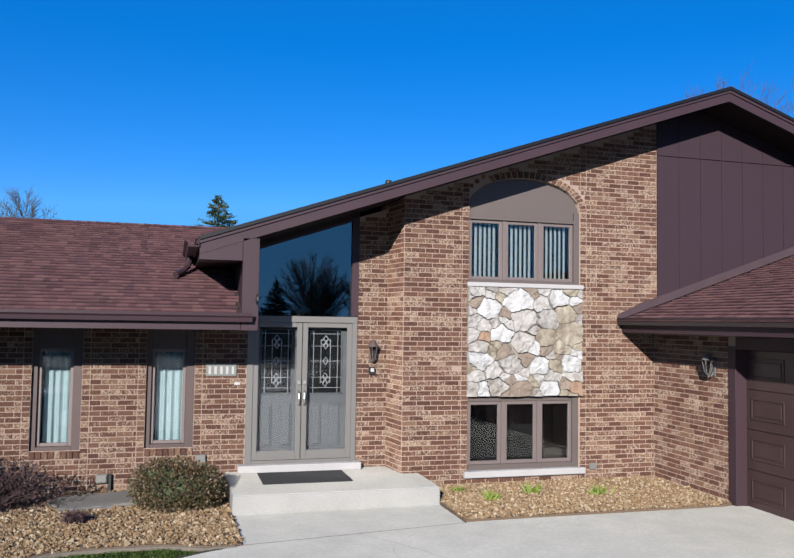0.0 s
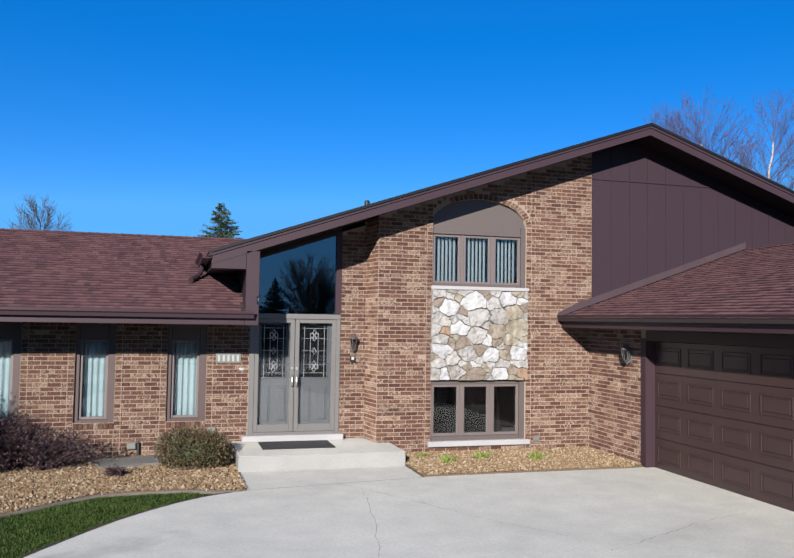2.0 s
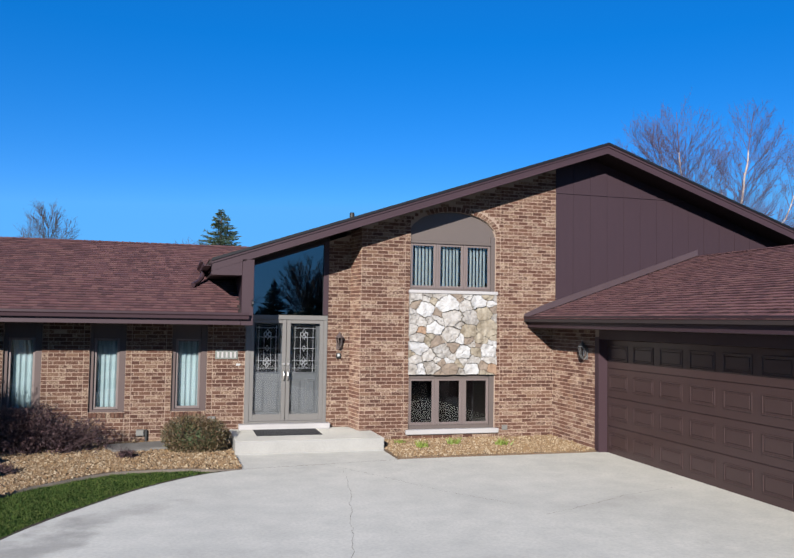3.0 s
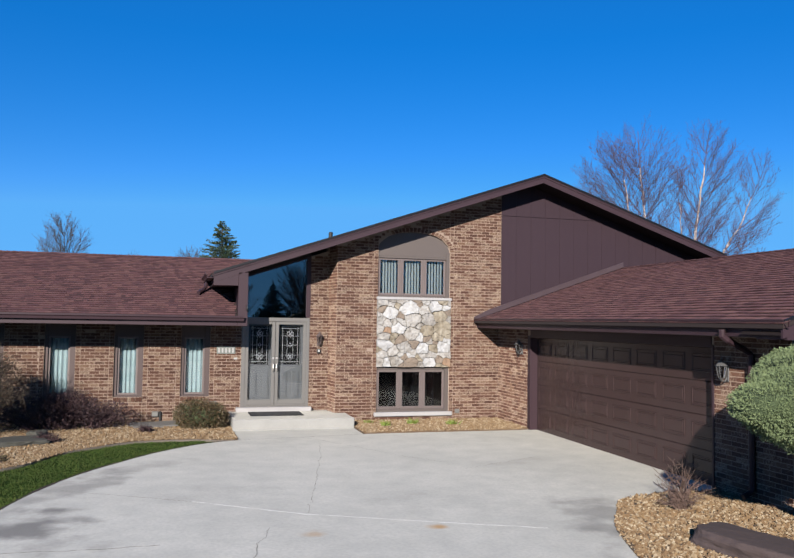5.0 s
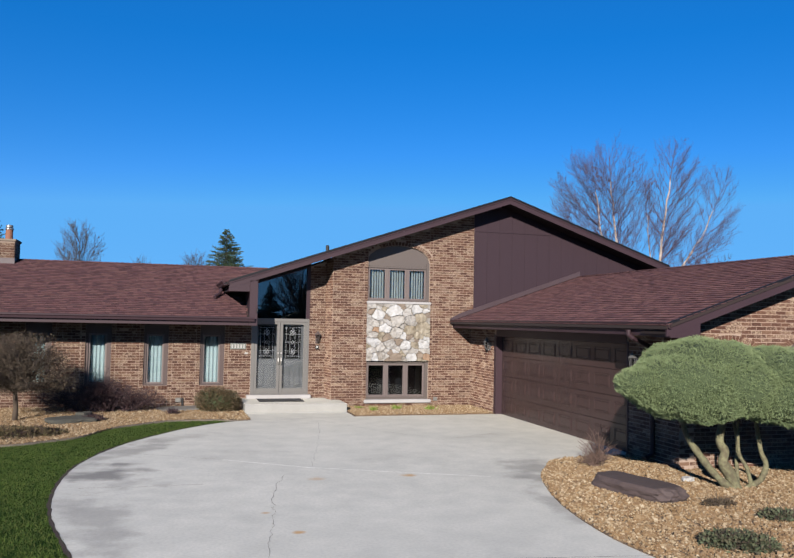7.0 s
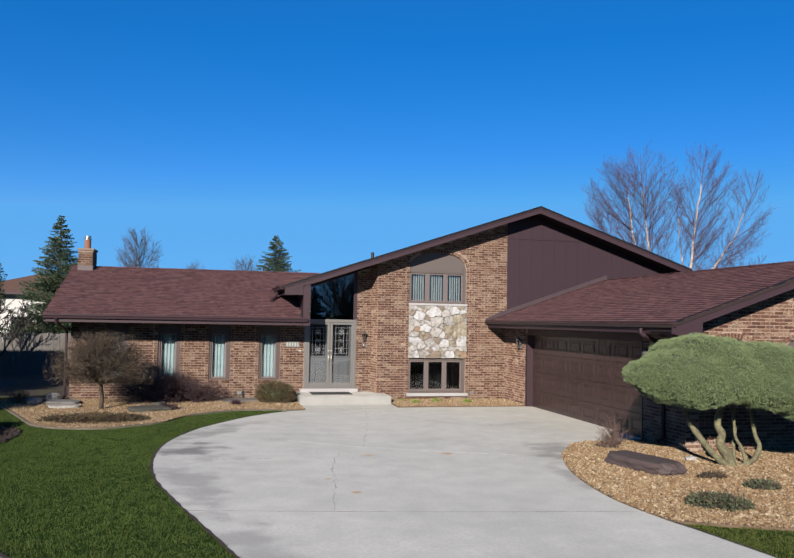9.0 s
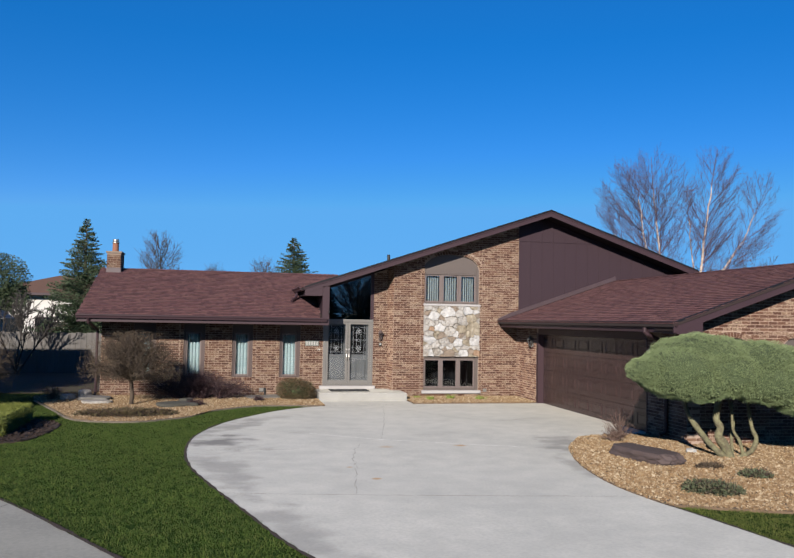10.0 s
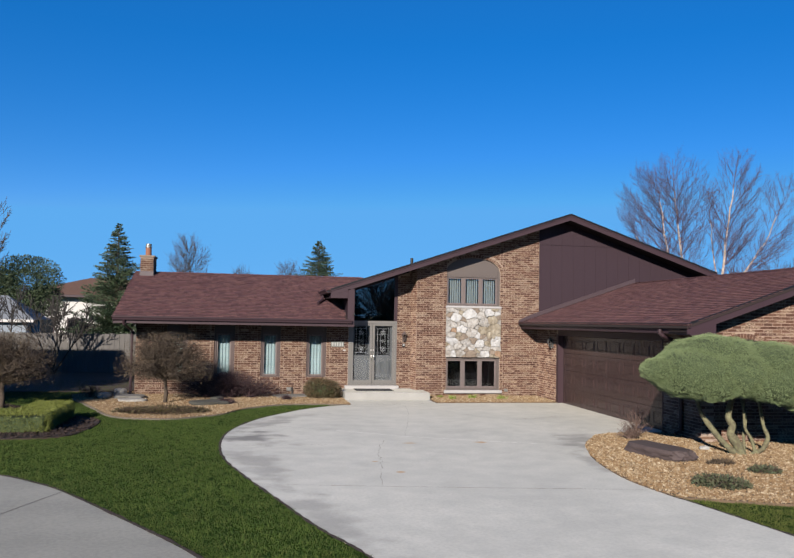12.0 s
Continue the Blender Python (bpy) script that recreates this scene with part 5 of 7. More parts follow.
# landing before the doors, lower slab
landing = boxes("landing", [(-2.39, 0.29, -0.97, YD + 0.02, -0.1, 0.200)], "dimmed_step_concrete", None, bevel=0.012)
# thin lighter sheet: the top's share of sunlight is put into its colour
boxes("tread", [(-2.378, 0.278, -0.958, YD + 0.02, 0.199, 0.202)], "concrete", landing, "paler top sheet that evens the sunlight between tread and riser", bevel=0.0)
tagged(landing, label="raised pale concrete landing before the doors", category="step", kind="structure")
lower = prisms("lower_step", [([(-2.37, -0.972), (0.28, -0.972), (0.28, -1.931), (-2.37, -2.297)], "z", -0.12, -0.0265)], "concrete", None)
tagged(lower, label="low concrete slab below the landing", category="step", kind="structure")


# ---- fixtures on the house ----
def lantern(mat, label, m):
    """Wall lantern: back plate, curved arm, tapered glazed body, roof and finial. It projects along -y."""
    th = thing("wall_lantern", label, "wall light", "wall lanterns")
    bm = bmesh.new()
    add_box(bm, -0.05, 0.05, -0.02, 0.0, -0.16, 0.10, bevel=0.012)
    part("back_plate", bm, mat, th)
    bm = bmesh.new()
    tube(bm, [(0, -0.01, -0.08), (0, -0.06, -0.15), (0, -0.11, -0.14), (0, -0.12, -0.09)], [0.014, 0.014, 0.012, 0.012], 8)
    part("arm", bm, mat, th)
    bm = bmesh.new()
    for k in range(6):
        a = math.pi / 3 * k
        tube(bm, [(0.045 * math.cos(a), -0.12 + 0.045 * math.sin(a), -0.09), (0.085 * math.cos(a), -0.12 + 0.085 * math.sin(a), 0.11)], [0.007, 0.007], 6)
    part("cage", bm, mat, th)
    bm = bmesh.new()
    bmesh.ops.create_cone(bm, cap_ends=True, segments=6, radius1=0.042, radius2=0.08, depth=0.19, matrix=Matrix.Translation((0, -0.12, 0.01)))
    g = part("lantern_glass", bm, "lantern_glass", th)
    bm = bmesh.new()
    bmesh.ops.create_cone(bm, cap_ends=True, segments=6, radius1=0.11, radius2=0.055, depth=0.06, matrix=Matrix.Translation((0, -0.12, 0.14)))
    bmesh.ops.create_cone(bm, cap_ends=True, segments=12, radius1=0.055, radius2=0.012, depth=0.05, matrix=Matrix.Translation((0, -0.12, 0.195)))
    part("roof", bm, mat, th)
    bm = bmesh.new()
    bmesh.ops.create_uvsphere(bm, u_segments=10, v_segments=6, radius=0.016, matrix=Matrix.Translation((0, -0.12, 0.235)))
    part("finial", bm, mat, th)
    bm = bmesh.new()
    bmesh.ops.create_cone(bm, cap_ends=True, segments=10, radius1=0.012, radius2=0.05, depth=0.05, matrix=Matrix.Translation((0, -0.12, -0.115)))
    part("base_cup", bm, mat, th)
    th.matrix_basis = m @ Matrix.Diagonal((0.88, 0.88, 0.88, 1))
    return th


lantern("lantern", "bronze wall lantern on brick beside the entry", pose(-0.28, YD, 1.89))
lantern("lantern_grey", "grey pewter wall lantern on brick near the garage door", pose(XG, -1.45, 1.80, 0, 0, -90))
lantern("lantern_grey", "grey pewter wall lantern on the brick pier past the garage door", pose(XG, -8.50, 1.71, 0, 0, -90))

# motion sensor: black housing with a white face
sensor = thing("sensor_box", "small white and black sensor box below the lantern", "sensor", at=(-0.28, YD, 1.63))
boxes("housing", [(-0.045, 0.045, -0.05, 0.0, -0.06, 0.05)], "black", sensor, bevel=0.008)
boxes("face", [(-0.026, 0.026, -0.058, -0.051, -0.02, 0.035)], "white", sensor, bevel=0.004)

plaque = thing("wall_plaque", "grey-green plaque with five pale bars on brick", "plaque", at=(-2.475, YD, 1.635))
boxes("plate", [(-0.215, 0.215, -0.02, 0.0, -0.085, 0.085)], "plaque", plaque, bevel=0.008)
for k in range(5):
    x = -0.16 + 0.08 * k
    boxes("bar", [(x - 0.018, x + 0.018, -0.027, -0.021, -0.055, 0.055)], "limestone", plaque, bevel=0.002)
bell = boxes("doorbell", [(-2.29, -2.21, YD - 0.025, YD, 1.425, 1.465)], "white", None, bevel=0.004)
tagged(bell, label="small white doorbell on the brick", category="doorbell")

mat_ob = boxes("doormat", [(-1.96, -0.75, -0.38, 0.38, 0.2025, 0.216)], "mat", None, bevel=0.004)
tagged(mat_ob, label="black ribbed doormat lying on the landing", category="doormat")

ubox = thing("utility_box", "small grey outdoor outlet box at the foot of the wall", "utility box", at=(-4.02, YD, 0.0))
boxes("box", [(-0.075, 0.075, -0.07, 0.0, 0.12, 0.24)], "utility", ubox, bevel=0.01)
boxes("post", [(0.085, 0.125, -0.06, -0.02, -0.05, 0.24)], "black", ubox, bevel=0.005)
boxes("cover", [(-0.06, 0.06, -0.083, -0.071, 0.135, 0.23)], "utility", ubox, bevel=0.004)
outlet = boxes("outlet_cover", [(-2.80, -2.66, YD - 0.05, YD, 0.34, 0.46)], "utility", None, bevel=0.008)
tagged(outlet, label="grey weatherproof outlet cover on brick", category="outlet")
meter = boxes("outlet_cover", [(3.02, 3.14, YF - 0.03, YF, 0.155, 0.255)], "utility", None, bevel=0.008)
tagged(meter, label="grey outlet cover low on the front wall", category="outlet")


# ---- gravel, grass ----
rng = np.random.default_rng(7)


def points_in(poly, per_m2):
    p = np.asarray(poly)
    lo, hi = p.min(0), p.max(0)
    n = int((hi - lo).prod() * per_m2)
    q = rng.uniform(lo, hi, (n, 2))
    return q[inside(q[:, 0], q[:, 1], poly)]


def gravel(poly, per_m2, size, lift, parent):
    q = points_in(poly, per_m2)
    n = len(q)
    s = size * rng.lognormal(0, 0.33, (n, 1)) * rng.uniform(0.7, 1.25, (n, 3))
    s[:, 2] *= 0.8
    z = -0.045 + 0.005 * (q[:, 1] + 1.7) + lift + rng.uniform(-0.2, 0.4, n) * size
    ob = scatter("gravel", PEBBLE_V, PEBBLE_F, np.column_stack([q, z]), random_turns(rng, n, 0.6), s, "rock", parent)
    return tagged(ob, label="tan and brown river gravel", kind="stuff")


gravel(BED_LEFT, 1500, 0.033, 0.04, bed_l)
gravel([p for p in BED_RIGHT if p[0] < 7.5][:-1] + [(7.5, -15.6), (7.5, -9.7), (4.2, -9.7)], 1500, 0.033, 0.04, bed_r)
gravel(BED_FRONT, 1700, 0.031, 0.05, bed_f)


def grass(name, keep, box, per_m2, height, label, mat="grass"):
    x0, x1, y0, y1 = box
    q = rng.uniform((x0, y0), (x1, y1), (int((x1 - x0) * (y1 - y0) * per_m2), 2))
    q = q[keep(q)]
    n = len(q)
    clump = np.array([0.6 * noise.noise((x * 3.0, y * 3.0, 0.0)) + 0.9 * noise.noise((x * 8.0, y * 8.0, 4.0)) for x, y in q.tolist()])
    tall = height * (1.2 + 1.2 * clump).clip(0.4, 2.4)          # uneven, tufted turf
    s = np.column_stack([rng.uniform(0.006, 0.011, n), rng.uniform(0.010, 0.030, n), tall * rng.uniform(0.6, 1.3, n)])
    z = -0.045 + 0.005 * (q[:, 1] + 1.7) - 0.003
    ob = scatter(name, BLADE_V, BLADE_F, np.column_stack([q, z]), random_turns(rng, n, 0.7), s, mat)
    return tagged(ob, label=label, category="grass", kind="stuff")


HEDGE_BED = curve_points([(-13.5, -8.3), (-11.0, -8.25), (-9.2, -8.1), (-8.75, -7.2), (-8.7, -5.6), (-9.3, -4.8), (-10.6, -4.0), (-11.6, -2.2), (-13.5, -2.2)], 5)
blocked = [DRIVE, BED_LEFT, BED_RIGHT, WALK + WALK_IN, HEDGE_BED]


def on_lawn(q):
    ok = np.ones(len(q), bool)
    for poly in blocked:
        ok &= ~inside(q[:, 0], q[:, 1], poly)
    ok &= ~((q[:, 0] > -9.4) & (q[:, 1] > -1.9)) & ~((q[:, 0] > -2.5) & (q[:, 1] > -2.6))
    return ok


grass("grass", on_lawn, (-14.5, -1.8, -18.5, -1.6), 4000, 0.027, "short green grass of the front lawn")
grass("grass", on_lawn, (0.7, 6.5, -19.0, -13.5), 3600, 0.028, "short yellowish green grass beside the drive", "grass_dry")
grass("grass", lambda q: on_lawn(q) & (q[:, 0] < -9.0), (-17, -9, -1.6, 6.0), 300, 0.05, "shaded grass beside the house")
mulch = tagged(sheet("mulch_bed", HEDGE_BED, 0.03, 0.08, "mulch"), label="dark brown mulch bed round the hedge", category="mulch bed", kind="structure")
q = points_in(HEDGE_BED, 350)
n = len(q)
tagged(scatter("mulch_chips", LEAF_V, LEAF_F, np.column_stack([q, -0.045 + 0.005 * (q[:, 1] + 1.7) + 0.035 + rng.uniform(0, 0.02, n)]), random_turns(rng, n, 0.5),
               rng.uniform(0.03, 0.09, (n, 3)), "mulch", mulch), kind="stuff")


# ---- rocks ----
def rock(name, at, size, turn, mat, label, seed, flat=0.0):
    r = random.Random(seed)
    bm = bmesh.new()
    bmesh.ops.create_icosphere(bm, subdivisions=4, radius=1.0)
    off = Vector((r.uniform(0, 50), r.uniform(0, 50), r.uniform(0, 50)))
    for v in bm.verts:
        p = v.co.copy()
        k = max(abs(p.x), abs(p.y), abs(p.z))
        p = p.lerp(p / k * 0.85, 0.55)                  # squarer than a ball
        d = 1 + 0.16 * noise.noise(p * 1.3 + off) + 0.07 * noise.noise(p * 3.5 + off) + 0.03 * noise.noise(p * 9 + off)
        p = p * d
        if flat and p.z > flat:
            p.z = flat + (p.z - flat) * 0.15
        v.co = Vector((p.x * size[0], p.y * size[1], p.z * size[2]))
    bmesh.ops.transform(bm, matrix=Matrix.Rotation(radians(turn), 4, "Z"), verts=bm.verts)
    ob = part(name, bm, mat, None)
    ob.matrix_basis = Matrix.Translation((at[0], at[1], ground_z(*at[:2]) + at[2]))
    return tagged(ob, label=label, category="rock")


rock("boulder", (2.38, -11.2, 0.11), (0.35, 0.80, 0.215), 13, "boulder", "long flat-topped purple-brown boulder lying on gravel", 3, 0.55)
rock("flagstone", (-4.0, -0.1, 0.06), (0.62, 0.42, 0.09), 12, "flagstone", "flat grey flagstone lying on the gravel", 5, 0.3)
rock("flagstone", (-6.4, -2.2, 0.08), (0.54, 0.42, 0.16), 20, "flagmoss", "mossy flat stone among the gravel", 8, 0.3)
rock("flagstone", (-8.75, -0.55, 0.08), (0.50, 0.34, 0.12), -10, "flagstone", "flat grey stone near the wall corner", 11, 0.4)
rock("flagstone", (-8.55, -1.45, 0.06), (0.42, 0.26, 0.12), 14, "stone", "tan flat stone on the gravel", 14, 0.4)
rock("edging_rock", (-9.15, 0.25, 0.12), (0.20, 0.17, 0.16), 30, "stone", "pale grey rock at the bed", 21)
rock("edging_rock", (-9.5, -0.35, 0.08), (0.22, 0.16, 0.12), 60, "stone", "pale tan rock at the bed", 23)
rock("edging_rock", (-6.2, -1.3, 0.06), (0.22, 0.15, 0.11), 60, "flagmoss", "dark rock under the purple shrub", 25)
rock("edging_rock", (5.6, -11.7, 0.07), (0.12, 0.10, 0.10), 20, "boulder", "small dark rock on the gravel", 27)
rock("edging_rock", (3.7, -10.6, 0.05), (0.10, 0.08, 0.07), 0, "stone_white", "small white rock under the juniper", 29)


# ---- plants ----
def tubes_mesh(name, segs, mat, parent, label="", sides=3):
    """Many tapered twigs (p0, p1, r0, r1) joined into one mesh."""
    a = np.array([s[0] for s in segs], float)
    b = np.array([s[1] for s in segs], float)
    r0, r1 = np.array([s[2] for s in segs]), np.array([s[3] for s in segs])
    d = b - a
    d /= np.linalg.norm(d, axis=1)[:, None] + 1e-9
    ref = np.where(np.abs(d[:, 2:3]) > 0.9, np.array([[1.0, 0, 0]]), np.array([[0, 0, 1.0]]))
    u = np.cross(d, ref)
    u /= np.linalg.norm(u, axis=1)[:, None] + 1e-9
    w = np.cross(d, u)
    v = np.empty((len(segs), 2 * sides, 3))
    for k in range(sides):
        ang = 2 * math.pi * k / sides
        o = math.cos(ang) * u + math.sin(ang) * w
        v[:, k], v[:, sides + k] = a + o * r0[:, None], b + o * r1[:, None]
    f = np.array([(k, (k + 1) % sides, sides + (k + 1) % sides, sides + k) for k in range(sides)])
    f = f[None] + (np.arange(len(segs)) * 2 * sides)[:, None, None]
    return mesh_object(name, v.reshape(-1, 3), f.reshape(-1, 4), mat, parent, label, smooth=True)


def grow(r, p, d, length, radius, level, out, spec):
    """One limb: bends as it goes, and gives off side limbs."""
    n = spec["steps"][level]
    step = length / n
    for i in range(n):
        t = i / n
        d = (d + Vector((r.gauss(0, 1), r.gauss(0, 1), r.gauss(0, 0.6))) * spec["wander"][level] + Vector((0, 0, spec["lift"][level]))).normalized()
        q = p + d * step
        taper = spec.get("taper", 0.8)
        ra, rb = radius * (1 - taper * t), radius * (1 - taper * (t + 1 / n))
        out[level].append((tuple(p), tuple(q), ra, rb))
        if level + 1 < len(spec["steps"]) and t >= spec["bare"][level]:
            for _ in range(spec["kids"][level]):
                if r.random() < spec["chance"][level]:
                    ang = r.uniform(0, 2 * math.pi)
                    side = d.orthogonal().normalized()
                    side = Matrix.Rotation(ang, 3, d) @ side
                    spread = spec["spread"][level] * r.uniform(0.7, 1.25)
                    kd = (d * math.cos(spread) + side * math.sin(spread)).normalized()
                    grow(r, q, kd, length * spec["ratio"][level] * (1.05 - 0.6 * t) * r.uniform(0.7, 1.2), max(rb * spec["thin"][level], 0.004), level + 1, out, spec)
        p = q
    return p


def bare_tree(name, at, height, seed, spec, mats, label, stems=((0, 0, 1),), radius=0.12, group="", least=0.0):
    """Leafless tree of a given height: each stem a trunk with limbs, boughs and fine twigs; the upper stem is as dark as the limbs."""
    r = random.Random(seed)
    th = thing(name, label, "tree", group, at=(at[0], at[1], ground_z(*at) - 0.05))
    out = [[] for _ in spec["steps"]]
    for s in stems:
        k = Vector(s).length
        grow(r, Vector((r.uniform(-0.2, 0.2), r.uniform(-0.2, 0.2), 0)), Vector(s).normalized(), height * k, radius * k, 0, out, spec)
    f = height / max(s[1][2] for lv in out for s in lv)
    fat = lambda seg: [(tuple(f * v for v in a), tuple(f * v for v in b), max(x, least), max(y, least * 0.8)) for a, b, x, y in seg]
    pale = [s for s in out[0] if s[0][2] * f < 0.74 * height or mats[0] == mats[1]]
    tubes_mesh("trunk", fat(pale), mats[0], th, sides=7)
    tagged(tubes_mesh("branch_crown", fat([s for s in out[0] if s not in pale] + out[1]), mats[1], th, sides=5), kind="stuff")
    twigs = fat([s for lv in out[2:] for s in lv])
    tagged(tubes_mesh("twig_crown", twigs, mats[2], th, sides=3), kind="stuff")
    return th


ROUND = dict(steps=(6, 6, 4, 2), wander=(0.05, 0.05, 0.06, 0.08), lift=(0.05, 0.06, 0.06, 0.05), bare=(0.25, 0.10, 0.1), kids=(5, 3, 2), chance=(0.95, 0.8, 0.85),
             spread=(0.62, 0.5, 0.5), ratio=(0.60, 0.42, 0.45), thin=(0.30, 0.45, 0.5))
FAR = dict(ROUND, kids=(4, 3, 1), chance=(0.9, 0.8, 0.8))
SPARSE = dict(ROUND, kids=(3, 2, 1), chance=(0.8, 0.7, 0.7), spread=(0.6, 0.6, 0.6))


def crown_tree(name, at, stems, limbs, seed, mats, label, group, radius, fine):
    """Leafless tree with rounded crowns: each stem is a line of points with an egg of twigs (x, z, half width, half height) that its limbs fill."""
    r = random.Random(seed)
    th = thing(name, label, "tree", group, at=(at[0], at[1], ground_z(*at) - 0.05))
    trunk, boughs, twigs = [], [], []
    for pts, (cx, cz, rx, rz), size in stems:
        pts = [Vector((x, 0.12 * math.sin(3 * z + seed), z)) for x, z in pts]
        line = []
        for p, q in zip(pts, pts[1:]):
            line += [p.lerp(q, k / 6) + Vector((r.gauss(0, 0.025), r.gauss(0, 0.025), 0)) for k in range(6)]
        line.append(pts[-1])
        thick = [radius * size ** 0.5 * (1 - 0.92 * i / len(line)) for i in range(len(line))]
        for i in range(len(line) - 1):
            (trunk if i < 0.76 * len(line) else boughs).append((tuple(line[i]), tuple(line[i + 1]), thick[i], thick[i + 1]))
        for _ in range(int(limbs * size)):
            d = Vector((r.gauss(0, 1), r.gauss(0, 1), r.gauss(0.25, 1))).normalized()
            tip = Vector((cx, 0, cz)) + Vector((d.x * rx, d.y * rx, d.z * rz)) * r.uniform(0.80, 1.0)
            near = min(line, key=lambda p: (p - tip).length)
            away = math.hypot(tip.x - near.x, tip.y - near.y)
            k = min(range(len(line) // 3, len(line)), key=lambda i: abs(line[i].z - (tip.z - away * r.uniform(0.8, 1.5) - 0.5)))
            base = line[k]
            reach = (tip - base).length
            bend = base.lerp(tip, 0.5) + Vector((tip.x - base.x, tip.y - base.y, 0)) * 0.08 - Vector((0, 0, 0.04 * reach))
            path = [base * (1 - t) ** 2 + bend * 2 * t * (1 - t) + tip * t * t for t in (0, 0.2, 0.4, 0.6, 0.8, 1.0)]
            fat = min(max(0.30 * thick[k], 0.011), 0.011 * reach)
            for i in range(5):
                boughs.append((tuple(path[i]), tuple(path[i + 1]), max(fat * (1 - 0.17 * i), fine), max(fat * (1 - 0.17 * (i + 1)), fine)))
            n = int(reach / 0.14)
            for j in range(n):
                t = 0.22 + 0.78 * ((j + r.random()) / n) ** 0.8
                i = min(int(t * 5), 4)
                go = (path[i + 1] - path[i]).normalized()
                q = path[i].lerp(path[i + 1], t * 5 - i)
                side = Matrix.Rotation(r.uniform(0, 2 * math.pi), 3, go) @ go.orthogonal().normalized()
                a = r.uniform(0.4, 0.85)
                way = (go * math.cos(a) + side * math.sin(a)).normalized()
                ln = (0.30 + 0.24 * reach * (1 - t)) * r.uniform(0.55, 1.1)
                m = q + way * ln * 0.5
                e = m + (way + Vector((0, 0, 0.32))).normalized() * ln * 0.5
                twigs += [(tuple(q), tuple(m), fine * 1.5, fine * 1.1), (tuple(m), tuple(e), fine * 1.1, fine * 0.7)]
                for _ in range(int(ln / 0.13)):
                    f = r.random()
                    p = q.lerp(m, f * 2) if f < 0.5 else m.lerp(e, f * 2 - 1)
                    w = (way + Vector((r.gauss(0, 0.32), r.gauss(0, 0.32), r.gauss(0.30, 0.28)))).normalized() * r.uniform(0.12, 0.34)
                    twigs.append((tuple(p), tuple(p + w), fine * 0.9, fine * 0.6))
    tubes_mesh("trunk", trunk, mats[0], th, sides=8)
    tagged(tubes_mesh("branch_crown", boughs, mats[1], th, sides=4), kind="stuff")
    tagged(tubes_mesh("twig_crown", twigs, mats[1], th, sides=3), kind="stuff")
    return th


crown_tree("birch_tree", (17.9, 14.0), ((((0, 0), (0.0, 4.5), (-0.45, 8.0), (-0.65, 11.6)), (-0.45, 9.4, 1.95, 2.95), 1.0), (((-0.1, 0), (-0.7, 4.5), (-1.3, 8.0), (-1.75, 10.4)), (-2.2, 8.6, 1.75, 2.9), 0.9),
                                        (((-0.2, 0), (-1.3, 4.2), (-2.6, 6.6), (-3.2, 8.0)), (-3.2, 7.5, 1.05, 1.7), 0.35), (((0, 0), (0.1, 4.0), (0.3, 5.2), (0.9, 6.6)), (0.7, 6.8, 1.7, 1.2), 0.22)), 78, 11, ("birch", "birch_twig"), "bare clump birch with pale bark behind the house", "birches", 0.105, 0.0037)
crown_tree("birch_tree", (20.0, 14.0), ((((0, 0), (0.05, 4.5), (0.5, 8.4), (1.1, 11.9)), (1.1, 9.7, 1.75, 2.85), 1.0), (((0.1, 0), (0.6, 4.4), (2.9, 7.2), (4.2, 10.2)), (3.95, 9.0, 1.2, 2.45), 0.5),
                                        (((0, 0), (0.0, 4.5), (-0.4, 7.0), (-0.6, 9.4)), (-0.45, 8.5, 0.85, 2.1), 0.4), (((0.1, 0), (0.4, 4.0), (1.6, 5.6), (3.0, 7.2)), (2.6, 6.6, 1.7, 1.1), 0.30)), 78, 12, ("birch", "birch_twig"), "bare clump birch with a leaning stem behind the house", "birches", 0.105, 0.0037)
for x, y, h, w, s in ((-9.0, 23.0, 7.4, 1.25, 15), (-2.9, 27.0, 6.3, 1.1, 16), (-6.0, 27.0, 5.9, 0.9, 26)):
    crown_tree("bare_tree", (x, y), ((((0, 0), (0.03, 2.2), (0, h - 1.2)), (0, h - 1.75, w, 1.75), 1.0),), 70, s, ("bark_dark", "bark_dark"), "small rounded leafless tree behind the low roof", "far trees", 0.08, 0.0052)
bare_tree("bare_tree", (29.0, 22.0), 7.6, 17, FAR, ("bark_dark",) * 3, "leafless tree beyond the garage roof", ((0.1, 0, 0.62), (-0.2, 0, 0.55)), 0.13, "far trees", 0.011)
bare_tree("bare_tree", (25.5, 20.5), 6.6, 18, FAR, ("bark_dark",) * 3, "leafless tree beyond the garage roof", ((0.05, 0, 0.62), (-0.2, 0, 0.55)), 0.12, "far trees", 0.011)
bare_tree("bare_tree", (-13.3, 9.2), 3.5, 19, SPARSE, ("bark_black",) * 3, "leafless many-stemmed shrub before the fence", ((0.3, 0, 0.5), (-0.3, 0, 0.55), (0, 0.1, 0.6), (0.15, -0.2, 0.5)), 0.08, "far trees", 0.015)
bare_tree("bare_tree", (-15.2, 11.2), 3.9, 20, SPARSE, ("bark_black",) * 3, "leafless many-stemmed shrub before the white house", ((0.3, 0, 0.5), (-0.3, 0, 0.55), (0, 0.1, 0.6)), 0.08, "far trees", 0.015)
bare_tree("bare_tree", (-20.3, 22.0), 9.0, 21, FAR, ("bark_dark",) * 3, "tall leafless tree beyond the neighbouring house", ((0.05, 0, 0.62),), 0.14, "far trees", 0.012)
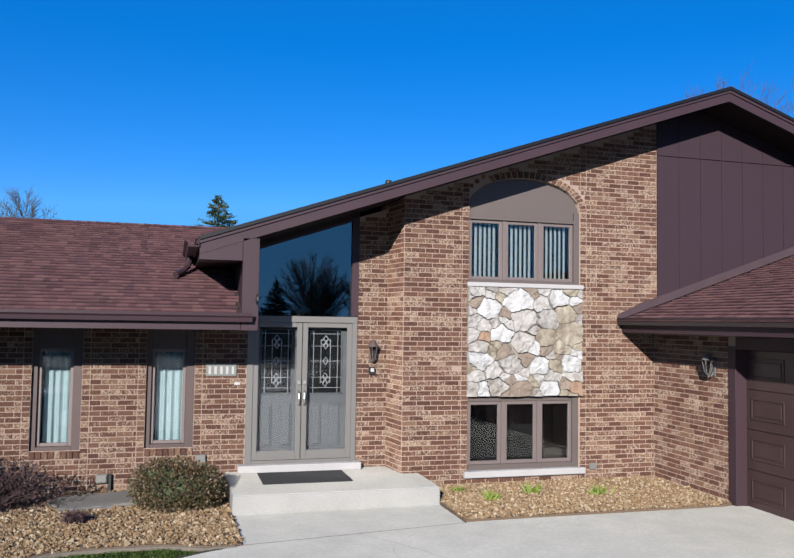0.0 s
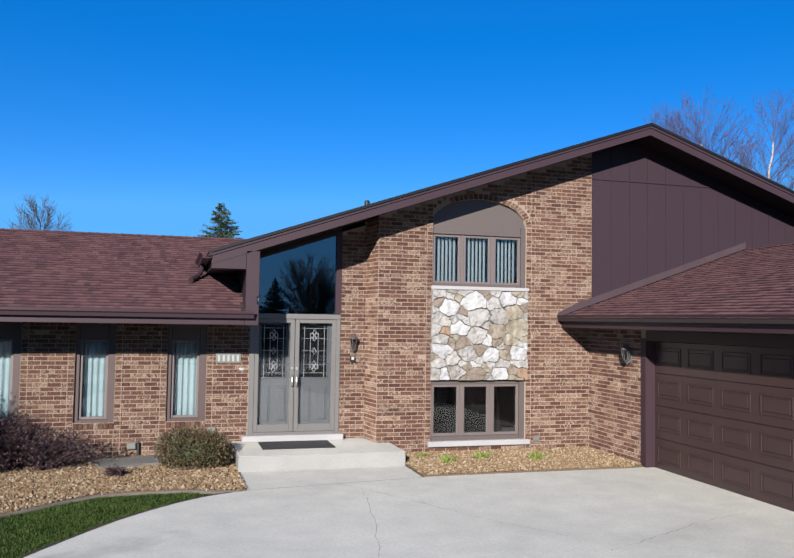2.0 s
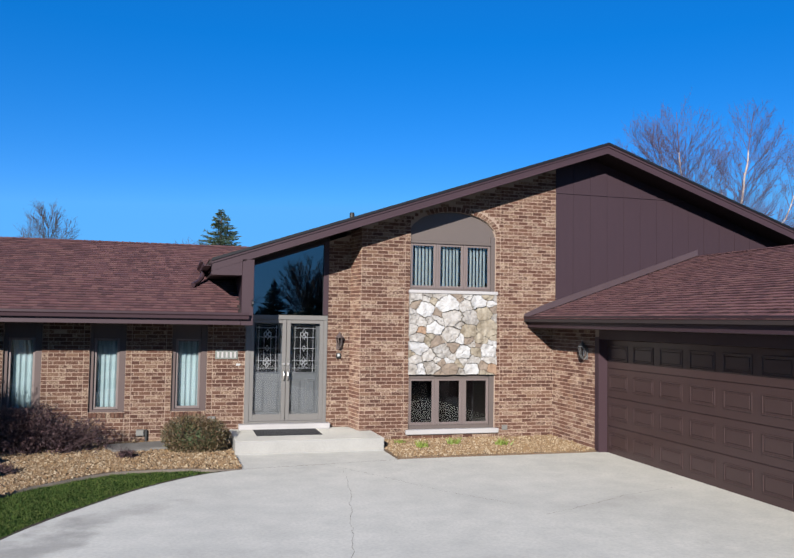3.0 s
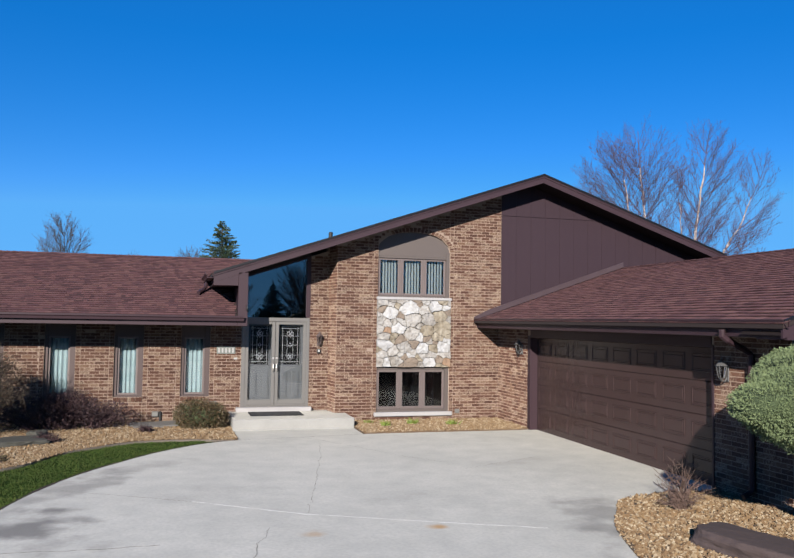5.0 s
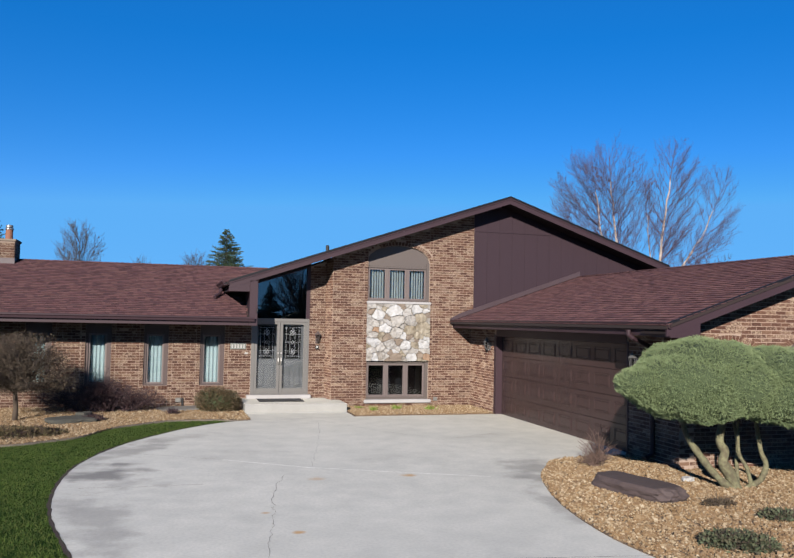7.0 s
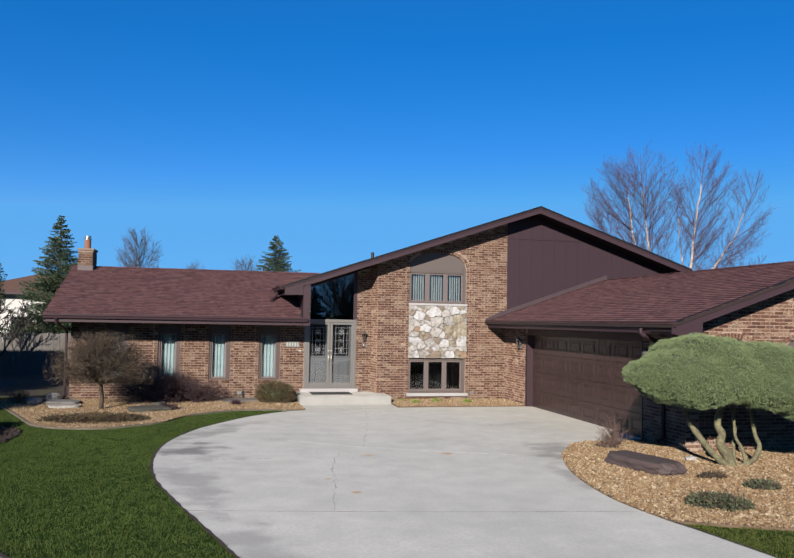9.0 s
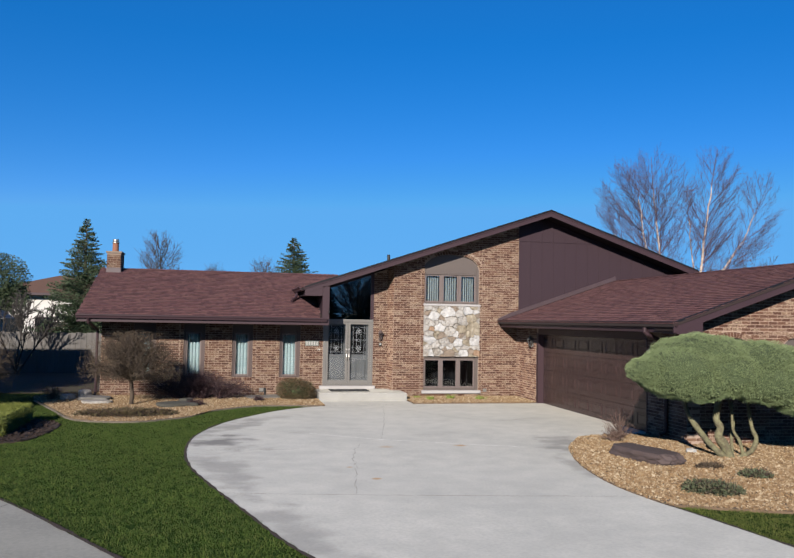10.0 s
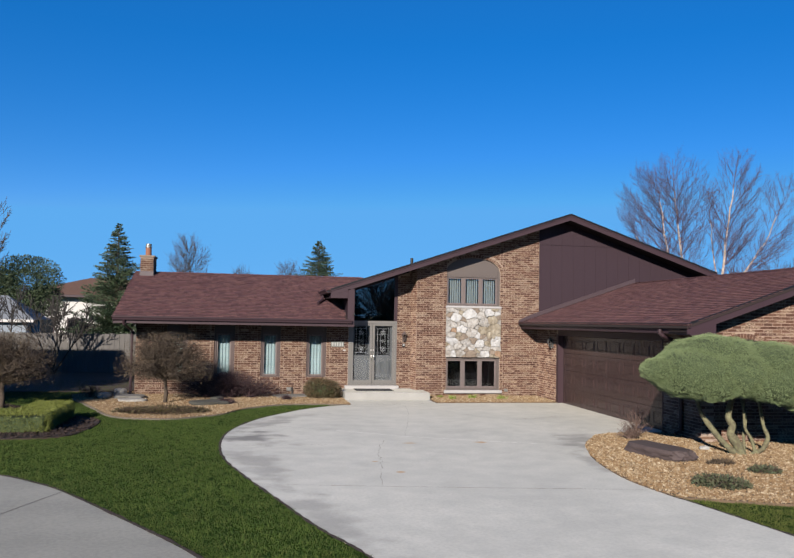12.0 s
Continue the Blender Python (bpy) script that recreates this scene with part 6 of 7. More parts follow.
# stands behind the camera, added only to cast a shadow on the drive
bare_tree("bare_tree", (-5.5, -29.8), 6.2, 22, SPARSE, ("bark_dark",) * 3, "unseen leafless tree, added to throw a twig shadow on the drive", ((0.05, 0, 0.62),), 0.12, "street trees", 0.024)
# across the street, seen in the entry glass
for k, (x, h) in enumerate(((1.5, 6.4), (12.6, 6.8), (-2.5, 6.2))):
    bare_tree("bare_tree", (x, -52.0 - 3 * (k % 2)), h, 31 + k, FAR, ("bark_dark",) * 3, "leafless tree across the street", ((0, 0, 0.62), (0.14, 0.05, 0.6), (-0.15, 0, 0.58)), 0.14, "street trees", 0.010)
crown_tree("bare_tree", (7.9, -53.0), ((((0, 0), (0.1, 2.4), (-0.1, 4.6), (0.2, 7.4)), (0.0, 5.5, 3.1, 2.9), 1.0), (((0, 0), (0.2, 2.2), (1.3, 4.2), (2.2, 6.4)), (1.6, 5.0, 1.8, 2.2), 0.5)), 100, 36, ("bark_dark", "bark_dark"),
           "broad rounded leafless tree across the street", "street trees", 0.20, 0.009)


def spruce(at, height, radius, seed, label):
    """Conical spruce: trunk, whorls of drooping boughs, each clothed in short needle sprays."""
    r = random.Random(seed)
    g = np.random.default_rng(seed)
    th = thing("spruce_tree", label, "tree", "spruces", at=(at[0], at[1], ground_z(*at)))
    bm = bmesh.new()
    tube(bm, [(0, 0, -0.1), (0, 0, height * 0.5), (0, 0, height * 0.98)], [0.16, 0.09, 0.015], 8)
    part("trunk", bm, "bark", th)
    segs, pl, di = [], [], []
    z = 0.35
    size = []
    while z < height * 0.99:
        f = 1 - z / height
        for _ in range(int(7 + 6 * f)):
            a = r.uniform(0, 2 * math.pi)
            ln = radius * (f ** 0.9) * r.uniform(0.62, 1.10) + 0.03
            base, tip = Vector((0, 0, z)), Vector((math.cos(a) * ln, math.sin(a) * ln, z + ln * r.uniform(-0.12, 0.12) + 0.10 * f))
            segs.append((tuple(base), tuple(tip), 0.018 * f + 0.005, 0.003))
            m = int(14 + 74 * ln)
            t = g.uniform(0.10, 1.0, m)
            w = 0.17 * ln * (1.05 - t)[:, None] * g.normal(0, 1, (m, 3)) * (1, 1, 0.30)
            pl.append(np.array(base) + t[:, None] * np.array(tip - base) + w - np.array((0, 0, 1)) * (t * (1 - t))[:, None] * 0.30 * ln)
            di.append(np.tile(np.array((math.cos(a), math.sin(a), 0.15)), (m, 1)) + g.normal(0, 0.40, (m, 3)))
            size.append(np.full(m, 0.45 + 0.6 * f ** 0.6))
        z += height * 0.013 * (0.6 + 0.7 * f) + 0.025
    tagged(tubes_mesh("bough_crown", segs, "bark", th), kind="stuff")
    p, d = np.concatenate(pl), np.concatenate(di)
    d /= np.linalg.norm(d, axis=1)[:, None]
    side = np.cross(d, g.normal(0, 1, d.shape))
    side /= np.linalg.norm(side, axis=1)[:, None] + 1e-9
    turns = np.stack([side, d, np.cross(side, d)], 2)
    s = g.uniform(0.08, 0.18, (len(p), 1)) * np.concatenate(size)[:, None] * np.array((0.30, 1.0, 0.6))
    tagged(scatter("crown", LEAF_V, LEAF_F, p, turns, s, "spruce", th), kind="stuff")
    return th


spruce((-11.6, 14.2), 6.95, 2.75, 41, "dark green spruce beyond the low wing's gable")
# the second spruce stands out of view, added only for its shade
spruce((-14.9, -2.6), 6.5, 2.7, 48, "unseen dark green spruce, added to shade the side yard")
spruce((-1.75, 17.2), 6.7, 3.7, 42, "dark green spruce behind the roof")
spruce((-0.6, -44.0), 5.8, 3.0, 44, "dark spruce across the street")
spruce((4.2, -47.0), 5.7, 2.6, 45, "dark spruce across the street")
spruce((6.9, -46.0), 3.4, 2.4, 46, "dark spruce across the street")
spruce((10.2, -47.0), 3.6, 2.6, 47, "dark spruce across the street")


def leaf_crown(name, lobes, count, leaf, mat, parent, seed, shell=0.35, label="", flat_below=None, tuft=0.0, slim=0.6):
    """Foliage over rounded lobes (x, y, z, rx, ry, rz): many small leaves, denser near the surface, with an uneven outline."""
    g = np.random.default_rng(seed)
    vol = np.array([l[3] * l[4] + l[4] * l[5] + l[3] * l[5] for l in lobes])
    pts, nor = [], []
    for l, share in zip(lobes, vol / vol.sum()):
        m = int(count * share)
        d = g.normal(0, 1, (m, 3))
        d /= np.linalg.norm(d, axis=1)[:, None]
        bump = np.array([1 + 0.10 * noise.noise(Vector(v) * 2.6 + Vector((l[0], l[1], l[2]))) + 0.06 * noise.noise(Vector(v) * 7 + Vector((l[0], l[1], seed))) for v in d])
        if tuft:                                         # sprays that stand out from the surface, with pits between
            bump += tuft * np.array([noise.noise(Vector((v[0] * l[3], v[1] * l[4], v[2] * l[5])) * 11 + Vector((l[0], l[1], l[2])) * 7) for v in d])
        rad = (1 - shell * g.uniform(0, 1, m) ** 1.6) * bump
        pts.append(np.array(l[:3]) + d * rad[:, None] * np.array(l[3:]))
        nor.append(d)
    p, d = np.concatenate(pts), np.concatenate(nor)
    if flat_below is not None:
        k = p[:, 2] > flat_below + g.normal(0, 0.04, len(p))
        p, d = p[k], d[k]
    d = d + g.normal(0, 0.55, d.shape)
    d /= np.linalg.norm(d, axis=1)[:, None]
    side = np.cross(d, g.normal(0, 1, d.shape))
    side /= np.linalg.norm(side, axis=1)[:, None] + 1e-9
    turns = np.stack([side, d, np.cross(side, d)], 2)
    s = leaf * g.uniform(0.6, 1.4, (len(p), 1)) * np.array((slim, 1.0, 0.8))
    ob = scatter(name, LEAF_V, LEAF_F, p, turns, s, mat, parent, label)
    return tagged(ob, kind="stuff")


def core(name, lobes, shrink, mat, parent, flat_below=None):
    """Solid core of a clipped crown, painted dark as the shade between leaves."""
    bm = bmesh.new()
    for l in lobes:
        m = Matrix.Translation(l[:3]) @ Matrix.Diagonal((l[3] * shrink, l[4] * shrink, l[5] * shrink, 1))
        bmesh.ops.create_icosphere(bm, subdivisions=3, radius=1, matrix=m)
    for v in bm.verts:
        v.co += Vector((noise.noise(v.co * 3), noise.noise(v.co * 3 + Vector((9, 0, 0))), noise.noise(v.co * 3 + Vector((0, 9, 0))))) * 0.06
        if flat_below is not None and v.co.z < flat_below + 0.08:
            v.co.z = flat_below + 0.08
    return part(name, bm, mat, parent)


# the cloud-pruned juniper beside the garage
jun = thing("juniper_tree", "cloud-pruned grey-green juniper with bare twisted trunks on gravel", "tree")
JX, JY = 4.22, -11.15
jz = ground_z(JX, JY)
JL = [(2.88, -11.60, 1.54, 0.84, 0.80, 0.46), (2.24, -11.55, 1.57, 0.36, 0.45, 0.24), (3.02, -11.85, 1.38, 0.60, 0.55, 0.34), (3.45, -11.30, 1.76, 0.95, 0.95, 0.48), (3.50, -11.85, 1.54, 0.85, 0.60, 0.42),
      (4.35, -11.50, 1.66, 1.05, 0.95, 0.48), (4.45, -12.00, 1.42, 0.95, 0.60, 0.42), (5.25, -11.60, 1.48, 1.05, 0.95, 0.50), (5.35, -12.05, 1.20, 0.95, 0.60, 0.46), (6.20, -11.60, 1.35, 0.95, 0.90, 0.50)]
leaf_crown("crown", JL, 380000, 0.027, "juniper", jun, 51, 0.16, "dense grey-green clipped foliage", 0.72, 0.055, 0.36)
core("crown_core", JL, 0.90, "shade_core", jun, 0.78)
for k, pts in enumerate((((0, 0, 0), (-0.25, 0, 0.12), (-0.50, 0.03, 0.35), (-0.72, 0.05, 0.62), (-0.88, 0.08, 0.85), (-0.98, 0.1, 1.2)), ((-0.05, 0, 0), (-0.16, 0, 0.25), (-0.30, 0, 0.46), (-0.25, 0.02, 0.62), (-0.32, 0.05, 0.80), (-0.22, 0.05, 1.2)),
                         ((0.22, 0, 0.10), (0.14, 0, 0.36), (0.02, 0.03, 0.60), (0.02, 0.05, 1.1)), ((0.04, 0, 0), (0.25, 0, 0.09), (0.42, 0, 0.20), (0.50, 0, 0.40), (0.42, 0.02, 0.62), (0.34, 0.05, 1.15)),
                         ((0.02, 0.05, 0.02), (0.10, 0.18, 0.4), (0.22, 0.3, 0.7), (0.16, 0.35, 1.1)))):
    bm = bmesh.new()
    p = [Vector((JX + a, JY + b, jz + c - 0.03)) for a, b, c in pts]
    fine = []
    for i in range(len(p) - 1):
        q = [p[max(i - 1, 0)], p[i], p[i + 1], p[min(i + 2, len(p) - 1)]]
        for s in range(5):
            t = s / 5
            fine.append(0.5 * (2 * q[1] + (q[2] - q[0]) * t + (2 * q[0] - 5 * q[1] + 4 * q[2] - q[3]) * t * t + (3 * q[1] - q[0] - 3 * q[2] + q[3]) * t ** 3))
    fine.append(p[-1])
    tube(bm, fine, [((0.070, 0.100, 0.036, 0.060, 0.040)[k]) * (1 - 0.5 * i / len(fine)) * (1 + 0.30 * noise.noise(v * 6)) for i, v in enumerate(fine)], 9)
    part("trunk", bm, "juniper_trunk", jun, smooth=True)


def clipped_tree(at, radius, height, seed, label, leaves):
    """Small dome-pruned tree: a slim trunk, fanning limbs, dense twigs and sparse brownish leaves."""
    r = random.Random(seed)
    z0 = ground_z(*at)
    th = thing("clipped_tree", label, "tree", "dome-pruned trees", at=(at[0], at[1], z0))
    bm = bmesh.new()
    tube(bm, [(0, 0, -0.05), (0.02, 0, 0.3), (-0.01, 0.01, 0.65), (0, 0, 0.95)], [0.068, 0.056, 0.05, 0.04], 9)
    part("trunk", bm, "bark", th, smooth=True)
    segs, fine = [], []
    for _ in range(150):
        a, e = r.uniform(0, 2 * math.pi), r.uniform(0.02, 1.45)
        tip = Vector((math.cos(a) * math.cos(e) * radius, math.sin(a) * math.cos(e) * radius, 0.95 + math.sin(e) * (height - 1.0))) * 1.0
        p0 = Vector((0, 0, r.uniform(0.66, 0.9)))
        midp = p0.lerp(tip, 0.5) + Vector((r.uniform(-1, 1), r.uniform(-1, 1), r.uniform(-0.5, 0.6))) * 0.13 * radius
        tip = tip * r.uniform(0.85, 0.98)
        segs += [(tuple(p0), tuple(midp), 0.016, 0.010), (tuple(midp), tuple(tip), 0.010, 0.004)]
        for _ in range(30):
            q = midp.lerp(tip, r.uniform(0.0, 1.0))
            d = Vector((r.gauss(0, 1), r.gauss(0, 1), r.gauss(0.2, 0.8))).normalized() * r.uniform(0.10, 0.26)
            fine.append((tuple(q), tuple(q + d), 0.0045, 0.0025))
    tagged(tubes_mesh("branch_crown", segs, "bark", th, sides=4), kind="stuff")
    tagged(tubes_mesh("twig_crown", fine, "bark", th), kind="stuff")
    leaf_crown("foliage", [(0.30 * radius * math.cos(a), 0.30 * radius * math.sin(a), 1.04, 0.74 * radius, 0.74 * radius, height - 1.12) for a in (0.3, 1.4, 2.4, 3.5, 4.5, 5.5)] + [(0, 0, 1.1, 0.8 * radius, 0.8 * radius, height - 1.14)], leaves, 0.028, "dry_leaf", th, seed, 0.75, "", 0.70)
    return th


clipped_tree((-7.62, -1.85), 1.36, 2.12, 61, "dome-pruned small tree with sparse brown leaves on gravel", 30000)
clipped_tree((-11.6, -3.0), 1.35, 2.12, 62, "dome-pruned small tree with sparse brown leaves near the hedge", 30000)


def bush(name, at, lobes, count, leaf, mat, label, seed, twig_mat="bark", twigs=120, shell=0.6, inner=None):
    z0 = ground_z(*at)
    th = thing(name, label, "shrub", at=(at[0], at[1], z0))
    r = random.Random(seed)
    segs = []
    for _ in range(twigs):
        l = r.choice(lobes)
        d = Vector((r.gauss(0, 1), r.gauss(0, 1), abs(r.gauss(0, 1)))).normalized()
        tip = Vector((l[0] + d.x * l[3], l[1] + d.y * l[4], max(0.05, l[2] + d.z * l[5])))
        base = Vector((l[0] * 0.6 + r.uniform(-0.1, 0.1), l[1] * 0.6 + r.uniform(-0.1, 0.1), 0))
        m = base.lerp(tip, 0.55) + Vector((r.uniform(-0.05, 0.05), r.uniform(-0.05, 0.05), 0.04))
        segs += [(tuple(base), tuple(m), 0.008, 0.006), (tuple(m), tuple(tip), 0.006, 0.003)]
        for _ in range(5):
            q = m.lerp(tip, r.random())
            segs.append((tuple(q), tuple(q + Vector((r.gauss(0, 1), r.gauss(0, 1), r.gauss(0.4, 0.7))) * 0.06), 0.004, 0.002))
    tagged(tubes_mesh("twig_crown", segs, twig_mat, th), kind="stuff")
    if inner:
        core("foliage_core", lobes, 0.62, inner, th, -0.08)
    leaf_crown("foliage", lobes, count, leaf, mat, th, seed, shell, "", 0.02)
    return th


bush("shrub", (-3.05, -0.55), [(0, 0, 0.29, 0.53, 0.46, 0.35), (-0.2, 0.05, 0.32, 0.38, 0.38, 0.32), (0.24, 0, 0.28, 0.36, 0.38, 0.30)], 13000, 0.033, "boxwood", "rounded green-brown clipped shrub beside the landing", 71, inner="shade_core")
bush("barberry_shrub", (-5.80, -0.40), [(0, 0, 0.40, 0.80, 0.55, 0.42), (-0.95, -0.05, 0.36, 0.6, 0.5, 0.38), (0.85, 0.02, 0.30, 0.6, 0.45, 0.32), (0.1, 0.1, 0.52, 0.55, 0.4, 0.36), (-0.5, 0.1, 0.50, 0.5, 0.4, 0.34)], 9000, 0.034, "barberry",
     "dark purple twiggy barberry shrub against the brick", 72, "barberry", 240, 0.9)
bush("low_shrub", (-4.15, -1.05), [(0, 0, 0.05, 0.16, 0.12, 0.10)], 260, 0.03, "barberry", "small dark red shrub in the gravel", 73, "barberry", 40, 0.9)
bush("low_shrub", (-5.9, -2.1), [(0, 0, 0.05, 0.24, 0.16, 0.12)], 380, 0.03, "barberry", "small dark red shrub near the flat stone", 77, "barberry", 60, 0.9)
bush("low_juniper", (1.95, -13.9), [(0, 0, 0.07, 0.36, 0.34, 0.13), (-0.18, 0.12, 0.07, 0.24, 0.22, 0.13), (0.2, -0.1, 0.06, 0.22, 0.2, 0.11)], 3600, 0.045, "low_juniper", "low spreading blue-green juniper on gravel", 74, "bark", 80, 0.8)
bush("low_juniper", (3.4, -12.9), [(0, 0, 0.05, 0.28, 0.22, 0.09)], 1500, 0.045, "low_juniper", "small spreading juniper on gravel", 75, "bark", 50, 0.8)
bush("low_juniper", (3.1, -12.1), [(0, 0, 0.04, 0.28, 0.16, 0.06)], 800, 0.04, "dry_leaf", "dry creeping plant on gravel", 78, "bark", 30, 0.8)
bush("ground_cover", (-7.42, -4.10), [(0, 0, 0.04, 1.0, 0.66, 0.15), (-0.75, 0.1, 0.03, 0.55, 0.5, 0.12), (0.65, 0.1, 0.03, 0.55, 0.5, 0.12)], 12000, 0.045, "ground_cover", "low brown ground cover at the lawn's edge", 76, "barberry", 120, 0.8)


def twiggy(at, height, spread, count, seed, mat, label):
    r = random.Random(seed)
    th = thing("twiggy_shrub", label, "shrub", at=(at[0], at[1], ground_z(*at)))
    segs = []
    for _ in range(count):
        a, s = r.uniform(0, 2 * math.pi), r.uniform(0.1, 1) * spread
        base = Vector((r.uniform(-0.08, 0.08), r.uniform(-0.08, 0.08), 0))
        tip = Vector((math.cos(a) * s, math.sin(a) * s, height * r.uniform(0.55, 1.05) * (1 - 0.35 * (s / spread) ** 2)))
        m = base.lerp(tip, 0.5) + Vector((-math.cos(a), -math.sin(a), 0.5)) * 0.05
        segs += [(tuple(base), tuple(m), 0.008, 0.006), (tuple(m), tuple(tip), 0.006, 0.003)]
        for _ in range(4):
            q = m.lerp(tip, r.random())
            segs.append((tuple(q), tuple(q + Vector((r.gauss(0, 1), r.gauss(0, 1), r.gauss(0.8, 0.6))).normalized() * r.uniform(0.05, 0.14)), 0.004, 0.002))
    tagged(tubes_mesh("twig_crown", segs, mat, th), kind="stuff")
    return th


twiggy((3.1, -8.9), 0.66, 0.48, 40, 81, "twig_pale", "bare reddish twiggy shrub on gravel beside the drive")
twiggy((2.85, -9.2), 0.34, 0.36, 44, 82, "twig_pale", "dry pale stems of a cut-back shrub")
twiggy((-9.9, -0.4), 0.45, 0.4, 40, 83, "bark", "bare twigs at the end of the bed")


def hedge():
    th = thing("hedge", "low box-clipped yew hedge on dark mulch", "hedge")
    z0 = ground_z(-10, -6.5)
    h = 0.40
    g = np.random.default_rng(91)
    p, d = [], []
    # a front arm and a shorter arm that turns back along the bed
    for x0, x1, y0, y1, faces in ((-13.2, -9.44, -7.45, -6.55, ((1, 1, 0, 0, 0, 1), (1, 0, 1, 0, -1, 0), (0, 1, 1, 1, 0, 0))), (-10.25, -9.44, -6.55, -4.85, ((1, 1, 0, 0, 0, 1), (0, 1, 1, 1, 0, 0)))):
        boxes("foliage_core", [(x0 + 0.06, x1 - 0.06, y0 + 0.06 * (y0 < -7), y1 - 0.06 * (y0 > -7), z0, z0 + h - 0.06)], "shade_core", th, bevel=0.03)
        lo, hi = np.array((x0, y0, z0 + 0.03)), np.array((x1, y1, z0 + h))
        for *dims, nx, ny, nz in faces:
            nrm = (nx, ny, nz)
            area = np.prod([hi[i] - lo[i] for i in range(3) if dims[i]])
            m = int(area * 4200)
            q = g.uniform(lo, hi, (m, 3))
            for i in range(3):
                if not dims[i]:
                    q[:, i] = (hi[i] if nrm[i] > 0 else lo[i]) + g.normal(0, 0.022, m)
            p.append(q)
            d.append(np.tile(np.array(nrm, float), (m, 1)))
    p, d = np.concatenate(p), np.concatenate(d) + g.normal(0, 0.6, (sum(len(k) for k in p), 3))
    d /= np.linalg.norm(d, axis=1)[:, None]
    side = np.cross(d, g.normal(0, 1, d.shape))
    side /= np.linalg.norm(side, axis=1)[:, None]
    tagged(scatter("foliage", LEAF_V, LEAF_F, p, np.stack([side, d, np.cross(side, d)], 2), g.uniform(0.018, 0.036, (len(p), 1)) * np.array((0.6, 1, 0.8)), "hedge", th), kind="stuff")


hedge()
for k, (x, y) in enumerate(((1.0, -0.99), (1.71, -0.73), (2.59, -1.0), (0.75, -0.45))):
    th = thing("weed_tuft", "small bright green weed in the gravel", "weed", "weeds", at=(x, y, ground_z(x, y) + 0.06))
    m = 60
    tagged(scatter("foliage", BLADE_V, BLADE_F, rng.normal(0, 0.055, (m, 3)) * (1, 0.7, 0), random_turns(rng, m, 0.7), np.tile((0.024, 0.06, 0.125), (m, 1)) * rng.uniform(0.6, 1.3, (m, 1)) * (1 if k < 3 else 0.6), "weed", th), kind="stuff")

# joints and cracks of the drive
def ribbon(name, pts, width, label, wiggle=0.0, seed=1, mat="joint", lift=0.0235):
    r = random.Random(seed)
    line = []
    for a, b in zip(pts, pts[1:]):
        n = max(2, int(math.dist(a, b) / 0.12))
        line += [(a[0] + (b[0] - a[0]) * k / n + r.gauss(0, wiggle), a[1] + (b[1] - a[1]) * k / n + r.gauss(0, wiggle)) for k in range(n)]
    line.append(pts[-1])
    v, f = [], []
    for i, (x, y) in enumerate(line):
        p, q = line[max(i - 1, 0)], line[min(i + 1, len(line) - 1)]
        d = Vector((q[0] - p[0], q[1] - p[1])).normalized()
        w = width * (r.uniform(0.4, 1.5) if wiggle else 1.0) / 2
        z = ground_z(x, y) + lift
        v += [(x - d.y * w, y + d.x * w, z), (x + d.y * w, y - d.x * w, z)]
        if i:
            f.append((2 * i - 2, 2 * i - 1, 2 * i + 1, 2 * i))
    return mesh_object(name, v, f, mat, drive, label)


ribbon("crack", [(-5.1, -6.4), (-4.2, -6.9), (-3.35, -7.4)], 0.008, "hairline crack that runs on from the sealed joint", 0.006, 8, "crack")
ribbon("expansion_joint", [(-3.35, -7.4), (-2.0, -8.35), (-0.4, -9.1), (0.73, -9.6)], 0.026, "pale sealed joint across the drive", 0.004, 9, "sealant")
ribbon("expansion_joint", [(-5.2, -12.9), (-3.26, -13.27), (-1.5, -13.56), (0.8, -13.9)], 0.010, "fine joint across the drive", 0.004, 10)
ribbon("crack", [(-0.84, -2.74), (-1.04, -4.15), (-1.44, -6.0), (-1.95, -8.3)], 0.005, "hairline crack in the concrete", 0.012, 3, "crack")
ribbon("crack", [(-2.5, -8.9), (-2.7, -9.5), (-2.88, -10.45), (-3.0, -11.5), (-3.28, -13.2)], 0.007, "hairline crack in the concrete", 0.02, 4, "crack")
ribbon("crack", [(3.70, -4.79), (2.66, -5.14), (1.78, -5.59), (1.07, -5.89)], 0.006, "hairline crack in the concrete", 0.012, 5, "crack")
ribbon("crack", [(-1.07, -2.1), (-0.55, -2.9), (0.26, -4.4), (0.9, -5.3)], 0.006, "hairline crack in the concrete", 0.010, 7, "crack")
ribbon("crack", [(-5.5, -9.3), (-4.51, -9.36), (-3.73, -9.34)], 0.010, "dark hairline crack in the concrete", 0.012, 6)
ribbon("expansion_joint", [(-2.37, -2.292), (-1.0, -2.105), (0.28, -1.929)], 0.012, "dark joint before the entry slab")
wj = ribbon("expansion_joint", [(-7.86, -13.2), (-8.3, -14.38), (-8.6, -15.3)], 0.016, "dark joint across the pavement")
wj.parent = walkway

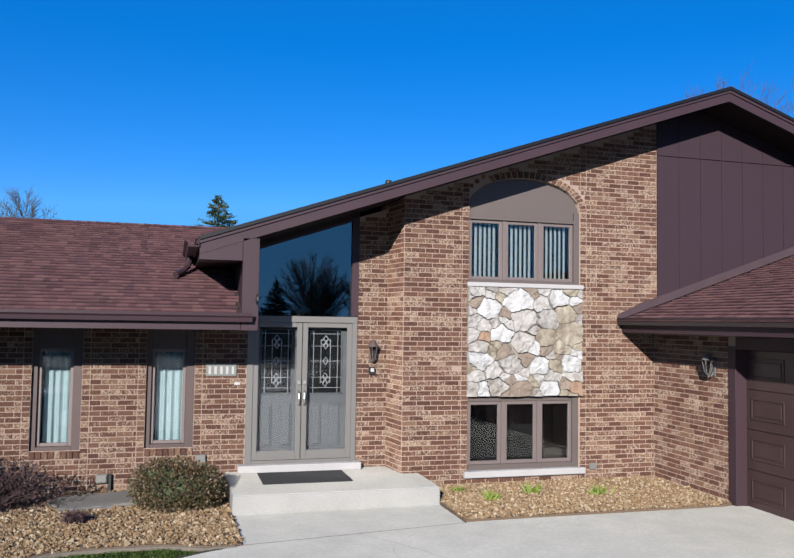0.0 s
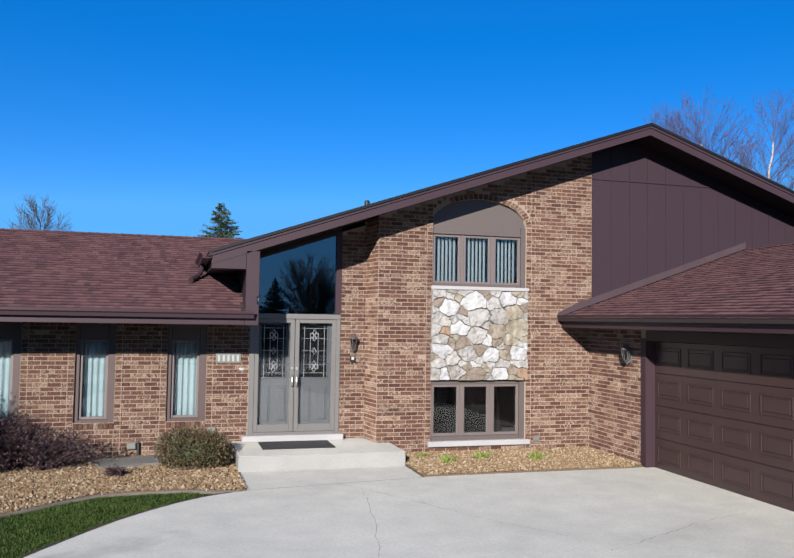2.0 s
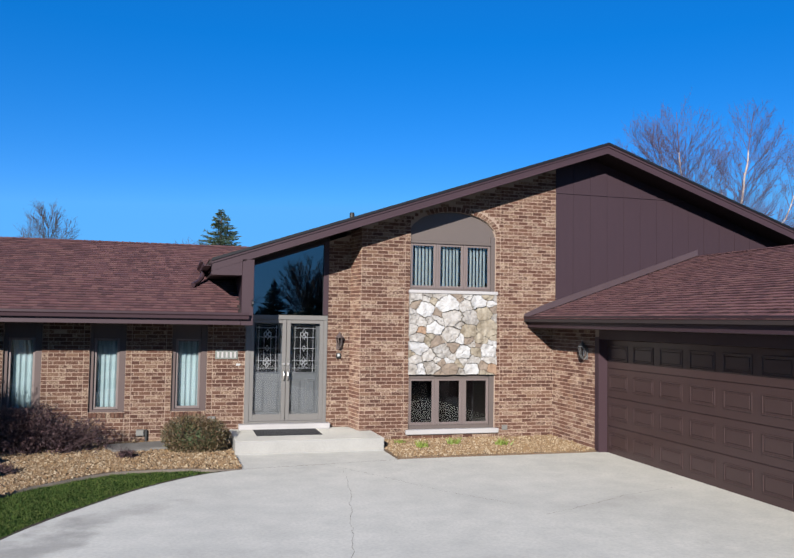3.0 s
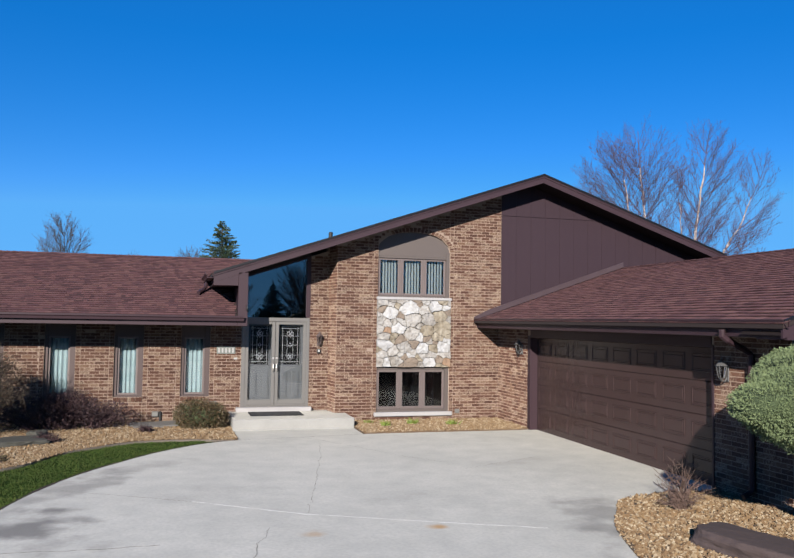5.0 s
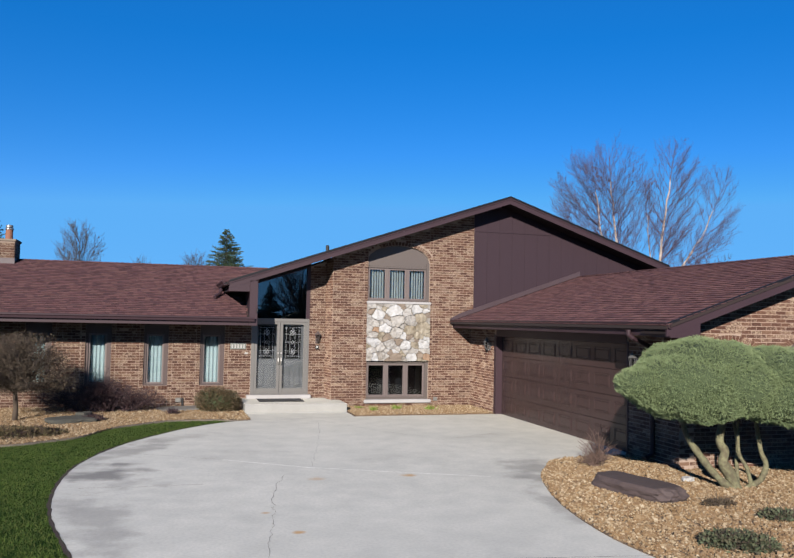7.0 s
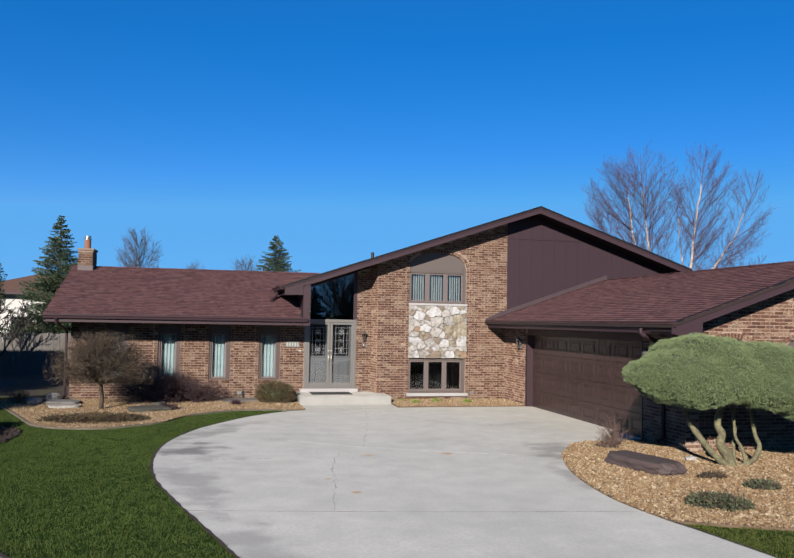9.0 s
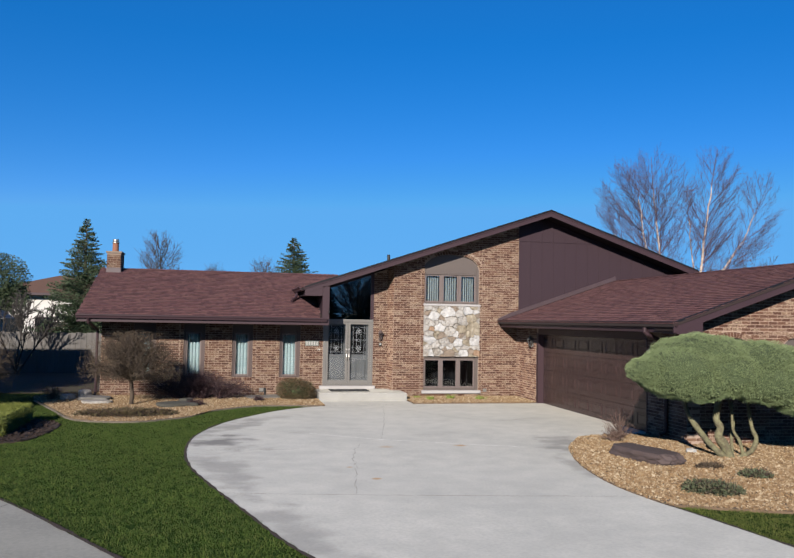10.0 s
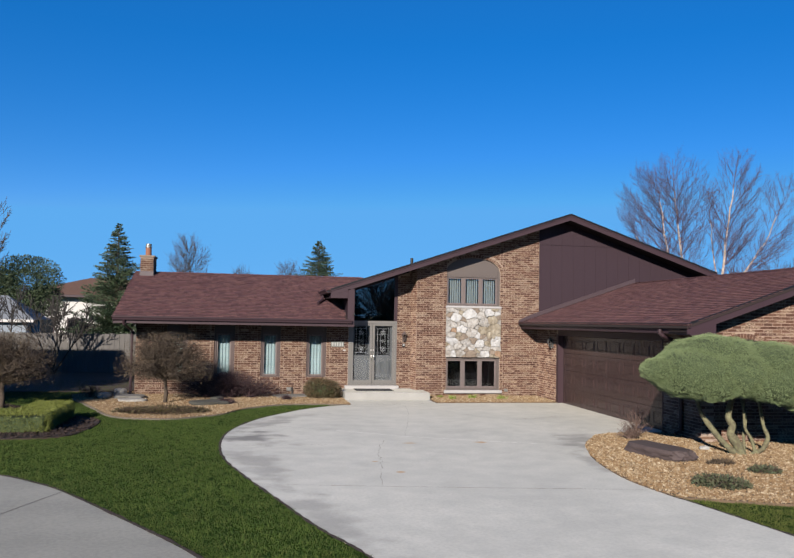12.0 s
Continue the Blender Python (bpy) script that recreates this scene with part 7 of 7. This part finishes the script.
# dark soil line where the turf is cut along the concrete
for line, out in ((LEFT_EDGE, 1), (RIGHT_EDGE[12:36], 1), (WALK, 1)):
    pts = []
    for i, (x, y) in enumerate(line):
        p, q = line[max(i - 1, 0)], line[min(i + 1, len(line) - 1)]
        d = Vector((q[0] - p[0], q[1] - p[1])).normalized()
        side = Vector((d.y, -d.x)) if line is not WALK else Vector((-d.y, d.x))
        pts.append((x + side.x * 0.022, y + side.y * 0.022))
    strip = ribbon("turf_edge", pts, 0.046, "", 0.004, 9, "mulch", 0.0245)
    strip.parent = None
    tagged(strip, label="dark soil line between turf and concrete", category="soil", kind="structure")

# bed edging along the lawn
bm = bmesh.new()
edge = curve_points([(-2.45, -2.33), (-2.76, -2.34), (-3.3, -2.18), (-4.28, -2.26), (-4.99, -2.8), (-5.5, -3.34), (-5.99, -4.45), (-6.52, -4.91), (-7.22, -5.31), (-8.5, -4.85), (-9.41, -2.82), (-10.36, -0.5)], 8)
tube(bm, [(x, y, ground_z(x, y) + 0.010) for x, y in edge], [0.030] * len(edge), 10)
tagged(part("lawn_edging", bm, "edging", None), label="low concrete edging between gravel and lawn", category="edging", kind="structure")

# ---- neighbours ----
fence = thing("fence", "weathered grey board fence behind the side yard", "fence", at=(0, 10.2, 0))
for k in range(70):
    x = -24.0 + 0.21 * k
    h = 1.68 + 0.02 * math.sin(k * 2.3)
    mesh_x = boxes("board", [(x, x + 0.20, 0, 0.022, -0.1, h)], "fence", fence, bevel=0.0)
for z in (0.3, 1.1):
    boxes("rail", [(-24, -9.3, 0.024, 0.07, z, z + 0.09)], "fence", fence, bevel=0.0)

nb = thing("neighbour_house", "white rendered house with a brown roof beyond the fence", "house", at=(-19.0, 37.0, 0))
boxes("wall", [(-2.7, 6.6, 0, 8, 0, 4.0)], "stucco", nb)
bm = bmesh.new()
v = [bm.verts.new(p) for p in ((-3.4, -0.8, 3.98), (7.5, -0.8, 3.98), (7.5, 8.8, 3.98), (-3.4, 8.8, 3.98), (1.1, 4.0, 5.5), (3.6, 4.0, 5.5))]
for f in ((0, 1, 5, 4), (2, 3, 4, 5), (1, 2, 5), (3, 0, 4), (3, 2, 1, 0)):
    bm.faces.new([v[i] for i in f])
part("roof", bm, "far_roof", nb)
boxes("eave_board", [(-3.4, 7.5, -0.82, -0.76, 3.82, 4.0)], "trim", nb)
for x in (-1.2, 0.9, 3.4):
    w = boxes("window", [(x - 0.55, x + 0.55, -0.03, 0.02, 1.0, 2.2)], "dark_pane", nb)
    boxes("frame", [(x - 0.62, x - 0.55, -0.05, 0.02, 0.95, 2.25), (x + 0.55, x + 0.62, -0.05, 0.02, 0.95, 2.25), (x - 0.62, x + 0.62, -0.05, 0.02, 2.2, 2.27)], "trim", w)

nb3 = thing("neighbour_house", "low grey-blue building with a hipped shingle roof beyond the fence", "house", at=(-19.5, 18.75, 0))
boxes("wall", [(-3.1, 3.1, -1.4, 1.4, -0.1, 2.17)], "blue_wall", nb3)
HIP, TOP = ((-3.5, -1.75), (3.5, -1.75), (3.5, 1.75), (-3.5, 1.75)), ((-1.75, 0), (1.75, 0))
bm = bmesh.new()
v = [bm.verts.new((x, y, 2.19)) for x, y in HIP] + [bm.verts.new((x, y, 3.42)) for x, y in TOP]
for f in ((0, 1, 5, 4), (1, 2, 5), (2, 3, 4, 5), (3, 0, 4), (3, 2, 1, 0)):
    bm.faces.new([v[i] for i in f])
bmesh.ops.recalc_face_normals(bm, faces=bm.faces)
roof_nb = part("roof", bm, "blue_roof", nb3)
for k in range(14):                                      # shingle courses on the two slopes in view
    t0, t1 = k / 14, min((k + 1.1) / 14, 1)
    for low, high in ((HIP[0:2], TOP), (HIP[1:3], (TOP[1], TOP[1]))):
        cb = bmesh.new()
        w = [cb.verts.new((p[0] + (q[0] - p[0]) * t, p[1] + (q[1] - p[1]) * t, 2.19 + 1.23 * t + h)) for t, h in ((t0, 0.035), (t1, 0.008)) for p, q in zip(low, high)]
        cb.faces.new((w[0], w[1], w[3], w[2]))
        part("shingle_course", cb, "blue_roof", roof_nb)
boxes("eave_board", [(-3.5, 3.52, -1.80, -1.76, 2.06, 2.20)], "stucco", nb3)
shade_house = thing("neighbour_house", "unseen grey-blue gabled house, added to shade the side yard", "house", at=(-15.5, 6.2, 0))
# unseen gabled house, added out of view to shade the side yard and fence
boxes("wall", [(-8.6, -0.3, -10.6, -1.4, -0.1, 2.5)], "blue_wall", shade_house)
prisms("gable", [([(-10.6, 2.5), (-1.4, 2.5), (-6.0, 4.9)], "x", -8.58, -0.32)], "blue_wall", shade_house)
for s in (1, -1):
    bm = bmesh.new()
    v = [bm.verts.new((x, -6.0 + s * a, z + z0)) for z0 in (0.0, -0.09) for x, a, z in ((0.0, 0, 5.0), (0.0, 5.0, 2.4), (-8.9, 5.0, 2.4), (-8.9, 0, 5.0))]
    for f in ((0, 1, 2, 3), (4, 7, 6, 5), (0, 4, 5, 1), (1, 5, 6, 2), (2, 6, 7, 3)):
        bm.faces.new([v[i] for i in f])
    bmesh.ops.recalc_face_normals(bm, faces=bm.faces)
    part("roof", bm, "blue_roof", shade_house)
yard = tagged(sheet("mulch_bed", [(-13.5, 1.7), (-10.2, 1.7), (-8.9, 2.2), (-8.9, 10.1), (-13.5, 10.1)], 0.02, 0.06, "mulch"), label="bare dark soil in the side yard", category="soil", kind="structure")

pine = thing("pine_tree", "broad rounded pine with open limbs beyond the fence", "tree", at=(-18.7, 24.0, 0))
bm = bmesh.new()
tube(bm, [(0, 0, -0.1), (0.1, 0, 2.0), (0, 0, 4.0)], [0.2, 0.15, 0.06], 8)
part("trunk", bm, "bark", pine)
leaf_crown("crown", [(0.4, 0, 4.35, 2.0, 1.9, 1.6), (-1.3, 0.2, 3.9, 1.4, 1.3, 1.3), (1.5, 0, 3.3, 1.1, 1.1, 0.9), (0.2, -0.5, 3.0, 1.5, 1.1, 0.8)], 30000, 0.10, "pine", pine, 95, 0.65)

# clipped evergreen mass across the street, seen in the entry glass
far_hedge = thing("far_hedge", "dark evergreen screen across the street", "hedge", at=(4, -49, 0))
leaf_crown("foliage", [(x * 3.2, 0, 0.9 + 0.5 * math.sin(x * 2.1), 2.4, 1.4, 2.0) for x in range(-5, 6)], 20000, 0.22, "spruce", far_hedge, 96, 0.5)
core("foliage_core", [(x * 3.2, 0, 0.9 + 0.5 * math.sin(x * 2.1), 2.4, 1.4, 2.0) for x in range(-5, 6)], 0.85, "shade_core", far_hedge, -0.1)


# ---- bricks and shingles, piece by piece ----
COURSE, LONG = 0.0713, 0.2150
BOX_F = ((0, 1, 2, 3), (7, 6, 5, 4), (0, 4, 5, 1), (1, 5, 6, 2), (2, 6, 7, 3), (3, 7, 4, 0))


def brick_rows(u0, u1, z0, tops, holes, stacks=(), shift=0.0):
    """Bricks (u0, u1, z0, z1) of a wall in running bond; stacks: columns of stacked headers beside the openings."""
    rows = []
    nz = int((6.0 - z0) / COURSE)
    for i in range(nz):
        a = z0 + i * COURSE
        b = a + COURSE - 0.0125
        mid = (a + b) / 2
        free = [(u0, u1)]
        cuts = [(h[0], h[1]) for h in holes if h[2] - 0.03 < mid and not callable(h[3]) and mid < h[3] + 0.03]
        for h in holes:
            if callable(h[3]) and h[2] - 0.03 < mid:
                us = [u for u in np.linspace(h[0], h[1], 60) if h[3](u) + (0.12 if mid > 4.0 or h[0] > 4 else 0.0) > mid]
                if us:
                    grow_by = 0.10 if mid > 4.1 and h[0] < 5 else 0.0
                    cuts.append((min(us), min(max(us) + grow_by, h[1] + 0.1)))
        def cut(segs, c0, c1):
            out = []
            for p, q in segs:
                if c1 <= p or c0 >= q:
                    out.append((p, q))
                else:
                    if c0 - p > 0.02:
                        out.append((p, c0))
                    if q - c1 > 0.02:
                        out.append((c1, q))
            return out
        for c0, c1 in cuts:
            free = cut(free, c0, c1)
        for c0, c1 in stacks:
            if tops(c0) > b and tops(c1) > b and any(p <= c0 + 0.001 and c1 - 0.001 <= q for p, q in free):
                rows.append((c0 + 0.005, c1 - 0.005, a, b))
                free = cut(free, c0, c1)
        for p, q in free:
            k = math.floor((p - u0) / LONG) - 1
            off = (0.5 if i % 2 else 0.0) * LONG + shift
            while True:
                s = u0 + k * LONG + off
                if s > q:
                    break
                e0, e1 = max(s, p) + 0.006, min(s + LONG, q) - 0.006
                if e1 - e0 > 0.02 and tops(e0) > b and tops(e1) > b:
                    rows.append((e0, e1, a, b))
                k += 1
    return rows


def lay(rows, plane, face, parent, pick, out=-1, name="brick"):
    """Lays bricks on a wall's face; those that pick() chooses are parts, the rest one joined part."""
    r = np.random.default_rng(len(rows))
    near = [q for q in rows if pick(q)]
    rest = np.array([q for q in rows if not pick(q)])
    depth = 0.04

    def corners(a, b, c, d, j):
        f, k = face + out * j, face - out * depth
        p = [(a, f, c), (b, f, c), (b, f, d), (a, f, d), (a, k, c), (b, k, c), (b, k, d), (a, k, d)]
        return p if plane == "y" else [(y, x, z) for x, y, z in p]

    if len(rest):
        v = np.concatenate([np.array(corners(*q, r.normal(0, 0.0012))) for q in rest])
        f = np.array(BOX_F)[None] + (np.arange(len(rest)) * 8)[:, None, None]
        tagged(mesh_object("brickwork", v, f.reshape(-1, 4), "brick", parent), kind="stuff")
    shared = {}
    for a, b, c, d in near:
        key = round(b - a, 2)
        if key not in shared:
            me = bpy.data.meshes.new("brick")
            me.from_pydata(corners(-(b - a) / 2, (b - a) / 2, 0, d - c, 0.0), [], BOX_F)
            me.materials.append(M["brick"])
            shared[key] = me
        ob = new(name, shared[key])
        ob.parent = parent
        ob.location = ((a + b) / 2, r.normal(0, 0.0012), c) if plane == "y" else (r.normal(0, 0.0012), (a + b) / 2, c)


Z0 = -0.12
never = lambda q: False
lay(brick_rows(0.03, 4.22, Z0, lambda x: rake(x) - 0.165, [(1.03, 2.86, 0.12, arch)], ((0.925, 1.03), (2.86, 2.965))), "y", YF, front_wall, lambda q: q[1] < 1.04 and 0.15 < q[2] < 3.35)
lay(brick_rows(YF + 0.012, YD - 0.002, Z0, lambda y: rake(0.03) - 0.2, []), "x", 0.03, return_wall, never)
return_wall.matrix_basis = Matrix.Translation((0.03, YF, 0)) @ Matrix.Rotation(radians(8), 4, "Z") @ Matrix.Translation((-0.03, -YF, 0))   # slightly splayed
st = [k for a, b in LOW_WINDOWS for k in ((a - 0.105, a), (b, b + 0.105))]
lay(brick_rows(-8.80, 0.03, Z0, lambda x: rake(x) - 0.25 if x > -0.55 else 2.26, [(-2.12, -0.51, -1, 9.0)] + [(a, b, WIN_Z0 - 0.08, 9.0) for a, b in LOW_WINDOWS], st), "y", YD, entry_wall,
    lambda q: q[0] > -0.52 and 0.15 < q[2] < 2.4)
lay(brick_rows(-1.75, YF - 0.004, Z0, lambda y: 2.3, []) + brick_rows(GFY, JAMB1, Z0, lambda y: 2.3, []), "x", XG, garage_wall, never)
lay(brick_rows(XG, 11.75, Z0, lambda x: GR_Z - GR_S * abs(x - GR_X) - 0.12, GABLE_HOLES), "y", GFY, garage_front, never)
lay(brick_rows(cx0, cx1, 3.6, lambda x: 4.5, []), "y", cy0, chim, never)
lay(brick_rows(cy0, cy1, 3.6, lambda y: 4.5, []), "x", cx1, chim, never, out=1)
lay(brick_rows(0.62, 6.8, Z0, lambda y: 2.35, []), "x", -8.80, entry_wall, never)


def shingle_roof(deck, origin, along, up, width, height, keep, pick, seed):
    """Laminated shingles in courses of 14 cm, tabs of uneven width, each lifted at its lower edge."""
    r = random.Random(seed)
    o, u, w = Vector(origin), Vector(along).normalized(), Vector(up).normalized()
    nrm = u.cross(w).normalized()
    if nrm.z < 0:
        nrm = -nrm
    joined, shared = [], {}
    for i in range(int(height / 0.14) + 1):
        a = r.uniform(-0.3, 0)
        while a < width:
            wd = r.choice((0.07, 0.09, 0.12, 0.15, 0.19))
            p0, p1 = max(a, 0.0), min(a + wd - 0.0015, width)
            v0, v1 = i * 0.14, min(i * 0.14 + r.choice((0.100, 0.112, 0.120)), height)
            a += wd
            if p1 - p0 < 0.02 or v1 - v0 < 0.03 or not keep(o + u * (p0 + p1) / 2 + w * v0):
                continue
            th = r.choice((0.004, 0.004, 0.008))
            box = [(p0, v0, th + 0.010), (p1, v0, th + 0.010), (p1, v1, 0.004), (p0, v1, 0.004), (p0, v0, 0.0), (p1, v0, 0.0), (p1, v1, -0.004), (p0, v1, -0.004)]
            c = o + u * (p0 + p1) / 2 + w * v0
            if pick(c):
                key = (round(p1 - p0, 2), th)
                if key not in shared:
                    me = bpy.data.meshes.new("shingle")
                    half = (p1 - p0) / 2
                    me.from_pydata([tuple(u * (x - p0 - half) + w * (y - v0) + nrm * z) for x, y, z in box], [], BOX_F)
                    me.materials.append(M["shingle"])
                    shared[key] = me
                ob = new("shingle", shared[key])
                ob.parent = deck
                ob.location = c
            else:
                joined.append([tuple(o + u * x + w * y + nrm * z) for x, y, z in box])
    v = np.array(joined).reshape(-1, 3)
    f = np.array(BOX_F)[None] + (np.arange(len(joined)) * 8)[:, None, None]
    tagged(mesh_object("shingles", v, f.reshape(-1, 4), "shingle", deck), kind="stuff")


lo_s = math.hypot(3.72 - YR + 0.05, 4.01 - 2.395)
shingle_roof(low_roof, (EX0 - 0.03, YR - 0.06, 2.397), (1, 0, 0), (0, 3.72 - YR + 0.05, 4.01 - 2.395), 8.1, lo_s,
             lambda p: p.x < -2.34 or p.y > 2.0, lambda p: p.x > -4.6 and p.y < 0.9, 101)
g_s = math.hypot(GR_X - 3.50, GR_Z - gz(3.50))
shingle_roof(gar_l, (3.49, YF - 0.03, gz(3.50) + 0.002), (0, -1, 0), (GR_X - 3.50, 0, GR_Z - gz(3.50)), -GY, g_s, lambda p: True, lambda p: False, 102)
m_s = math.hypot(RX + 2.90, RZ - rake(-2.90))
shingle_roof(main_l, (-2.91, YR - 0.03, rake(-2.90) + 0.002), (0, 1, 0), (RX + 2.90, 0, RZ - rake(-2.90)), 6.0, m_s, lambda p: True, lambda p: False, 103)
# ridge caps, one by one
for deck, a, b in ((low_roof, Vector((EX0, 3.72, 4.025)), Vector((-1.15, 3.72, 4.025))), (gar_l, Vector((GR_X, GY - 0.02, GR_Z + 0.015)), Vector((GR_X, YF - 0.03, GR_Z + 0.015)))):
    d = (b - a).normalized()
    side = d.cross(Vector((0, 0, 1)))
    drop, rise = Vector((0, 0, -0.04)), Vector((0, 0, 0.010))
    me = bpy.data.meshes.new("ridge_cap")
    me.from_pydata([tuple(p) for p in (side * 0.13 + drop + rise, rise, -side * 0.13 + drop + rise, d * 0.2 + side * 0.13 + drop, d * 0.2, d * 0.2 - side * 0.13 + drop)], [], [(0, 1, 4, 3), (1, 2, 5, 4)])
    me.materials.append(M["shingle"])
    for k in range(int((b - a).length / 0.16)):
        ob = new("ridge_cap", me)
        ob.parent = deck
        ob.location = a + d * (0.16 * k)
